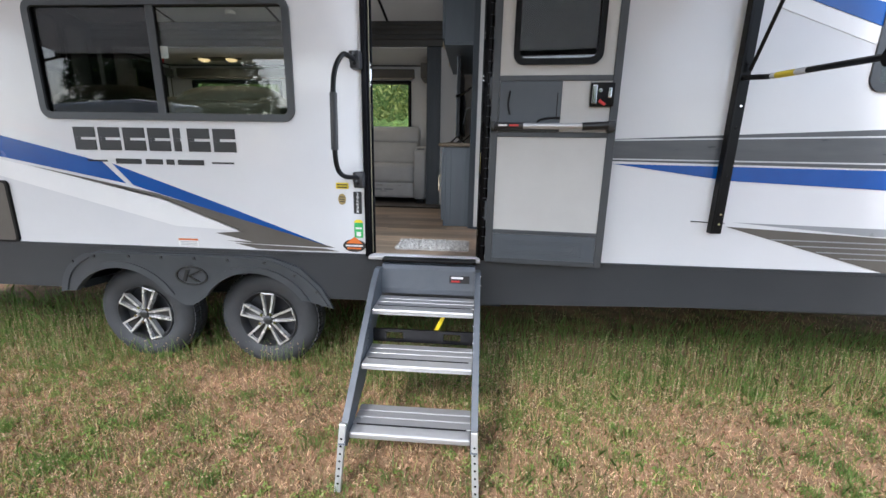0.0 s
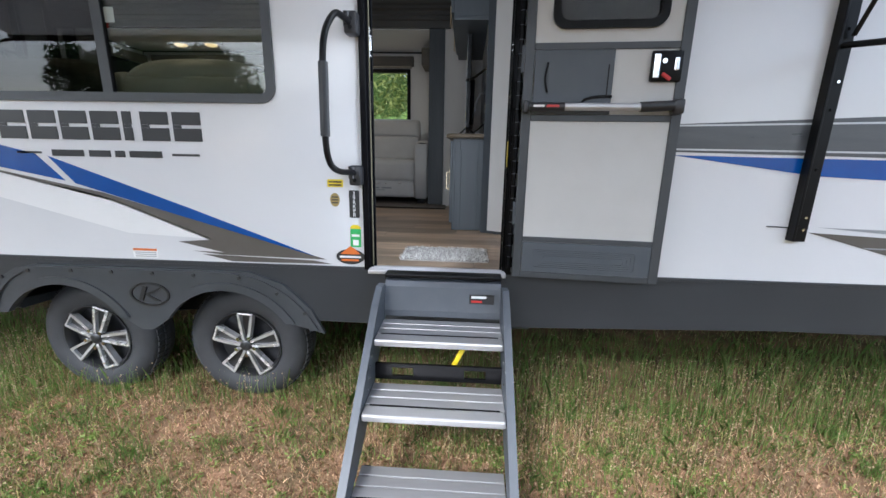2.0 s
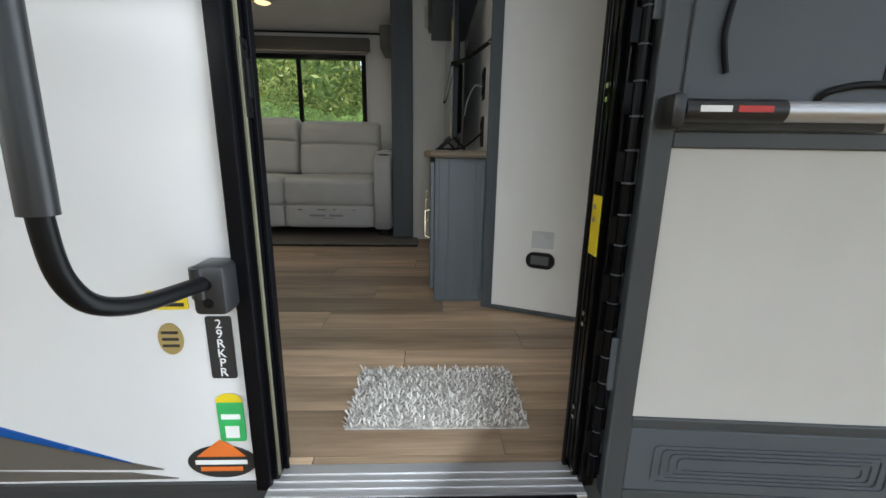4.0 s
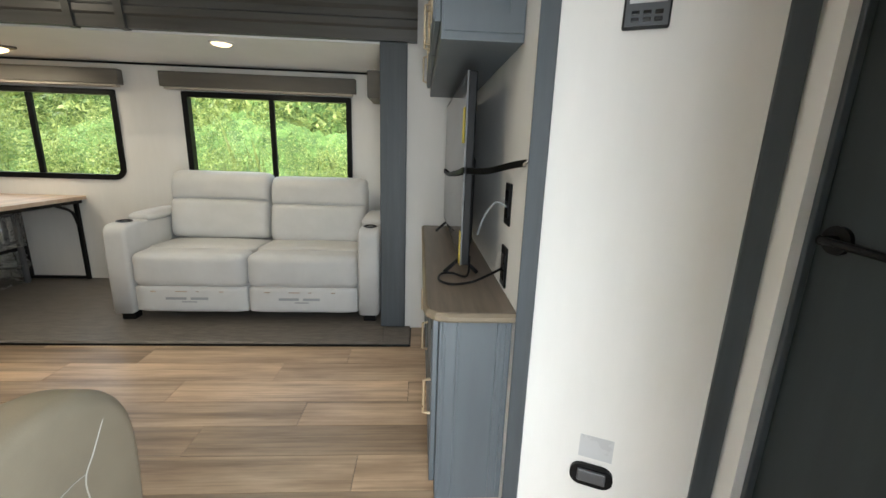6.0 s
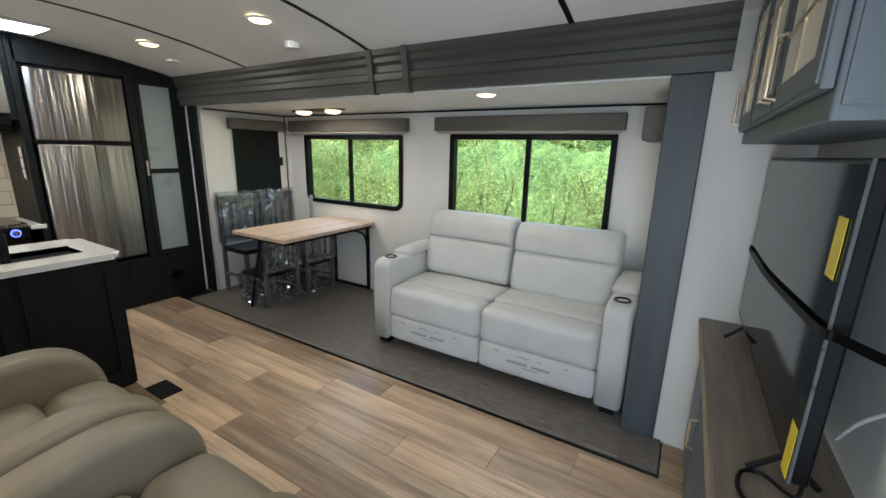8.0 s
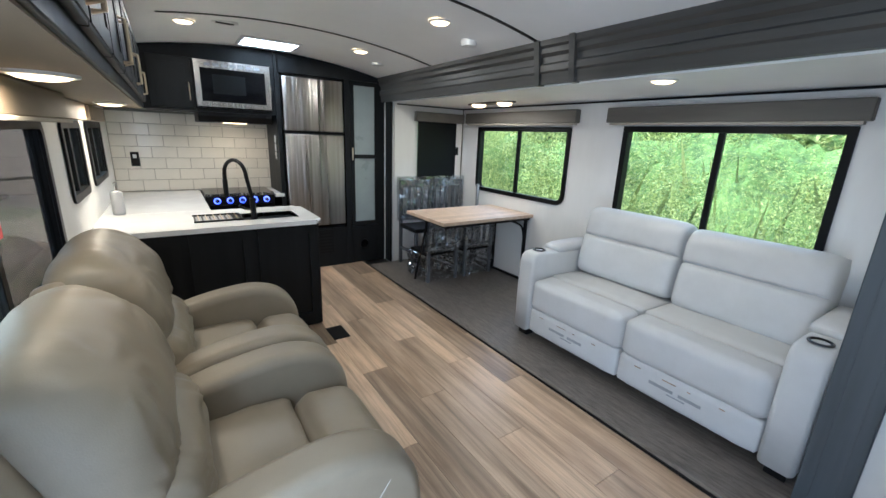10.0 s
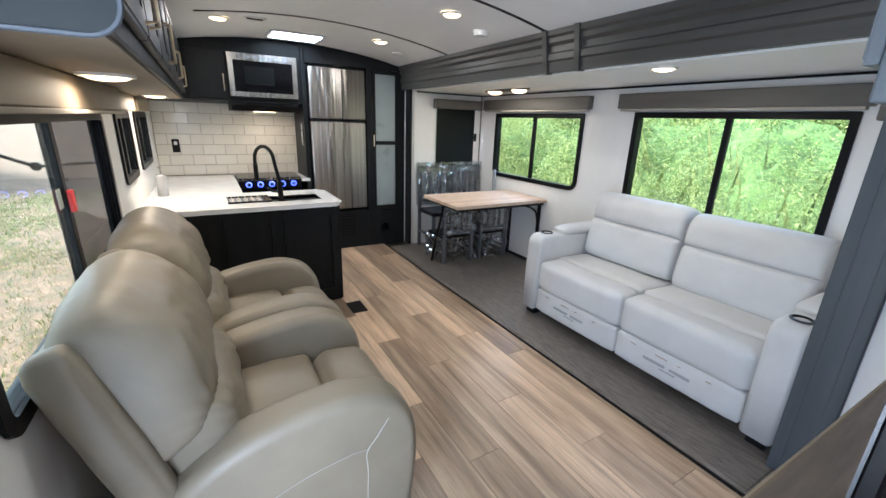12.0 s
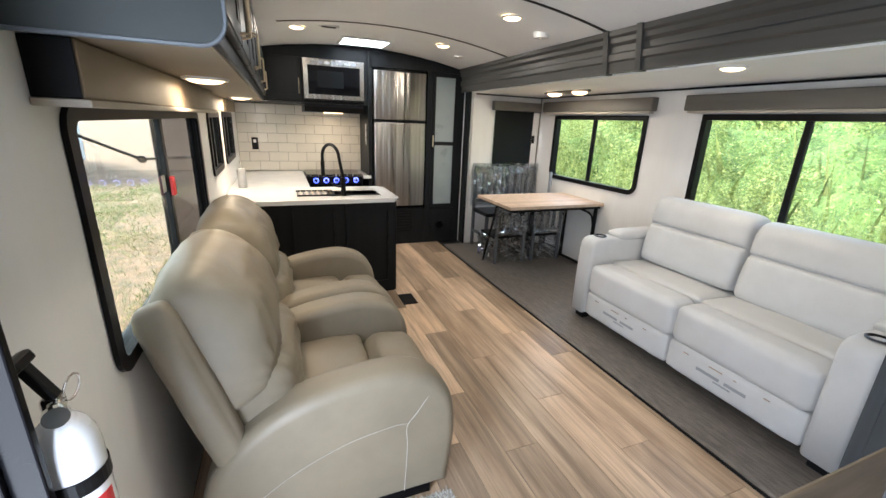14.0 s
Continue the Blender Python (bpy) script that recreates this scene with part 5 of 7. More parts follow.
for k, (xa, xb) in enumerate(((-1.565, -0.787), (-0.783, -0.005))):
    cx, w = (xa + xb) / 2, xb - xa
    part("seat_front", soft(B(), cx, 2.83, 1.365, w, 0.22, 0.25, 0.055, 16, (0, 0.012, 0.006), wr=0.004, seed=k), SOFA, sofa, smooth=2)
    part("seat_cushion", soft(B(), cx, 3.14, 1.405, w, 0.42, 0.17, 0.03, 14, (0, 0, 0.012), rx=-2, wr=0.004, seed=k + 3), SOFA, sofa, smooth=2)
    foot = part("footrest_panel", soft(B(), cx, 2.775, 1.155, w - 0.004, 0.09, 0.20, 0.028, 10, (0, 0.008, 0), wr=0.003, seed=k + 5), SOFA, sofa, smooth=2)
    for a, b, z, h in ((-0.17, -0.03, 1.165, 0.009), (0.0, 0.12, 1.165, 0.009), (-0.06, 0.04, 1.140, 0.004)):
        part("print_bar", box(B(), cx + a, cx + b, 2.7195, 2.7225, z - h, z + h), M_MGREY, foot, "grey printed bar")
    # small chrome bars put in as glints of the plastic film
    for a, b in ((-0.27, -0.23), (-0.10, -0.02), (0.04, 0.06), (0.20, 0.23)):
        part("film_glint", box(B(), cx + a, cx + b, 2.7190, 2.7215, 1.214, 1.220), CHROME, foot, "chrome bar standing in for a film glint")
    dz = 0.022 if k == 0 else -0.004
    back = [(3.37, 1.47), (3.25, 1.472), (3.205, 1.51), (3.207, 1.60), (3.228, 1.70), (3.247, 1.765), (3.279, 1.786), (3.258, 1.806), (3.262, 1.87), (3.281, 1.945), (3.33, 1.99), (3.41, 2.0), (3.475, 1.965)]
    part("back_cushion", pillow(cx, (w - 0.012) / 2, [(y, z + dz) for y, z in back], ((3.37, 1.50 + dz), (3.46, 1.94 + dz)), 9.0, 30, 5, 0.006, k * 3.0), SOFA, sofa, smooth=2)
    part("piping", tube(B(), [(xa + 0.03, 2.938, 1.476), (cx, 2.934, 1.478), (xb - 0.03, 2.938, 1.476)], 0.004, 6), SOFA, sofa)
    part("back_shell", soft(B(), cx, 3.50, 1.62, w - 0.03, 0.12, 0.70, 0.04, 8, rx=-10), SOFA, sofa, smooth=2)


# ---- recliners ----
def recliner(cx, label):
    r = thing("recliner", (cx, 0.62, F), label, "recliner", "recliners")
    w = 0.845
    prof = smooth_path([(1.055, F + 0.055, 0), (1.078, F + 0.28, 0), (1.07, F + 0.44, 0), (1.03, F + 0.54, 0), (0.95, F + 0.61, 0), (0.82, F + 0.643, 0), (0.66, F + 0.632, 0), (0.50, F + 0.60, 0), (0.37, F + 0.55, 0), (0.26, F + 0.47, 0), (0.18, F + 0.37, 0), (0.14, F + 0.27, 0)], 4)
    poly = [(p.x, p.y) for p in prof] + [(0.15, F + 0.055)]
    for s in (-1, 1):
        xc = cx + s * (w / 2 - 0.085)
        bm = prism(B(), poly, "x", xc - 0.085, xc + 0.085)
        bmesh.ops.recalc_face_normals(bm, faces=bm.faces)
        caps = [f for f in bm.faces if len(f.verts) > 6]
        edges = list({e for f in caps for e in f.edges})
        bmesh.ops.bevel(bm, geom=edges, offset=0.045, segments=6, affect="EDGES", profile=0.5, clamp_overlap=True)
        arm = part("armrest", bm, RECLINER, r, smooth=2)
        xo = xc + s * 0.0865
        seam = [(xo, 0.855, F + 0.08), (xo, 0.865, F + 0.30), (xo, 0.862, F + 0.40), (xo, 0.90, F + 0.455), (xo - s * 0.004, 0.955, F + 0.53), (xo - s * 0.02, 0.98, F + 0.57)]
        part("seam", tube(B(), smooth_path(seam, 5), 0.0018, 6), STITCH, arm, "pale stitched seam")
        seam2 = [(xo, 0.865, F + 0.415), (xo, 0.80, F + 0.418), (xo, 0.62, F + 0.385), (xo, 0.42, F + 0.30), (xo, 0.25, F + 0.18)]
        part("seam", tube(B(), smooth_path(seam2, 5), 0.0012, 6), STITCH, arm, "pale stitched seam")
        top = [(xc + s * 0.058, p.x, p.y - 0.010) for p in prof[14:-4]]
        part("seam", tube(B(), top, 0.0016, 6), STITCH, arm, "pale stitched seam")
        # side of the tilted back between arm and pillow
        bm = soft(B(), cx + s * (w / 2 - 0.060), 0.176, F + 0.675, 0.09, 0.115, 0.66, 0.034, 14, (0.010, 0.008, 0.010), rx=16, wr=0.004, seed=cx + s)
        part("back_wing", bm, RECLINER, r, smooth=2)
    sw = w - 0.345
    part("base", box(B(), cx - sw / 2, cx + sw / 2, 0.25, 0.95, F + 0.06, F + 0.30), RECLINER, r)
    part("seat_cushion", soft(B(), cx, 0.595, F + 0.385, sw + 0.005, 0.42, 0.19, 0.05, 14, (0, 0, 0.018), rx=1.5, wr=0.006, seed=cx), RECLINER, r, smooth=2)
    part("seat_front", soft(B(), cx, 0.935, F + 0.375, sw + 0.006, 0.265, 0.205, 0.085, 16, (0, 0.014, 0.014), rx=-3, wr=0.006, seed=cx + 2), RECLINER, r, smooth=2)
    part("footrest", soft(B(), cx, 1.02, F + 0.17, sw + 0.006, 0.09, 0.25, 0.03, 10, (0, 0.012, 0), wr=0.003, seed=cx + 4), RECLINER, r, smooth=2)
    part("glide", box(B(), cx - w / 2 + 0.03, cx + w / 2 - 0.03, 0.20, 0.98, F + 0.001, F + 0.056), BLACK, r, "black base rail")
    # tilted back: shell, tall head pillow that rolls over the top, lumbar roll below it
    part("back_shell", soft(B(), cx, 0.162, F + 0.67, w - 0.10, 0.08, 0.64, 0.035, 14, (0.0, 0.01, 0.006), rx=16, wr=0.003, seed=cx + 6), RECLINER, r, smooth=2)
    head = [(0.30, F + 0.57), (0.385, F + 0.62), (0.422, F + 0.70), (0.420, F + 0.81), (0.385, F + 0.93), (0.310, F + 1.03), (0.205, F + 1.085), (0.115, F + 1.07), (0.065, F + 1.015), (0.07, F + 0.945)]
    part("back_cushion", pillow(cx, 0.362, head, ((0.25, F + 0.60), (0.105, F + 0.965)), 5.0, 48, 8, 0.009, cx + 7, 0.03, ((-0.28, F + 0.66, 0.006), (0.28, F + 0.66, 0.006), (-0.25, F + 1.0, 0.004), (0.25, F + 1.0, 0.004))), RECLINER, r, smooth=2)
    lum = [(0.36, F + 0.42), (0.455, F + 0.445), (0.498, F + 0.52), (0.492, F + 0.60), (0.455, F + 0.675), (0.36, F + 0.715)]
    part("lumbar_cushion", pillow(cx, 0.335, lum, ((0.28, F + 0.44), (0.25, F + 0.68)), 4.6, 30, 6, 0.007, cx + 8, 0.0, ((-0.25, F + 0.56, 0.008), (0.25, F + 0.56, 0.008))), RECLINER, r, smooth=2)
    return r


recliner(-0.85, "taupe leather recliner with curved padded arms, beside the entry")
recliner(-1.715, "taupe leather recliner with curved padded arms, beside the kitchen peninsula")

# ---- television cabinet, television, overhead cabinet ----
tc = thing("tv_cabinet", (0.61, 1.9, F), "blue-grey low cabinet with walnut laminate top under the television", "cabinet")
part("body", box(B(), 0.505, 0.7505, 1.175, YB - 0.002, F + 0.002, 1.70, 0.003), CABGREY, tc)
bm = B()
for a, b in ((0.515, 0.575), (0.70, 0.742)):
    box(bm, a, a + 0.012, 1.168, 1.176, F + 0.01, 1.69, 0.002)
    box(bm, b - 0.012, b, 1.168, 1.176, F + 0.01, 1.69, 0.002)
part("end_panel", bm, CABGREY, tc)
top = [(0.752, 1.135), (0.53, 1.135), (0.495, 1.145), (0.472, 1.17), (0.465, 1.21), (0.465, YB - 0.003), (0.752, YB - 0.003)]
part("top", prism(B(), top, "z", 1.701, 1.735), TOPWOOD, tc, "walnut-grey laminate top with pale edge")
part("top_edge", tube(B(), [(x, y, 1.718) for x, y in top[:6]], 0.0165, 8), PEWTER, tc, "worn pale edge band")
for k in range(3):
    y0 = 1.20 + k * 0.495
    d = part("door", box(B(), 0.484, 0.504, y0, y0 + 0.485, F + 0.06, 1.68, 0.003), CABGREY, tc)
    part("door_panel", box(B(), 0.481, 0.4845, y0 + 0.06, y0 + 0.425, F + 0.12, 1.62, 0.001), CABGREY, d)
    bm = tube(B(), [(0.482, y0 + 0.03, 1.30), (0.458, y0 + 0.03, 1.305), (0.458, y0 + 0.03, 1.435), (0.482, y0 + 0.03, 1.44)], 0.006)
    part("handle", bm, BRASS, d, "brushed gold bar pull")
tv = thing("television", (0.62, 1.95, 1.735), "flat black television, plastic film and yellow tags, strapped to the wall", "television")
TY0, TY1, TZ0, TZ1 = 1.46, 2.65, 1.80, 2.52
part("panel", box(B(), 0.598, 0.632, TY0, TY1, TZ0, TZ1, 0.006), BLACK, tv)
part("screen", box(B(), 0.5955, 0.598, TY0 + 0.012, TY1 - 0.012, TZ0 + 0.02, TZ1 - 0.012), BGLASS, tv, "glossy black screen")
part("edge_trim", box(B(), 0.594, 0.600, TY0 - 0.003, TY0 + 0.004, TZ0, TZ1), M_DGREY, tv, "grey edge film")
part("rear_bulge", box(B(), 0.632, 0.665, 1.65, 2.40, TZ0 + 0.03, TZ0 + 0.42, 0.02), BLACK, tv)
for y in (1.56, 2.46):
    part("stand_foot", tube(B(), [(0.54, y, 1.742), (0.61, y, 1.81), (0.68, y, 1.742)], 0.009), BLACK, tv)
part("tag", box(B(), 0.5925, 0.5938, 1.50, 1.56, 2.27, 2.40), M_YEL, tv, "yellow tag")
part("tag", box(B(), 0.5925, 0.5938, TY0 + 0.01, 1.52, 1.80, 1.93), M_YEL, tv, "yellow tag")
strap = smooth_path([(0.600, 2.66, 2.115), (0.588, 2.64, 2.115), (0.586, 2.2, 2.115), (0.586, 1.6, 2.155), (0.588, 1.455, 2.17), (0.61, 1.43, 2.17), (0.66, 1.33, 2.175), (0.72, 1.22, 2.20), (0.748, 1.15, 2.21)], 6)
bm = B()
vs = [(bm.verts.new(p + Vector((0, 0, 0.011))), bm.verts.new(p - Vector((0, 0, 0.011)))) for p in strap]
for a, b in zip(vs, vs[1:]):
    bm.faces.new((a[0], b[0], b[1], a[1]))
bmesh.ops.solidify(bm, geom=bm.faces[:], thickness=0.003)
st = single("tv_strap", bm, BLACK, "black webbing strap holding the television", "strap")
part("hook", tube(B(), smooth_path([(0.749, 1.15, 2.205), (0.735, 1.13, 2.205), (0.745, 1.118, 2.215), (0.752, 1.12, 2.22)]), 0.004), CHROME, st, "chrome hook")
for z in (2.06, 1.83):
    o = single("wall_socket", box(B(), 0.744, 0.7515, 1.315, 1.40, z - 0.075, z + 0.075, 0.003), BLACK, "black double socket plate", "socket")
    for dz in (-0.03, 0.03):
        part("receptacle", box(B(), 0.741, 0.744, 1.335, 1.38, z + dz - 0.02, z + dz + 0.02, 0.001), BGLASS, o)
single("power_cable", tube(B(), smooth_path([(0.742, 1.36, 1.82), (0.70, 1.40, 1.78), (0.64, 1.42, 1.745), (0.56, 1.40, 1.742), (0.515, 1.45, 1.742), (0.525, 1.53, 1.742), (0.57, 1.55, 1.742), (0.63, 1.5, 1.745), (0.65, 1.6, 1.80)]), 0.005), BLACK, "black coiled power cable on the cabinet", "cable", True)
single("antenna_cable", tube(B(), smooth_path([(0.742, 1.36, 2.05), (0.71, 1.40, 2.06), (0.68, 1.45, 2.0), (0.665, 1.5, 1.92)]), 0.004), M_MGREY, "thin grey antenna cable behind the television", "cable", True)


def overhead(name, x0, x1, y0, y1, z0, z1, front, ndoors, label, end):
    """A wall cabinet; front: the axis its doors face (+y or -x)."""
    c = thing(name, ((x0 + x1) / 2, (y0 + y1) / 2, z0), label, "cabinet")
    part("body", box(B(), x0, x1, y0, y1, z0, z1, 0.004), end, c)
    for k in range(ndoors):
        if front == "-x":
            s = (y1 - y0) / ndoors
            a, b = y0 + k * s + 0.004, y0 + (k + 1) * s - 0.004
            d = part("door", box(B(), x0 - 0.020, x0 - 0.001, a, b, z0 + 0.05, z1 - 0.03, 0.003), end, c)
            part("door_panel", ring(B(), [(a + 0.01, z0 + 0.06), (b - 0.01, z0 + 0.06), (b - 0.01, z1 - 0.04), (a + 0.01, z1 - 0.04)], [(a + 0.06, z0 + 0.11), (b - 0.06, z0 + 0.11), (b - 0.06, z1 - 0.09), (a + 0.06, z1 - 0.09)], "x", x0 - 0.024, x0 - 0.0195), end, d)
            ya, yb, za, zb = a + 0.058, b - 0.058, z0 + 0.108, z1 - 0.088
            part("glass_insert", box(B(), x0 - 0.0215, x0 - 0.0195, ya, yb, za, zb), FROST_PALE, d, "pale frosted glass insert")
            part("muntin", box(B(), x0 - 0.027, x0 - 0.0205, (ya + yb) / 2 - 0.005, (ya + yb) / 2 + 0.005, za, zb, 0.001), BRASS, d, "brushed gold glazing bar")
            for q in (0.3, 0.7):
                zq = za + (zb - za) * q
                part("muntin", box(B(), x0 - 0.0265, x0 - 0.0205, ya, yb, zq - 0.005, zq + 0.005, 0.001), BRASS, d, "brushed gold glazing bar")
            yh = b - 0.035 if k % 2 == 0 else a + 0.035
            part("handle", tube(B(), [(x0 - 0.022, yh, z0 + 0.08), (x0 - 0.046, yh, z0 + 0.085), (x0 - 0.046, yh, z0 + 0.225), (x0 - 0.022, yh, z0 + 0.23)], 0.006), BRASS, d, "brushed gold bar pull")
        else:
            s = (x1 - x0) / ndoors
            a, b = x0 + k * s + 0.004, x0 + (k + 1) * s - 0.004
            d = part("door", box(B(), a, b, y1 + 0.001, y1 + 0.02, z0 + 0.045, z1 - 0.03, 0.003), end, c)
            part("door_panel", ring(B(), [(a + 0.01, z0 + 0.055), (b - 0.01, z0 + 0.055), (b - 0.01, z1 - 0.04), (a + 0.01, z1 - 0.04)], [(a + 0.06, z0 + 0.105), (b - 0.06, z0 + 0.105), (b - 0.06, z1 - 0.09), (a + 0.06, z1 - 0.09)], "y", y1 + 0.0195, y1 + 0.024), end, d)
            xh = b - 0.035 if k % 2 == 0 else a + 0.035
            part("handle", tube(B(), [(xh, y1 + 0.022, z0 + 0.08), (xh, y1 + 0.046, z0 + 0.085), (xh, y1 + 0.046, z0 + 0.225), (xh, y1 + 0.022, z0 + 0.23)], 0.006), BRASS, d, "brushed gold bar pull")
    return c


oc = overhead("tv_overhead_cabinet", 0.487, 0.751, 1.30, YB - 0.005, 2.575, 3.14, "-x", 3, "blue-grey overhead cabinet with gold-barred frosted doors above the television", CABGREY)
part("end_panel", ring(B(), [(0.497, 2.60), (0.745, 2.60), (0.745, 3.12), (0.497, 3.12)], [(0.55, 2.66), (0.70, 2.66), (0.70, 3.06), (0.55, 3.06)], "y", 1.293, 1.3005), CABGREY, oc)

# thermostat and detector on the angled wall
th = thing("thermostat", (0.98, 1.0, 2.546), "dark framed wall control panel with a pale display", "control panel")
part("frame", box(B(), 0.197, 0.304, -0.016, -0.0005, 1.574, 1.679, 0.005, m=AM), BLACK, th)
part("face", box(B(), 0.202, 0.299, -0.0185, -0.0155, 1.580, 1.673, m=AM), FRAMEGREY, th)
part("display", box(B(), 0.209, 0.292, -0.0205, -0.018, 1.630, 1.666, m=AM), M_LGREY, th, "pale display")
for k in range(6):
    part("button", box(B(), 0.216 + 0.026 * (k % 3), 0.234 + 0.026 * (k % 3), -0.021, -0.018, 1.588 + 0.016 * (k // 3), 1.598 + 0.016 * (k // 3), 0.002, m=AM), BGLASS, th)
co = thing("gas_detector", (1.0, 0.99, 1.24), "small black oval gas detector low on the white wall", "detector")
bm = prism(B(), rrect(0.205, 0.335, 0.235, 0.31, 0.034), "y", -0.014, -0.0005)
bmesh.ops.transform(bm, matrix=AM, verts=bm.verts)
part("bezel", bm, BLACK, co)
part("face", box(B(), 0.228, 0.312, -0.024, -0.0138, 0.255, 0.297, 0.004, m=AM), M_DGREY, co)
part("sticker", box(B(), 0.225, 0.325, -0.0012, -0.0004, 0.33, 0.41, m=AM), M_LGREY, co, "pale instruction sticker")

# ---- overheads on the entry side ----
ov = overhead("overhead_cabinet", -3.78, -0.19, WT + 0.001, 0.372, 2.655, 3.13, "+y", 8, "dark overhead cabinet run with gold pulls above the recliners", CHARCOAL)
part("underside", box(B(), -3.77, -0.2, WT + 0.01, 0.36, 2.648, 2.6548), PEWTER, ov, "taupe laminate underside")
corner = [(0.345 + 0.05 * math.sin(radians(a)), 2.69 - 0.05 * math.cos(radians(a))) for a in range(0, 91, 10)]
bm = prism(B(), [(WT + 0.002, 3.12), (WT + 0.002, 2.64)] + corner + [(0.395, 3.12)], "x", -0.19, -0.165)
part("end_panel", bm, ENDGREY, ov, "blue-grey end panel with rounded corner")
part("end_edge", tube(B(), [(-0.166, y, z) for y, z in [(WT + 0.006, 2.64)] + corner + [(0.395, 3.10)]], 0.0045, 6), STEEL, ov)
for x in (-1.17, -3.0):
    puck(x, 0.22, 2.648, 0.075, 0.6 if x > -2 else 1.9, (1.0, 0.76, 0.50), label="round warm LED light under the overhead cabinet")
vl = single("window_valance", box(B(), -2.20, -0.265, WT + 0.001, WT + 0.085, 2.53, 2.646, 0.006), PEWTER, "taupe laminate valance above the large window", "valance")
part("end_cap", box(B(), -0.2645, -0.255, WT + 0.001, WT + 0.083, 2.532, 2.644, 0.002), BLACK, vl, "dark open end")
part("lower_lip", box(B(), -2.20, -0.245, WT + 0.001, WT + 0.10, 2.515, 2.531, 0.004), SHADEFAB, vl)
for a, b in ((-3.10, -2.40), (-4.12, -3.28)):
    single("window_valance", box(B(), a, b, WT + 0.001, WT + 0.05, 2.535, 2.64, 0.006), PEWTER, "short taupe valance above a counter window", "valance")

# fire extinguisher
fe = thing("fire_extinguisher", (0.0, 0.12, 1.55), "white fire extinguisher with a red label and black strap", "extinguisher")
ex, ey = 0.042, 0.083
part("cylinder", lathe(B(), [(0.0, 1.55), (0.052, 1.555), (0.050, 1.58), (0.050, 1.87), (0.046, 1.90), (0.036, 1.924), (0.024, 1.938), (0.018, 1.943), (0.018, 1.955), (0.0, 1.955)], 32, (ex, ey, 0), "z"), SILVERPAINT, fe, "white enamel cylinder", True)
bm = B()
for k in range(12):
    a0, a1 = radians(-35 + 10 * k), radians(-25 + 10 * k)
    bm.faces.new([bm.verts.new((ex + 0.0507 * math.cos(a), ey + 0.0507 * math.sin(a), z)) for a, z in ((a0, 1.60), (a1, 1.60), (a1, 1.78), (a0, 1.78))])
part("label_red", bm, M_RED, fe, "red label")
part("label_white", lathe(B(), [(0.0504, 1.62), (0.0504, 1.75)], 32, (ex, ey, 0), "z"), M_WHITE, fe)
part("strap", lathe(B(), [(0.0515, 1.80), (0.0525, 1.80), (0.0525, 1.832), (0.0515, 1.832)], 32, (ex, ey, 0), "z"), BLACK, fe, "black strap")
part("bracket", box(B(), ex - 0.025, ex + 0.025, WT + 0.0005, ey - 0.049, 1.57, 1.93, 0.004), BLACK, fe)
bm = box(B(), ex - 0.014, ex + 0.014, ey - 0.014, ey + 0.014, 1.955, 1.985, 0.004)
cyl(bm, (ex, ey, 1.97), (ex + 0.045, ey + 0.02, 1.975), 0.010, 12)
part("valve", bm, CHROME, fe, "steel valve")
part("gauge", cyl(B(), (ex + 0.045, ey + 0.02, 1.975), (ex + 0.055, ey + 0.025, 1.976), 0.018, 18), CHROME, fe)
bm = box(B(), -0.012, 0.012, -0.008, 0.008, -0.012, 0.07, 0.004, m=pose(ex, ey, 1.99, 25, 0, 0))
box(bm, -0.028, 0.028, -0.012, 0.012, 0.06, 0.082, 0.006, m=pose(ex, ey, 1.99, 25, 0, 0))
part("lever", bm, BLACK, fe, "black lever")
part("pin_ring", tube(B(), [(ex + 0.03 * math.cos(a) - 0.02, ey + 0.02, 1.985 + 0.02 * math.sin(a)) for a in [k * math.pi / 6 for k in range(12)]], 0.002, 6), CHROME, fe)
fe.location.z += 0.06

# ---- door mat and tufts ----
def shaggy(name, x0, x1, y0, y1, label):
    bm = box(B(), x0, x1, y0, y1, F + 0.001, F + 0.008, 0.002)
    ob = single(name, bm, RUG, label, "mat")
    rng = random.Random(x0)
    verts, faces = [], []
    for _ in range(int((x1 - x0) * (y1 - y0) * 16000)):
        x, y, a, h, l = rng.uniform(x0, x1), rng.uniform(y0, y1), rng.uniform(0, 6.28), rng.uniform(0.006, 0.013), rng.uniform(0.006, 0.016)
        c, s, w = math.cos(a), math.sin(a), 0.0022
        i = len(verts)
        z = F + 0.008
        verts += [(x - s * w, y + c * w, z), (x + s * w, y - c * w, z), (x + c * l + s * w, y + s * l - c * w, z + h), (x + c * l - s * w, y + s * l + c * w, z + h)]
        faces.append((i, i + 1, i + 2, i + 3))
    me = bpy.data.meshes.new("tufted_surface")
    me.from_pydata(verts, [], faces)
    me.materials.append(RUG_PILE)
    p = new("tufted_surface", me)
    p.parent = ob
    tagged(p, "", "", "", "stuff")
    return ob


RUG_PILE = leaf_mat("rug_pile", (0.36, 0.335, 0.31), (0.80, 0.78, 0.74), 0.1)
shaggy("door_mat", 0.245, 0.765, 0.175, 0.49, "rectangular shaggy grey mat inside the entry")
shaggy("rug_piece", -0.43, -0.30, 0.70, 1.07, "strip of shaggy grey mat beside the recliner")

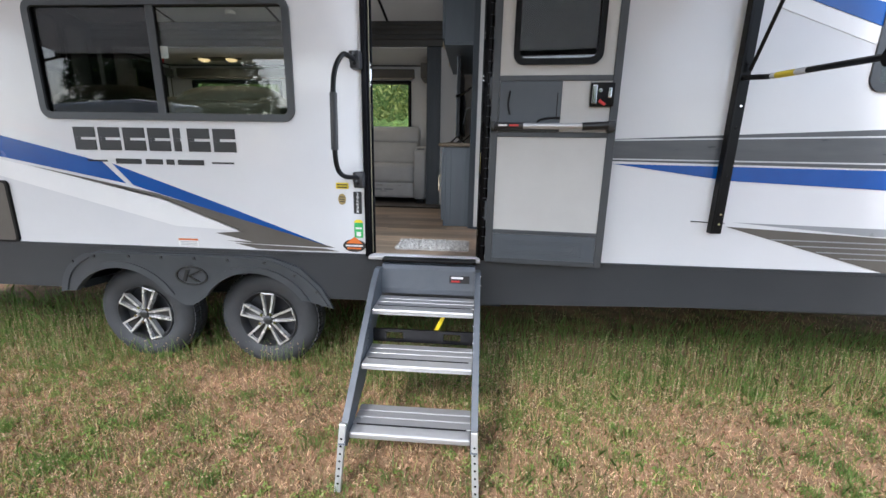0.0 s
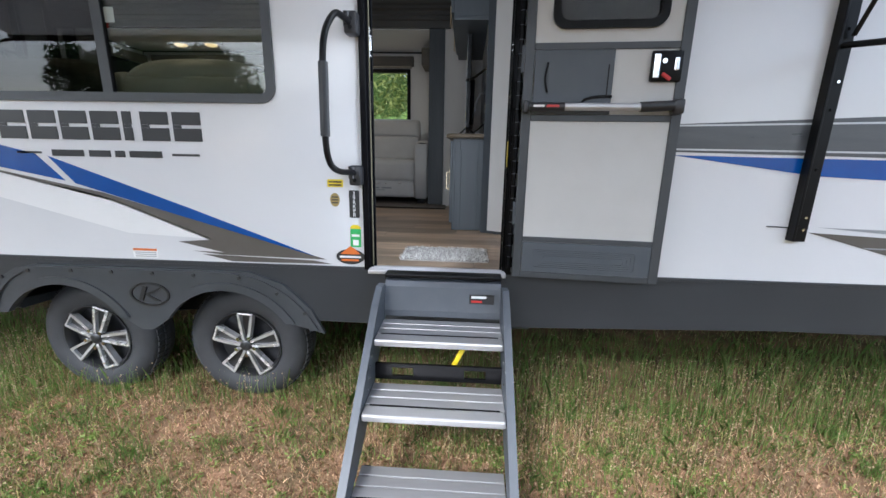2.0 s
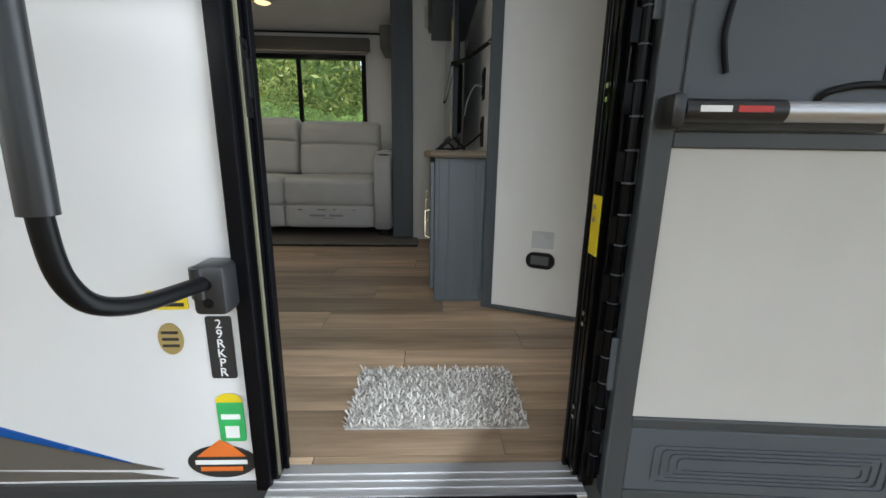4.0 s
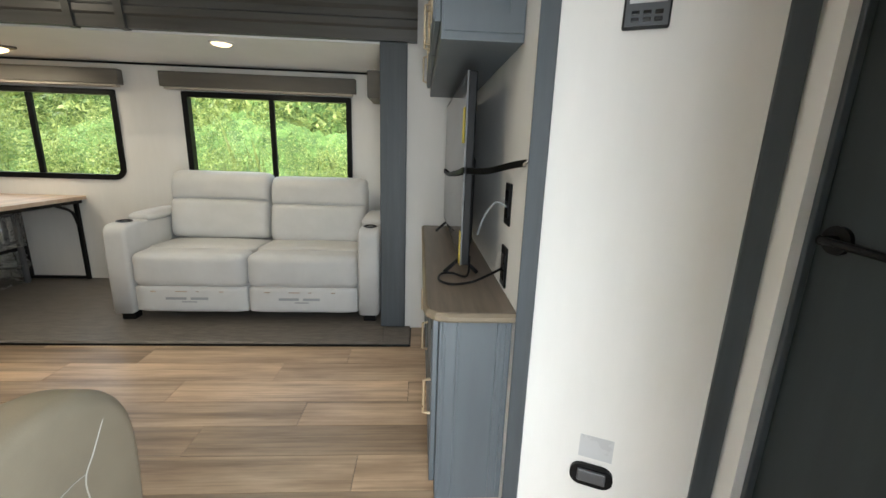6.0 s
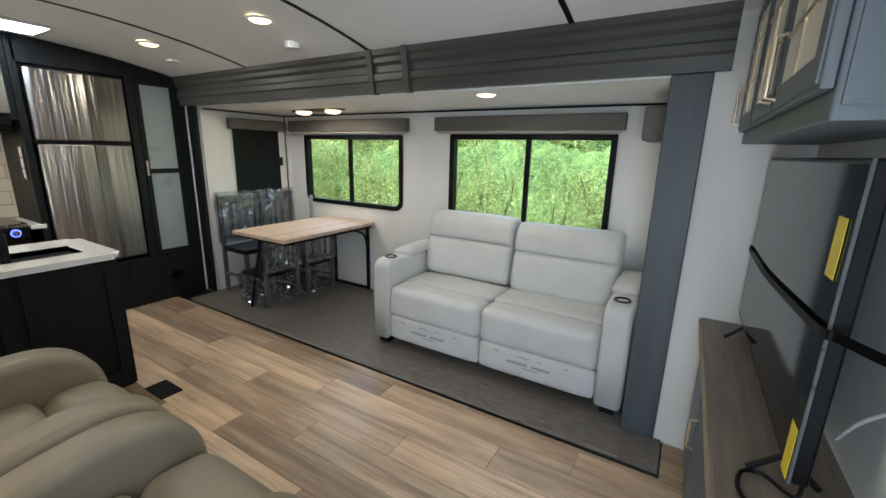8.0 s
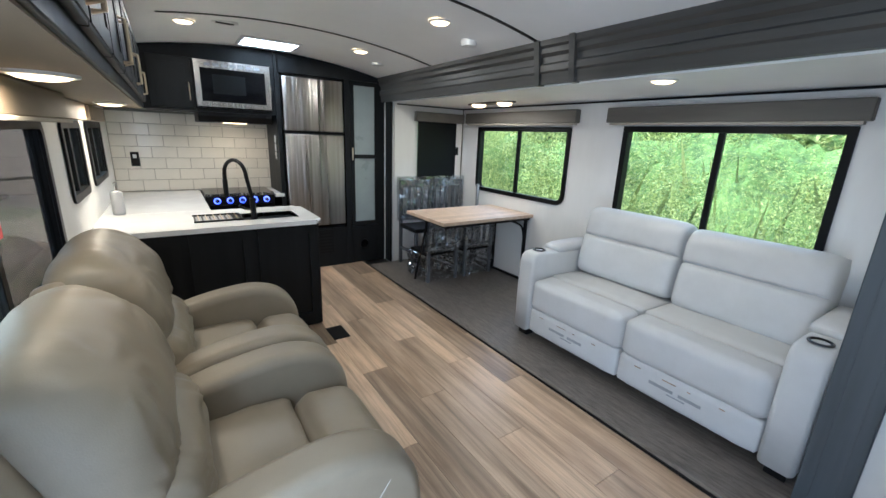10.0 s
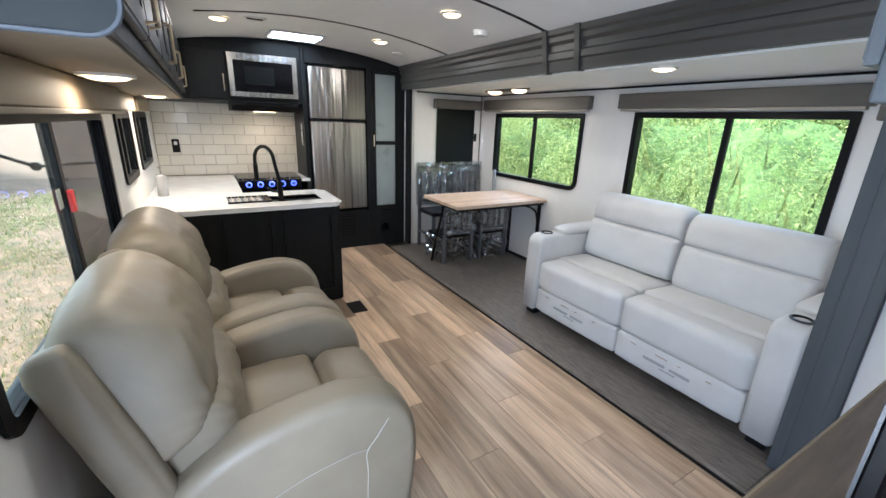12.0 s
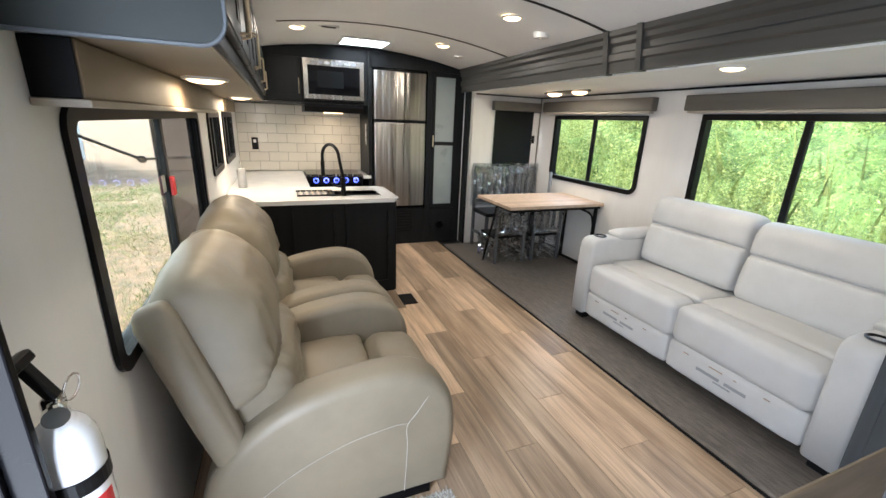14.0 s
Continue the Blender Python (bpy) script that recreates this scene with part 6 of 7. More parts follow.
# ---- kitchen ----
CT = 1.866
pen = thing("peninsula_cabinet", (-2.9, 0.75, F), "charcoal kitchen peninsula cabinet with framed end panels", "cabinet")
part("body", box(B(), -3.24, -2.645, WT + 0.002, 1.405, F + 0.002, CT - 0.036), CHARCOAL, pen)
bm = B()
for y0, y1 in ((WT + 0.01, 0.50), (0.54, 0.93), (0.97, 1.40)):
    bm = ring(B(), [(y0, F + 0.03), (y1, F + 0.03), (y1, CT - 0.045), (y0, CT - 0.045)], [(y0 + 0.06, F + 0.12), (y1 - 0.06, F + 0.12), (y1 - 0.06, CT - 0.11), (y0 + 0.06, CT - 0.11)], "x", -2.6445, -2.628)
    part("end_panel", bm, CHARCOAL, pen)
part("side_panel", box(B(), -3.235, -2.64, 1.405, 1.418, F + 0.01, CT - 0.04, 0.003), CHARCOAL, pen)
base = thing("base_cabinet", (-4.0, 0.35, F), "charcoal kitchen base cabinet along the window wall", "cabinet")
part("body", box(B(), -4.65, -3.245, WT + 0.002, 0.68, F + 0.002, CT - 0.036), CHARCOAL, base)
ctop = thing("countertop", (-3.4, 0.6, CT), "white quartz L-shaped countertop with sink cut-out", "countertop")
SK = (-3.06, -2.78, 0.86, 1.31)
bm = panel_with_holes(B(), -3.30, -2.60, WT + 0.002, 1.44, [SK], "z", CT - 0.035, CT)
bmesh.ops.bevel(bm, geom=[e for e in bm.edges if abs(e.verts[0].co.x - e.verts[1].co.x) < 1e-5 and abs(e.verts[0].co.y - e.verts[1].co.y) < 1e-5 and e.verts[0].co.y > 1.43], offset=0.05, segments=5, affect="EDGES")
part("peninsula_top", bm, QUARTZ, ctop)
part("wall_run_top", box(B(), -4.648, -3.302, WT + 0.002, 0.735, CT - 0.035, CT, 0.003), QUARTZ, ctop)
part("side_top", box(B(), -4.648, -4.10, 1.405, 1.50, CT - 0.035, CT, 0.003), QUARTZ, ctop)
snk = thing("kitchen_sink", (-2.92, 1.08, CT - 0.2), "undermount stainless steel kitchen sink", "sink")
bm = B()
x0, x1, y0, y1 = SK
for a in ((x0 - 0.012, x0, y0, y1, CT - 0.20, CT - 0.004), (x1, x1 + 0.012, y0, y1, CT - 0.20, CT - 0.004), (x0 - 0.012, x1 + 0.012, y0 - 0.012, y0, CT - 0.20, CT - 0.004), (x0 - 0.012, x1 + 0.012, y1, y1 + 0.012, CT - 0.20, CT - 0.004), (x0 - 0.012, x1 + 0.012, y0 - 0.012, y1 + 0.012, CT - 0.21, CT - 0.20)):
    box(bm, *a)
part("basin", bm, STAINLESS, snk)
rack = thing("roll_up_rack", (-2.92, 0.78, CT), "rolled-out black dish rack over the sink", "rack")
for k in range(13):
    part("bar", tube(B(), [(-3.05, 0.60 + 0.025 * k, CT + 0.006), (-2.80, 0.60 + 0.025 * k, CT + 0.006)], 0.005, 8), BRASS if k % 2 else BLACK, rack)
for x in (-3.05, -2.80):
    part("side_band", box(B(), x - 0.008, x + 0.008, 0.59, 0.91, CT + 0.0005, CT + 0.012, 0.003), BLACK, rack)
fa = thing("kitchen_faucet", (-2.80, 0.98, CT), "tall matt black gooseneck kitchen faucet", "faucet")
part("post", cyl(B(), (-2.80, 0.98, CT), (-2.80, 0.98, CT + 0.16), 0.021, 18), BLACK, fa, smooth=True)
arc = [(-2.80, 0.98, CT + 0.15)] + [(-2.90 + 0.10 * math.cos(a), 0.95 - 0.06 * (1 - math.cos(a)), CT + 0.32 + 0.11 * math.sin(a)) for a in [k * math.pi / 12 for k in range(13)]] + [(-3.0, 0.83, CT + 0.26)]
part("spout", tube(B(), arc, 0.014, 12), BLACK, fa, smooth=True)
part("spray_head", cyl(B(), (-3.0, 0.83, CT + 0.28), (-3.0, 0.83, CT + 0.15), 0.018, 16), BLACK, fa, smooth=True)
part("handle", tube(B(), [(-2.80, 0.98, CT + 0.075), (-2.79, 0.92, CT + 0.085), (-2.79, 0.885, CT + 0.11)], 0.009, 10), BLACK, fa)
so = thing("soap_bottle", (-3.33, 0.12, CT), "grey soap dispenser bottle on the counter", "bottle")
part("bottle", lathe(B(), [(0.0, 0.0), (0.038, 0.002), (0.040, 0.02), (0.040, 0.16), (0.030, 0.175), (0.014, 0.18), (0.0, 0.18)], 24, (-3.33, 0.14, CT), "z"), M_MGREY, so, smooth=True)
bm = cyl(B(), (-3.33, 0.14, CT + 0.18), (-3.33, 0.14, CT + 0.235), 0.009, 12)
box(bm, -3.375, -3.315, 0.13, 0.15, CT + 0.225, CT + 0.24, 0.004)
part("pump", bm, CHROME, so)
lsw = thing("light_switch", (-4.22, 1.468, 2.22), "three stacked pale rocker switches on the charcoal cabinet side", "switch")
part("plate", box(B(), -4.262, -4.178, 1.4665, 1.4715, 2.215, 2.475, 0.002), BLACK, lsw)
for k in range(3):
    part("rocker", box(B(), -4.248, -4.192, 1.462, 1.4662, 2.225 + 0.083 * k, 2.299 + 0.083 * k, 0.003), M_LGREY, lsw)
# backsplash tiles
bs = setting("backsplash", box(B(), XK + 0.001, XK + 0.042, WT + 0.002, 1.49, CT + 0.001, 2.665), GROUT, "grouted backsplash of cream subway tile")
tm = {}


def tile_mesh(w, h):
    if (w, h) not in tm:
        me = bpy.data.meshes.new("tile")
        b = box(B(), 0, 0.006, 0, w, 0, h, 0.0018, 1)
        b.to_mesh(me)
        b.free()
        me.materials.append(TILE)
        tm[w, h] = me
    return tm[w, h]


def lay_tiles():
    h, w = 0.107, 0.214
    for r in range(7):
        z = CT + 0.006 + r * (h + 0.004)
        y = WT + 0.006 - (0.109 if r % 2 else 0)
        while y < 1.485:
            a, b = max(y, WT + 0.006), min(y + w, 1.485)
            if b - a > 0.02:
                t = new("tile", tile_mesh(round(b - a, 3), h))
                t.location = (XK + 0.0425, a, z)
                t.parent = bs
            y += w + 0.004


so_k = single("wall_socket", box(B(), XK + 0.049, XK + 0.057, 0.18, 0.25, 2.12, 2.26, 0.003), BLACK, "black socket plate on the backsplash", "socket")
part("receptacle", box(B(), XK + 0.0568, XK + 0.060, 0.20, 0.23, 2.20, 2.235, 0.001), WHITEPLASTIC, so_k)
# range
rg = thing("cooking_range", (-4.38, 1.1, F), "black gas range with glass top and blue-lit knobs", "stove")
part("body", box(B(), -4.64, -4.11, 0.745, 1.398, F + 0.003, 1.86, 0.004), BLACK, rg)
part("glass_top", box(B(), -4.60, -4.10, 0.75, 1.39, 1.8605, 1.885, 0.004), BGLASS, rg, "black glass lid")
part("lid_edge", box(B(), -4.104, -4.096, 0.75, 1.39, 1.862, 1.884), STAINLESS, rg)
part("control_panel", box(B(), -4.110, -4.085, 0.75, 1.39, 1.775, 1.858, 0.004), BLACK, rg)
for k in range(5):
    y = 0.85 + 0.115 * k
    kb = part("knob", cyl(B(), (-4.085, y, 1.818), (-4.058, y, 1.818), 0.020, 18), STAINLESS, rg, "steel knob")
    part("led_ring", lathe(B(), [(0.022, -4.083), (0.031, -4.083), (0.031, -4.081), (0.022, -4.081), (0.022, -4.083)], 20, (0, y, 1.818), "x"), BLUELED, kb, "blue light ring")
part("oven_door", box(B(), -4.110, -4.088, 0.75, 1.39, 1.08, 1.77, 0.004), BGLASS, rg)
# tall kitchen unit
kz = lambda y: ceil_z(y) - 0.004
fc = thing("refrigerator_cabinet", (-4.4, 2.05, F), "charcoal tall cabinet surround of the refrigerator and pantry", "cabinet")
bm = B()
ys = [1.502, 1.7, 1.9, 2.1, 2.3, 2.5, YB - 0.003]
prism(bm, [(y, 3.09) for y in ys] + [(y, kz(y)) for y in ys[::-1]], "x", -4.65, -4.105)
part("head_panel", bm, CHARCOAL, fc)
for nm, *b6 in (("side_panel", -4.65, -4.105, 1.472, 1.516, F + 0.002, kz(1.472) - 0.004), ("divider", -4.65, -4.105, 2.196, 2.262, F + 0.002, 3.0895),
                ("side_panel", -4.65, -4.105, 2.60, YB - 0.003, F + 0.002, 3.0895), ("plinth", -4.65, -4.105, 1.517, 2.195, F + 0.002, 1.44),
                ("back_panel", -4.65, -4.14, 2.263, 2.599, F + 0.002, 3.0895), ("plinth", -4.139, -4.105, 2.263, 2.599, F + 0.002, 1.43)):
    part(nm, box(B(), *b6), CHARCOAL, fc)
g = part("floor_grille", box(B(), -4.106, -4.100, 1.62, 2.02, 1.14, 1.42), BLACK, fc, "black slatted furnace grille")
for k in range(7):
    part("slat", box(B(), -4.112, -4.099, 1.63, 2.01, 1.155 + 0.038 * k, 1.175 + 0.038 * k, 0.002), CHARCOAL, g)
part("round_outlet", ring(B(), [(2.42 + 0.062 * math.cos(a), 1.20 + 0.062 * math.sin(a)) for a in [k * math.pi / 14 for k in range(28)]], [(2.42 + 0.048 * math.cos(a), 1.20 + 0.048 * math.sin(a)) for a in [k * math.pi / 14 for k in range(28)]], "x", -4.105, -4.092), BLACK, fc, "round black air outlet")
part("outlet_core", cyl(B(), (-4.1049, 2.42, 1.20), (-4.098, 2.42, 1.20), 0.0475, 24), BGLASS, fc)
pd = part("pantry_door", ring(B(), [(2.266, 1.44), (2.597, 1.44), (2.597, 3.085), (2.266, 3.085)], [(2.306, 1.49), (2.56, 1.49), (2.56, 3.04), (2.306, 3.04)], "x", -4.125, -4.098), CHARCOAL, fc, "charcoal framed pantry door")
part("mid_rail", box(B(), -4.125, -4.098, 2.306, 2.56, 2.24, 2.285), CHARCOAL, pd)
for z0, z1 in ((1.49, 2.24), (2.285, 3.04)):
    part("frosted_pane", box(B(), -4.120, -4.110, 2.304, 2.562, z0 - 0.002, z1 + 0.002), FROST, pd, "frosted grey glass")
part("pull", box(B(), -4.096, -4.078, 2.272, 2.285, 2.22, 2.36, 0.003), BRASS, pd, "slim gold pull")
fr = thing("refrigerator", (-4.4, 1.85, 1.45), "two-door stainless steel refrigerator built into the charcoal unit", "refrigerator")
part("body", box(B(), -4.64, -4.15, 1.522, 2.19, 1.445, 3.085), BLACK, fr)
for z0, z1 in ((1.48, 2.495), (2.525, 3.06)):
    d = part("door", box(B(), -4.15, -4.088, 1.535, 2.178, z0, z1, 0.012, 3), FRIDGESTEEL, fr, "brushed stainless door with painted reflection streaks", True)
part("divider", box(B(), -4.15, -4.092, 1.53, 2.185, 2.497, 2.523), BLACK, fr)
part("hinge_cap", box(B(), -4.15, -4.082, 1.524, 1.60, 2.493, 2.527, 0.004), BLACK, fr)
# microwave, hood, upper cabinet
uc = thing("kitchen_upper_cabinet", (-4.3, 0.9, 2.665), "charcoal upper cabinet framing the microwave", "cabinet")
ys = [WT + 0.003, 0.3, 0.6, 0.9, 1.2, 1.47]
part("top_fascia", prism(B(), [(y, 3.125) for y in ys] + [(y, kz(y)) for y in ys[::-1]], "x", -4.65, -4.12), CHARCOAL, uc)
part("carcass", box(B(), -4.65, -4.12, WT + 0.003, 0.765, 2.667, 3.1245), CHARCOAL, uc)
part("side_panel", box(B(), -4.65, -4.12, 1.43, 1.47, 2.667, 3.1245), CHARCOAL, uc)
part("bottom_panel", box(B(), -4.65, -4.12, 0.766, 1.429, 2.667, 2.70), CHARCOAL, uc)
d = part("door", box(B(), -4.119, -4.10, 0.42, 0.755, 2.69, 3.12, 0.003), CHARCOAL, uc)
part("door_panel", box(B(), -4.1005, -4.096, 0.47, 0.705, 2.74, 3.07, 0.001), CHARCOAL, d)
part("handle", tube(B(), [(-4.10, 0.725, 2.76), (-4.075, 0.725, 2.765), (-4.075, 0.725, 2.905), (-4.10, 0.725, 2.91)], 0.006), BRASS, d, "brushed gold bar pull")
mw = thing("microwave", (-4.3, 1.1, 2.71), "built-in stainless and black glass microwave", "microwave")
part("case", box(B(), -4.60, -4.10, 0.78, 1.42, 2.7015, 3.122), BLACK, mw)
part("trim_frame", ring(B(), [(0.775, 2.712), (1.425, 2.712), (1.425, 3.118), (0.775, 3.118)], [(0.822, 2.758), (1.378, 2.758), (1.378, 3.052), (0.822, 3.052)], "x", -4.10, -4.078), STAINLESS, mw, "stainless trim frame")
part("door_glass", box(B(), -4.098, -4.084, 0.823, 1.377, 2.759, 3.051), BGLASS, mw, "black glass door")
part("door_window", box(B(), -4.0845, -4.082, 0.92, 1.20, 2.83, 3.0), BLIND, mw)
for k in range(7):
    part("vent_slot", box(B(), -4.0785, -4.0765, 0.86 + 0.07 * k, 0.915 + 0.07 * k, 3.07, 3.098), M_MGREY, mw)
hd = thing("range_hood", (-4.4, 1.08, 2.57), "slim black range hood with a lit strip", "range hood")
part("hood", prism(B(), [(-4.64, 2.6645), (-4.09, 2.6645), (-4.09, 2.63), (-4.12, 2.575), (-4.64, 2.575)], "y", 0.77, 1.42), BLACK, hd)
part("light_strip", box(B(), -4.30, -4.22, 0.99, 1.20, 2.568, 2.5748), LIT, hd, "lit strip")
hood_lamp = new("hood_lamp", bpy.data.lights.new("hood_lamp", "AREA"))
hood_lamp.data.shape, hood_lamp.data.size, hood_lamp.data.size_y, hood_lamp.data.energy, hood_lamp.data.color = "RECTANGLE", 0.08, 0.2, 0.3, (1.0, 0.76, 0.50)
hood_lamp.matrix_world = pose(-4.26, 1.095, 2.562)
single("floor_register", box(B(), -2.52, -2.30, 1.40, 1.53, F + 0.0005, F + 0.006, 0.002), BLACK, "black floor air register", "register")

# ---- dinette ----
tb = thing("dining_table", (-2.85, 3.1, F + 0.016), "butcher-block dining table on a black steel wall frame", "table")
for k in range(8):
    a = -3.24 + k * 0.0895
    part("board", box(B(), a, a + 0.089, 2.53, 3.69, 1.722, 1.755, 0.003), BUTCHER, tb, "pale wood strip")
part("apron", box(B(), -3.2, -2.56, 2.58, 3.68, 1.69, 1.7215), BLACK, tb)
for x in (-2.60, -3.10):
    bm = B()
    tube(bm, [(x, 3.66, F + 0.02), (x, 3.66, 1.70)], 0.02, 4)
    part("wall_leg", bm, BLACK, tb)
    part("brace", tube(B(), smooth_path([(x, 3.65, 1.48), (x, 3.60, 1.62), (x, 3.45, 1.69)]), 0.012, 6), BLACK, tb)
part("foot_rail", tube(B(), [(-2.60, 3.66, F + 0.035), (-3.10, 3.66, F + 0.035)], 0.016, 4), BLACK, tb)
part("leg", tube(B(), [(-3.18, 2.62, F + 0.02), (-3.1, 2.72, 1.70)], 0.018, 4), BLACK, tb)


def dining_chair(x, y, rz, fold, label):
    c = thing("dining_chair", (x, y, F + 0.016), label, "chair", "dining chairs", rz)
    L = lambda nm, bm, m, lab="": part(nm, bm, m, c, lab, local=True)
    for sx in (-0.2, 0.2):
        L("leg", box(B(), sx - 0.018, sx + 0.018, 0.17, 0.206, 0, 0.45, 0.004), CHAIRGREY)
        L("back_post", box(B(), sx - 0.018, sx + 0.018, -0.21, -0.174, 0, 1.02, 0.004), CHAIRGREY)
        L("side_rail", box(B(), sx - 0.01, sx + 0.01, -0.174, 0.17, 0.18, 0.21), CHAIRGREY)
    L("seat", box(B(), -0.225, 0.225, -0.172, 0.215, 0.45, 0.50, 0.015), BLACK, "dark padded seat")
    L("top_rail", box(B(), -0.18, 0.18, -0.205, -0.178, 0.93, 1.02, 0.006), CHAIRGREY)
    L("lower_rail", box(B(), -0.18, 0.18, -0.203, -0.180, 0.56, 0.60, 0.004), CHAIRGREY)
    for k in range(3):
        L("slat", box(B(), -0.11 + 0.09 * k, -0.07 + 0.09 * k, -0.20, -0.185, 0.60, 0.93), CHAIRGREY)
    bm = B()
    rng = random.Random(x * 7 + y)
    nx, nz = 22, 26

    def crease(i, j, q):
        p = Vector((i * 0.34 + q, j * 0.16, q * 3.1 + x))
        return 0.020 * noise.noise(p) + 0.016 * abs(noise.noise(p * 2.1 + Vector((j * 0.2, 0, 0))))

    grid = [[bm.verts.new((-0.235 + 0.47 * i / nx, -0.224 - crease(i, j, y), 0.52 + 0.54 * j / nz)) for i in range(nx + 1)] for j in range(nz + 1)]
    grid2 = [[bm.verts.new((-0.235 + 0.47 * i / nx, -0.165 + crease(i, j, y + 5), 0.52 + 0.54 * j / nz)) for i in range(nx + 1)] for j in range(nz + 1)]
    for g2 in (grid, grid2):
        for j in range(nz):
            for i in range(nx):
                bm.faces.new((g2[j][i], g2[j][i + 1], g2[j + 1][i + 1], g2[j + 1][i]))
    for j in range(nz):
        bm.faces.new((grid[j][0], grid[j + 1][0], grid2[j + 1][0], grid2[j][0]))
        bm.faces.new((grid[j][nx], grid[j + 1][nx], grid2[j + 1][nx], grid2[j][nx]))
    part("plastic_wrap", bm, PLASTIC_WRAP, c, "crinkled clear plastic wrap", local=True)
    if fold:
        bm = B()
        for s in range(4):
            p0, p1 = [(-0.24, 0.235), (0.24, 0.235), (0.24, -0.19), (-0.24, -0.19)][s], [(0.24, 0.235), (0.24, -0.19), (-0.24, -0.19), (-0.24, 0.235)][s]
            n = 20
            rows = [[bm.verts.new((p0[0] + (p1[0] - p0[0]) * i / n + 2.2 * crease(i + 31 * s, j, y + 2), p0[1] + (p1[1] - p0[1]) * i / n + 2.2 * crease(i + 31 * s, j, y + 9), 0.01 + 0.46 * j / 18)) for i in range(n + 1)] for j in range(19)]
            for j in range(18):
                for i in range(n):
                    bm.faces.new((rows[j][i], rows[j][i + 1], rows[j + 1][i + 1], rows[j + 1][i]))
        part("plastic_skirt", bm, PLASTIC_WRAP, c, "crinkled clear plastic wrap", local=True)
    return c


dining_chair(-3.64, 2.98, -90, False, "grey wooden dining chair wrapped in clear plastic, against the end wall")
dining_chair(-3.64, 3.45, -90, False, "grey wooden dining chair wrapped in clear plastic, in the slide-out corner")
dining_chair(-3.20, 2.87, 90, True, "grey dining chair in crinkled plastic under the table edge")
dining_chair(-3.20, 3.36, 90, True, "grey dining chair in crinkled plastic under the table by the wall")
bpy.data.objects["dining_chair.002"].scale = bpy.data.objects["dining_chair.003"].scale = (0.9, 0.9, 0.64)
single("table_post", tube(B(), [(-3.42, 3.62, 1.76 - 0.76), (-3.42, 3.62, 1.98)], 0.02, 4), M_MGREY, "grey wooden upright at the window", "post")

# ---- outdoors ----
def scatter(name, parts, m, label, parent=None):
    """One mesh out of many small leaf or blade faces."""
    verts = np.concatenate([p[0] for p in parts])
    faces, base = [], 0
    for v, k in parts:
        n = len(v) // k
        faces.append((np.arange(n * k).reshape(n, k) + base))
        base += len(v)
    me = bpy.data.meshes.new(name)
    me.vertices.add(len(verts))
    me.vertices.foreach_set("co", verts.astype(np.float32).ravel())
    loops = np.concatenate([f.ravel() for f in faces])
    counts = np.concatenate([np.full(len(f), f.shape[1]) for f in faces])
    me.loops.add(len(loops))
    me.loops.foreach_set("vertex_index", loops.astype(np.int32))
    me.polygons.add(len(counts))
    me.polygons.foreach_set("loop_start", np.concatenate([[0], np.cumsum(counts)[:-1]]).astype(np.int32))
    me.update(calc_edges=True)
    me.materials.append(m)
    return new(name, me)


def blades(x, y, z, h, w, lean, rng):
    n = len(x)
    a, b = rng.uniform(0, 2 * np.pi, n), rng.uniform(0, 2 * np.pi, n)
    l = lean * h * rng.uniform(0.2, 1.0, n)
    tip = np.stack([x + np.cos(b) * l, y + np.sin(b) * l, z + h], 1)
    mid = np.stack([x + np.cos(b) * l * 0.35, y + np.sin(b) * l * 0.35, z + h * 0.6], 1)
    s = np.stack([np.cos(a) * w, np.sin(a) * w, np.zeros(n)], 1)
    base = np.stack([x, y, z - 0.005 * np.ones(n)], 1)
    q = np.stack([base - s, base + s, mid + s * 0.7, tip, mid - s * 0.7], 1)
    return q.reshape(-1, 3), 5


rng = np.random.default_rng(3)


def leaves(centres, radii, per, size, flat=1.0):
    out = []
    for c, r in zip(centres, radii):
        n = per
        d = rng.normal(0, 1, (n, 3))
        d /= np.linalg.norm(d, axis=1)[:, None]
        p = np.array(c) + d * (r * rng.uniform(0.35, 1.0, n) ** 0.6)[:, None] * np.array([1, 1, flat])
        u = rng.normal(0, 1, (n, 3))
        u /= np.linalg.norm(u, axis=1)[:, None]
        v = np.cross(u, rng.normal(0, 1, (n, 3)))
        v /= np.linalg.norm(v, axis=1)[:, None]
        s = (size * rng.uniform(0.6, 1.4, n))[:, None]
        q = np.stack([p - u * s, p + v * s * 0.35, p + u * s, p - v * s * 0.35], 1)
        out.append(q.reshape(-1, 3))
    return np.concatenate(out), 4


def patchy(n, x0, x1, y0, y1, bias=0.0):
    x, y = rng.uniform(x0, x1, n * 2), rng.uniform(y0, y1, n * 2)
    d = np.sin(x * 2.1 + 1.3 * np.sin(y * 1.7)) + np.sin(y * 2.9 + 1.1 * np.sin(x * 1.3)) + 0.7 * np.sin(x * 5.3 + y * 4.1)
    keep = d + bias > rng.uniform(-2.4, 2.2, n * 2)
    x, y = x[keep][:n], y[keep][:n]
    return x + rng.normal(0, 0.3, len(x)), y + np.where(y < -1.5, rng.normal(0, 0.3, len(y)), 0.0)


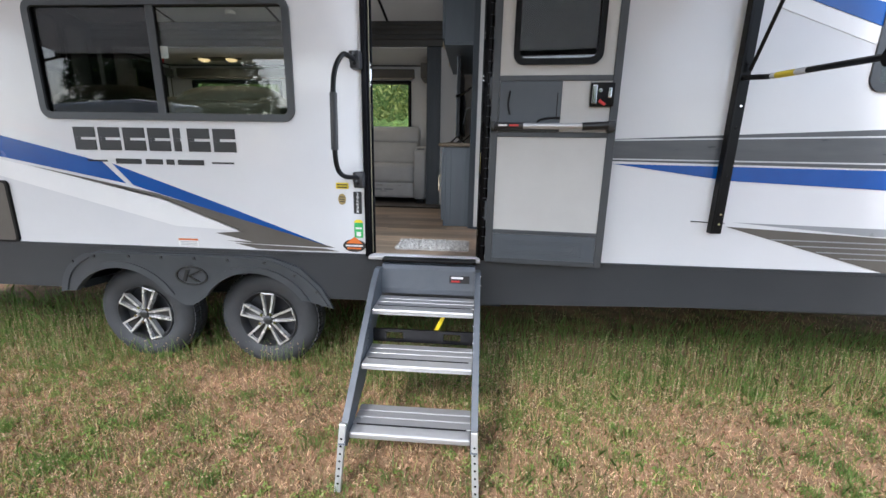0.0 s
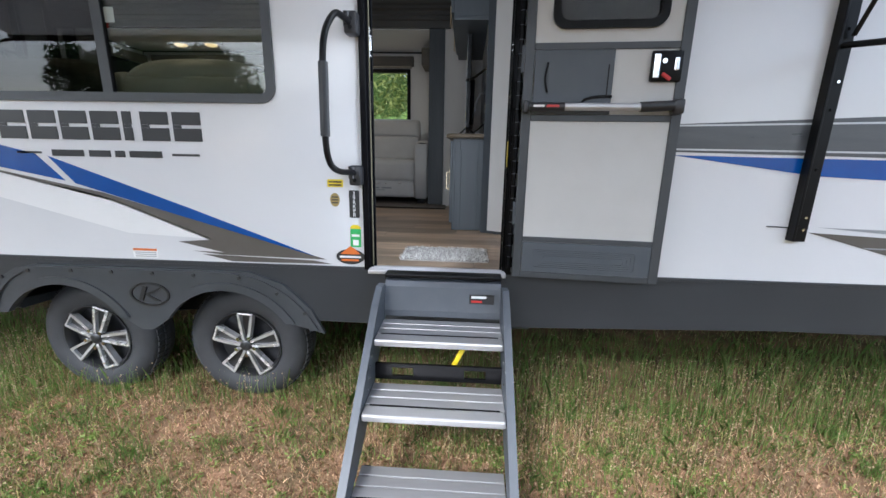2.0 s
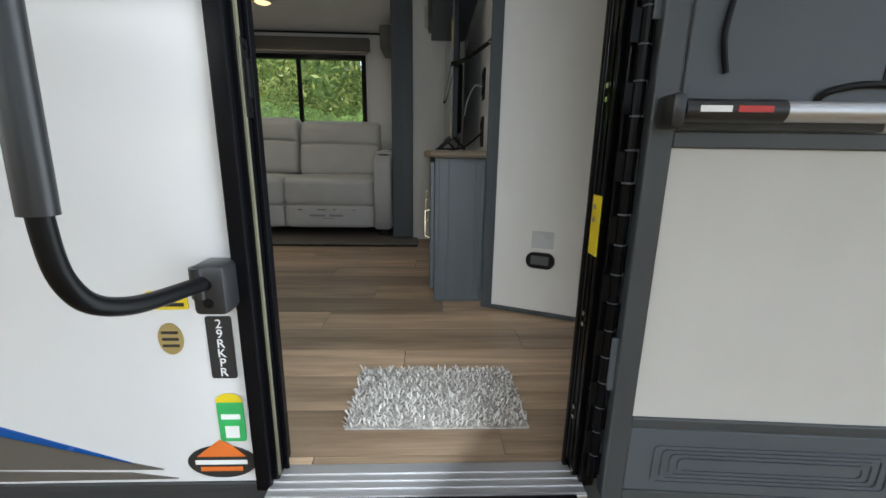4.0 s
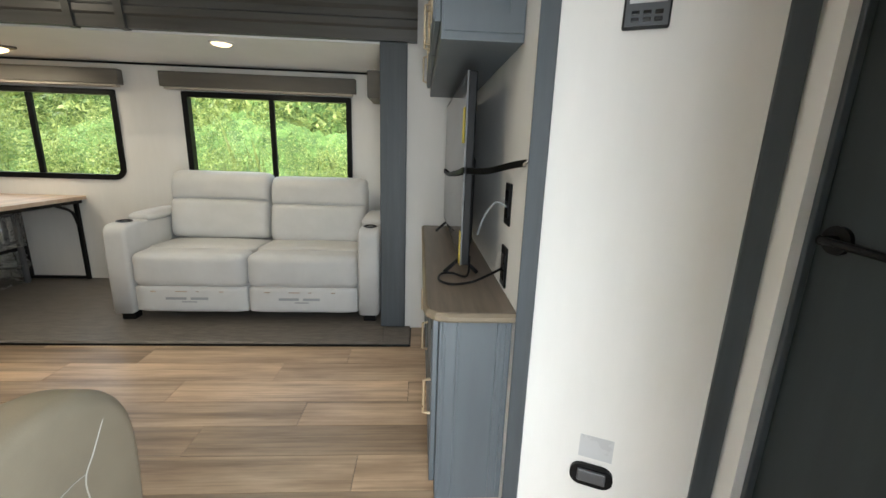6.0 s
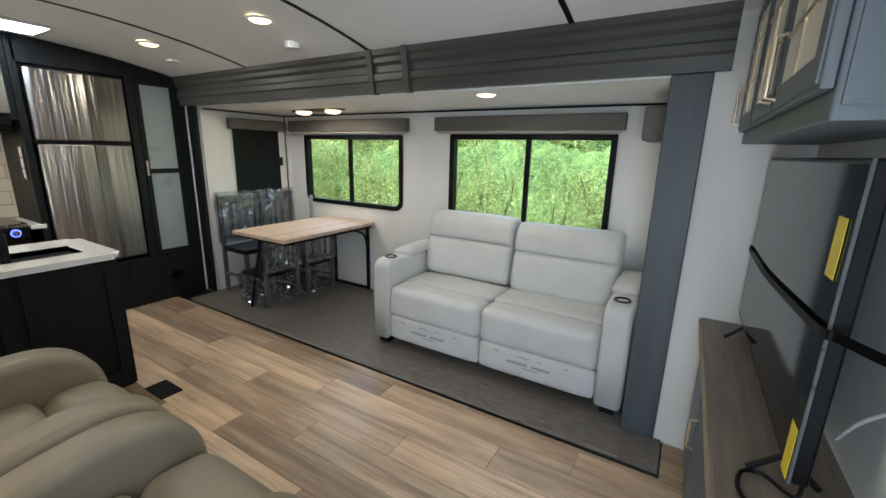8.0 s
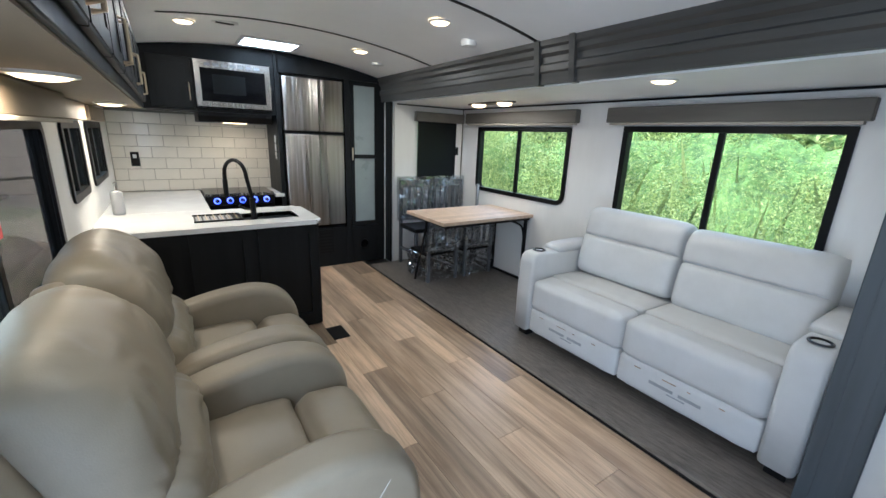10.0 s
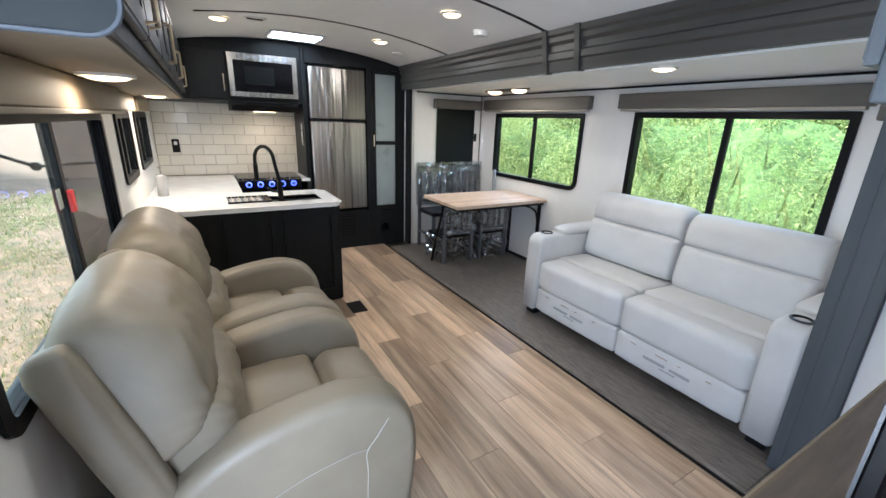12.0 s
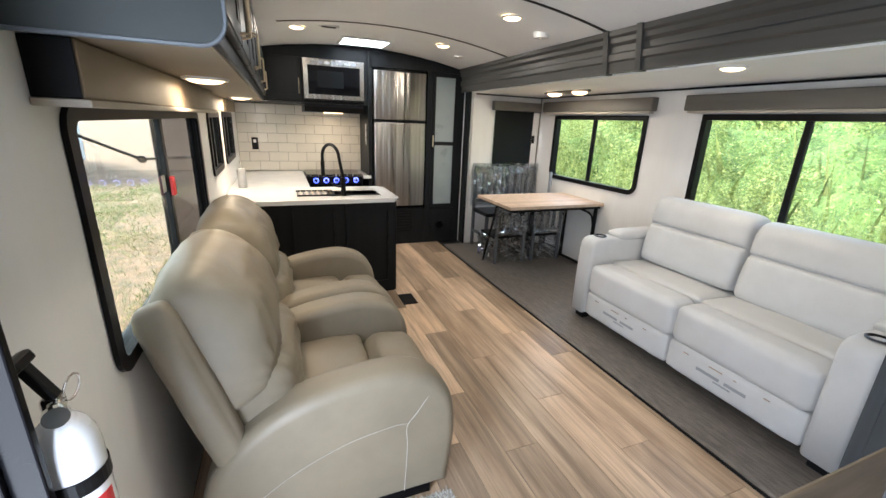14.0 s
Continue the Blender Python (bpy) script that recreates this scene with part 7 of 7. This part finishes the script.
parts, dry = [], []
for n, box4, h0, h1, w in ((52000, (-3.6, 4.4, -2.3, 0.3), 0.012, 0.05, 0.0017), (14000, (-3.6, 4.0, -0.5, 1.0), 0.02, 0.06, 0.0018), (70000, (-9, 9, -8, 3.5), 0.02, 0.08, 0.0035), (90000, (-16, 12, -16, -2.4), 0.02, 0.06, 0.007)):
    x, y = patchy(n, *box4, -0.2)
    parts.append(blades(x, y, np.full(len(x), G), rng.uniform(h0, h1, len(x)), np.full(len(x), w), 0.9, rng))
tagged(scatter("grass", parts, GRASS, ""), "short green and yellowing grass in the field", "grass", "", "stuff")
for n, box4, h0, h1, w, lean in ((120000, (-3.6, 4.4, -2.3, 0.3), 0.006, 0.024, 0.0019, 2.4), (50000, (-9, 9, -8, 3.5), 0.01, 0.03, 0.0035, 2.0)):
    x, y = rng.uniform(*box4[:2], n) + rng.normal(0, 0.4, n), rng.uniform(*box4[2:], n)
    dry.append(blades(x, y, np.full(n, G), rng.uniform(h0, h1, n), np.full(n, w), lean, rng))
tagged(scatter("dry_thatch", dry, THATCH, ""), "reddish-brown dry thatch lying on the ground", "grass", "", "stuff")
parts = []
for _ in range(420):
    cx, cy = rng.uniform(-4, 4.2), rng.uniform(-2.3, 0.5)
    k, sp = rng.integers(30, 130), rng.uniform(0.03, 0.09)
    parts.append(blades(cx + rng.normal(0, sp, k), cy + rng.normal(0, sp * 0.8, k), np.full(k, G), rng.uniform(0.025, 0.075, k), np.full(k, 0.0016), 0.9, rng))
k = 11000
x, y = rng.uniform(-4.5, 6.2, k), rng.uniform(0.0, 1.1, k)
parts.append(blades(x, y, np.full(k, G), rng.uniform(0.06, 0.24, k), np.full(k, 0.0019), 0.55, rng))
x, y = patchy(60000, -16, 8, -16, -2.4, 0.6)
parts.append(blades(x, y, np.full(len(x), G), rng.uniform(0.02, 0.06, len(x)), np.full(len(x), 0.007), 0.9, rng))
tagged(scatter("grass_tufts", parts, WEED, ""), "fresh green grass tufts", "grass", "", "stuff")
# low leafy rosettes between the blades
n = 1500
x, y = patchy(n, -3.6, 4.4, -2.3, 0.2, 0.0)
cs = np.stack([x, y, np.full(len(x), G + 0.012)], 1)
ROSETTE = leaf_mat("rosette_leaves", (0.10, 0.17, 0.03), (0.34, 0.42, 0.12), 0.35, (0.20, 0.28, 0.06))
tagged(scatter("clover", [leaves(cs, rng.uniform(0.02, 0.06, len(x)), 26, 0.011, 0.35)], ROSETTE, ""), "low bright green weed rosettes in the dry grass", "weeds", "", "stuff")
# round tan seed heads on thin stalks
x, y = patchy(9000, -3.6, 4.4, -2.2, 0.6, 0.3)
h = rng.uniform(0.03, 0.10, len(x)) * np.where(y > -0.2, 2.0, 1.0)
SEEDS = leaf_mat("seed_heads", (0.30, 0.20, 0.11), (0.60, 0.47, 0.30), 0.2)
c = np.stack([x, y, G + h], 1)
parts = [blades(x, y, np.full(len(x), G), h, np.full(len(x), 0.0011), 0.05, rng)]
for u, v in (((1, 0, 0), (0, 0, 1)), ((0, 1, 0), (0, 0, 1)), ((1, 0, 0), (0, 1, 0))):
    u, v = np.array(u) * 0.0058, np.array(v) * 0.0058
    parts.append((np.stack([c - u, c - v, c + u, c + v], 1).reshape(-1, 3), 4))
tagged(scatter("seed_stalks", parts, SEEDS, ""), "thin stalks with round tan seed heads", "weeds", "", "stuff")


# thicket beyond the slide-out
cs, rs = [], []
for k in range(230):
    x, y = rng.uniform(-11, 6), rng.uniform(6.3, 9.5)
    top = 1.5 + 0.40 * (y - 5.9) + 0.5 * np.sin(x * 1.3) * np.sin(y + x * 0.7)
    z = rng.uniform(0.2, max(0.6, top))
    cs.append((x, y, z))
    rs.append(rng.uniform(0.22, 0.5))
n = 9000
x, y = rng.uniform(-11, 6, n), rng.uniform(5.6, 8.6, n)
shoots = blades(x, y, np.full(n, G), rng.uniform(0.7, 1.0, n) * (1.75 + 0.34 * (y - 5.6) + 0.35 * np.sin(x * 1.3) * np.sin(y + x * 0.7)), np.full(n, 0.0035), 0.35, rng)
# plumes: leafy stems with narrow drooping leaves all along them
n, per = 6400, 44
clump = rng.integers(0, 210, n)
cxy = np.stack([rng.uniform(-10.5, 5.5, 210), 5.6 + 4.0 * rng.uniform(0, 1, 210) ** 1.3], 1)
x, y = cxy[clump, 0] + rng.normal(0, 0.17, n), cxy[clump, 1] + rng.normal(0, 0.17, n)
h = rng.uniform(0.72, 1.12, n) * (1.95 + 0.58 * (y - 5.5) + 0.45 * np.sin(x * 1.3) * np.sin(y + x * 0.7))
h *= rng.uniform(0.7, 1.15, 210)[clump]
b, l = np.arctan2(y - cxy[clump, 1], x - cxy[clump, 0]), h * rng.uniform(0.05, 0.30, n)
k = rng.uniform(0.22, 1.0, (n, per))
base = np.stack([x[:, None] + np.cos(b)[:, None] * l[:, None] * k ** 2, y[:, None] + np.sin(b)[:, None] * l[:, None] * k ** 2, G + h[:, None] * k], -1)
a = rng.uniform(0, 2 * np.pi, (n, per))
lf = rng.uniform(0.05, 0.10, (n, per)) * (1.25 - 0.8 * k)
out = np.stack([np.cos(a), np.sin(a), rng.uniform(-0.5, 0.7, (n, per))], -1) * lf[..., None]
side = np.stack([-np.sin(a), np.cos(a), rng.uniform(-0.4, 0.4, (n, per))], -1) * (lf * 0.16)[..., None]
plumes = np.stack([base, base + out * 0.5 + side, base + out, base + out * 0.5 - side], 2).reshape(-1, 3), 4
ob = scatter("thicket", [leaves(cs, rs, 560, 0.028), plumes, shoots], BUSH, "")
tagged(ob, "dense bright green shrub thicket behind the trailer", "shrubs", "", "stuff")
cs, rs = [], []
for k in range(150):
    x, y = rng.uniform(-20, 12), rng.uniform(10.5, 15)
    cs.append((x, y, rng.uniform(0.3, 6.5)))
    rs.append(rng.uniform(0.8, 1.5))
ob = scatter("woods", [leaves(cs, rs, 520, 0.11)], BUSH, "")
tagged(ob, "green woods beyond the shrubs", "woods", "", "stuff")
# sheets added inside the thicket and far woods, dark green in place of shade
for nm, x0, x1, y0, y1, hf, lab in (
        ("shrub_gap_sheet", -13, 8, 7.1, 10.5, lambda x, y: 1.15 + 0.36 * (y - 6.3) + 0.4 * np.sin(x * 1.3) * np.sin(y + x * 0.7), "dark sheet filling gaps in the shrub thicket, shade painted in"),
        ("wood_gap_sheet", -26, 18, 13.0, 17.0, lambda x, y: 5.2 + 0.7 * np.sin(x * 0.8) + 0.4 * np.sin(x * 2.1 + y), "dark sheet filling gaps in the far woods, shade painted in")):
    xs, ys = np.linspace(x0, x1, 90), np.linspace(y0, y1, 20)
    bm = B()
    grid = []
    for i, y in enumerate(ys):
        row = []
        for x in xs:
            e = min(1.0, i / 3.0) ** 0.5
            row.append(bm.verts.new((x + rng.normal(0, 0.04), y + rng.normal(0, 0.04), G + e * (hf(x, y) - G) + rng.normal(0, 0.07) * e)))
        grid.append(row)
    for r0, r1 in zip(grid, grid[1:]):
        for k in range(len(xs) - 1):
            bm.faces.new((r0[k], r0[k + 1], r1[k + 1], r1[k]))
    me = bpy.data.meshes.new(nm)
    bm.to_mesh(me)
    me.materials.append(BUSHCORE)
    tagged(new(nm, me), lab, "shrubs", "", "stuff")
# white flower heads in the thicket
fx = rng.uniform(-0.9, 1.0, 26), rng.uniform(5.3, 5.9, 26)
parts = []
for x, y in zip(*fx):
    z = rng.uniform(1.1, 1.75)
    k = 24
    p = np.stack([x + rng.normal(0, 0.035, k), y + rng.normal(0, 0.035, k), z + rng.normal(0, 0.006, k)], 1)
    q = np.stack([p + [-0.008, 0, 0], p + [0, -0.008, 0.002], p + [0.008, 0, 0], p + [0, 0.008, 0.002]], 1)
    parts.append((q.reshape(-1, 3), 4))
    parts.append(blades(np.array([x]), np.array([y]), np.array([G]), np.array([z - G]), np.array([0.004]), 0.05, rng))
PETAL = leaf_mat("white_petals", (0.6, 0.62, 0.55), (0.8, 0.8, 0.76), 0.3)
tagged(scatter("wild_flowers", parts, PETAL, ""), "white flat wildflower heads on tall stems", "flowers", "", "stuff")


def tree(x, y, h, r, seed):
    rt = random.Random(seed)
    t = thing("tree", (x, y, G), "broad deciduous tree with dark green crown across the field", "tree", "trees across the field")
    bm = B()
    tube(bm, smooth_path([(x, y, G - 0.05), (x + rt.uniform(-0.1, 0.1), y, h * 0.25), (x + rt.uniform(-0.2, 0.2), y, h * 0.5)]), 0.16 * h / 6, 8)
    ends = []
    for k in range(7):
        a = k * 0.9 + rt.random()
        e = (x + math.cos(a) * r * 0.6, y + math.sin(a) * r * 0.6, h * rt.uniform(0.55, 0.85))
        tube(bm, smooth_path([(x, y, h * 0.38), ((x + e[0]) / 2, (y + e[1]) / 2, (h * 0.42 + e[2]) / 2 + 0.1), e]), 0.05 * h / 6, 6)
        ends.append(e)
    part("trunk", bm, BARK, t, "grey-brown trunk and limbs")
    cs, rs = [], []
    for k in range(34):
        a, d, z = rt.uniform(0, 6.28), r * math.sqrt(rt.random()), rt.random()
        cs.append((x + math.cos(a) * d * (1 - 0.45 * z), y + math.sin(a) * d * (1 - 0.45 * z), h * (0.38 + 0.58 * z)))
        rs.append(r * rt.uniform(0.18, 0.36))
    ob = scatter("crown", [leaves(cs, rs, 480, 0.20)], TREELEAF, "")
    ob.parent = t
    ob.matrix_parent_inverse = t.matrix_basis.inverted()


for k, (x, y, h, r) in enumerate(((-17, -24, 7.2, 4.2), (-11.5, -27, 5.4, 2.6), (-5.5, -25, 6.6, 3.6), (-1.5, -27, 6.0, 3.2), (3.5, -26, 6.4, 3.4), (10, -28, 7.0, 4.0), (-25, -28, 8, 4.6))):
    tree(x, y, h, r, k)


def parked_trailer(x, y, l, rz):
    t = thing("parked_trailer", (x, y, G), "white travel trailer parked across the field", "trailer", "parked trailers", rz)
    L = lambda nm, bm, m, lab="": part(nm, bm, m, t, lab, local=True)
    L("body", box(B(), -l / 2, l / 2, -1.2, 1.2, 0.55, 3.1, 0.12), SIDING)
    L("stripe", box(B(), -l / 2 + 0.1, l / 2 - 0.1, 1.2, 1.206, 1.0, 1.3), M_DGREY, "grey stripe")
    for k in range(3):
        a = -l / 2 + 0.8 + k * l / 3.3
        L("window", box(B(), a, a + 1.0, 1.2, 1.21, 1.8, 2.4), BGLASS, "dark window")
    for k in (-0.45, 0.45):
        L("wheel", cyl(B(), (k, 1.0, 0.33), (k, 1.22, 0.33), 0.33, 24), RUBBER, "black wheel")
    for s in (-1, 1):
        L("jack", box(B(), s * (l / 2 - 0.6) - 0.05, s * (l / 2 - 0.6) + 0.05, -0.05, 0.05, 0, 0.56), STEEL)


parked_trailer(-13.0, -12.5, 7.0, 20)
parked_trailer(-21.0, -9.5, 8.0, 35)
parked_trailer(-6.5, -22, 7.0, 5)

# ---- small pieces last ----
lay_planks()
lay_tiles()
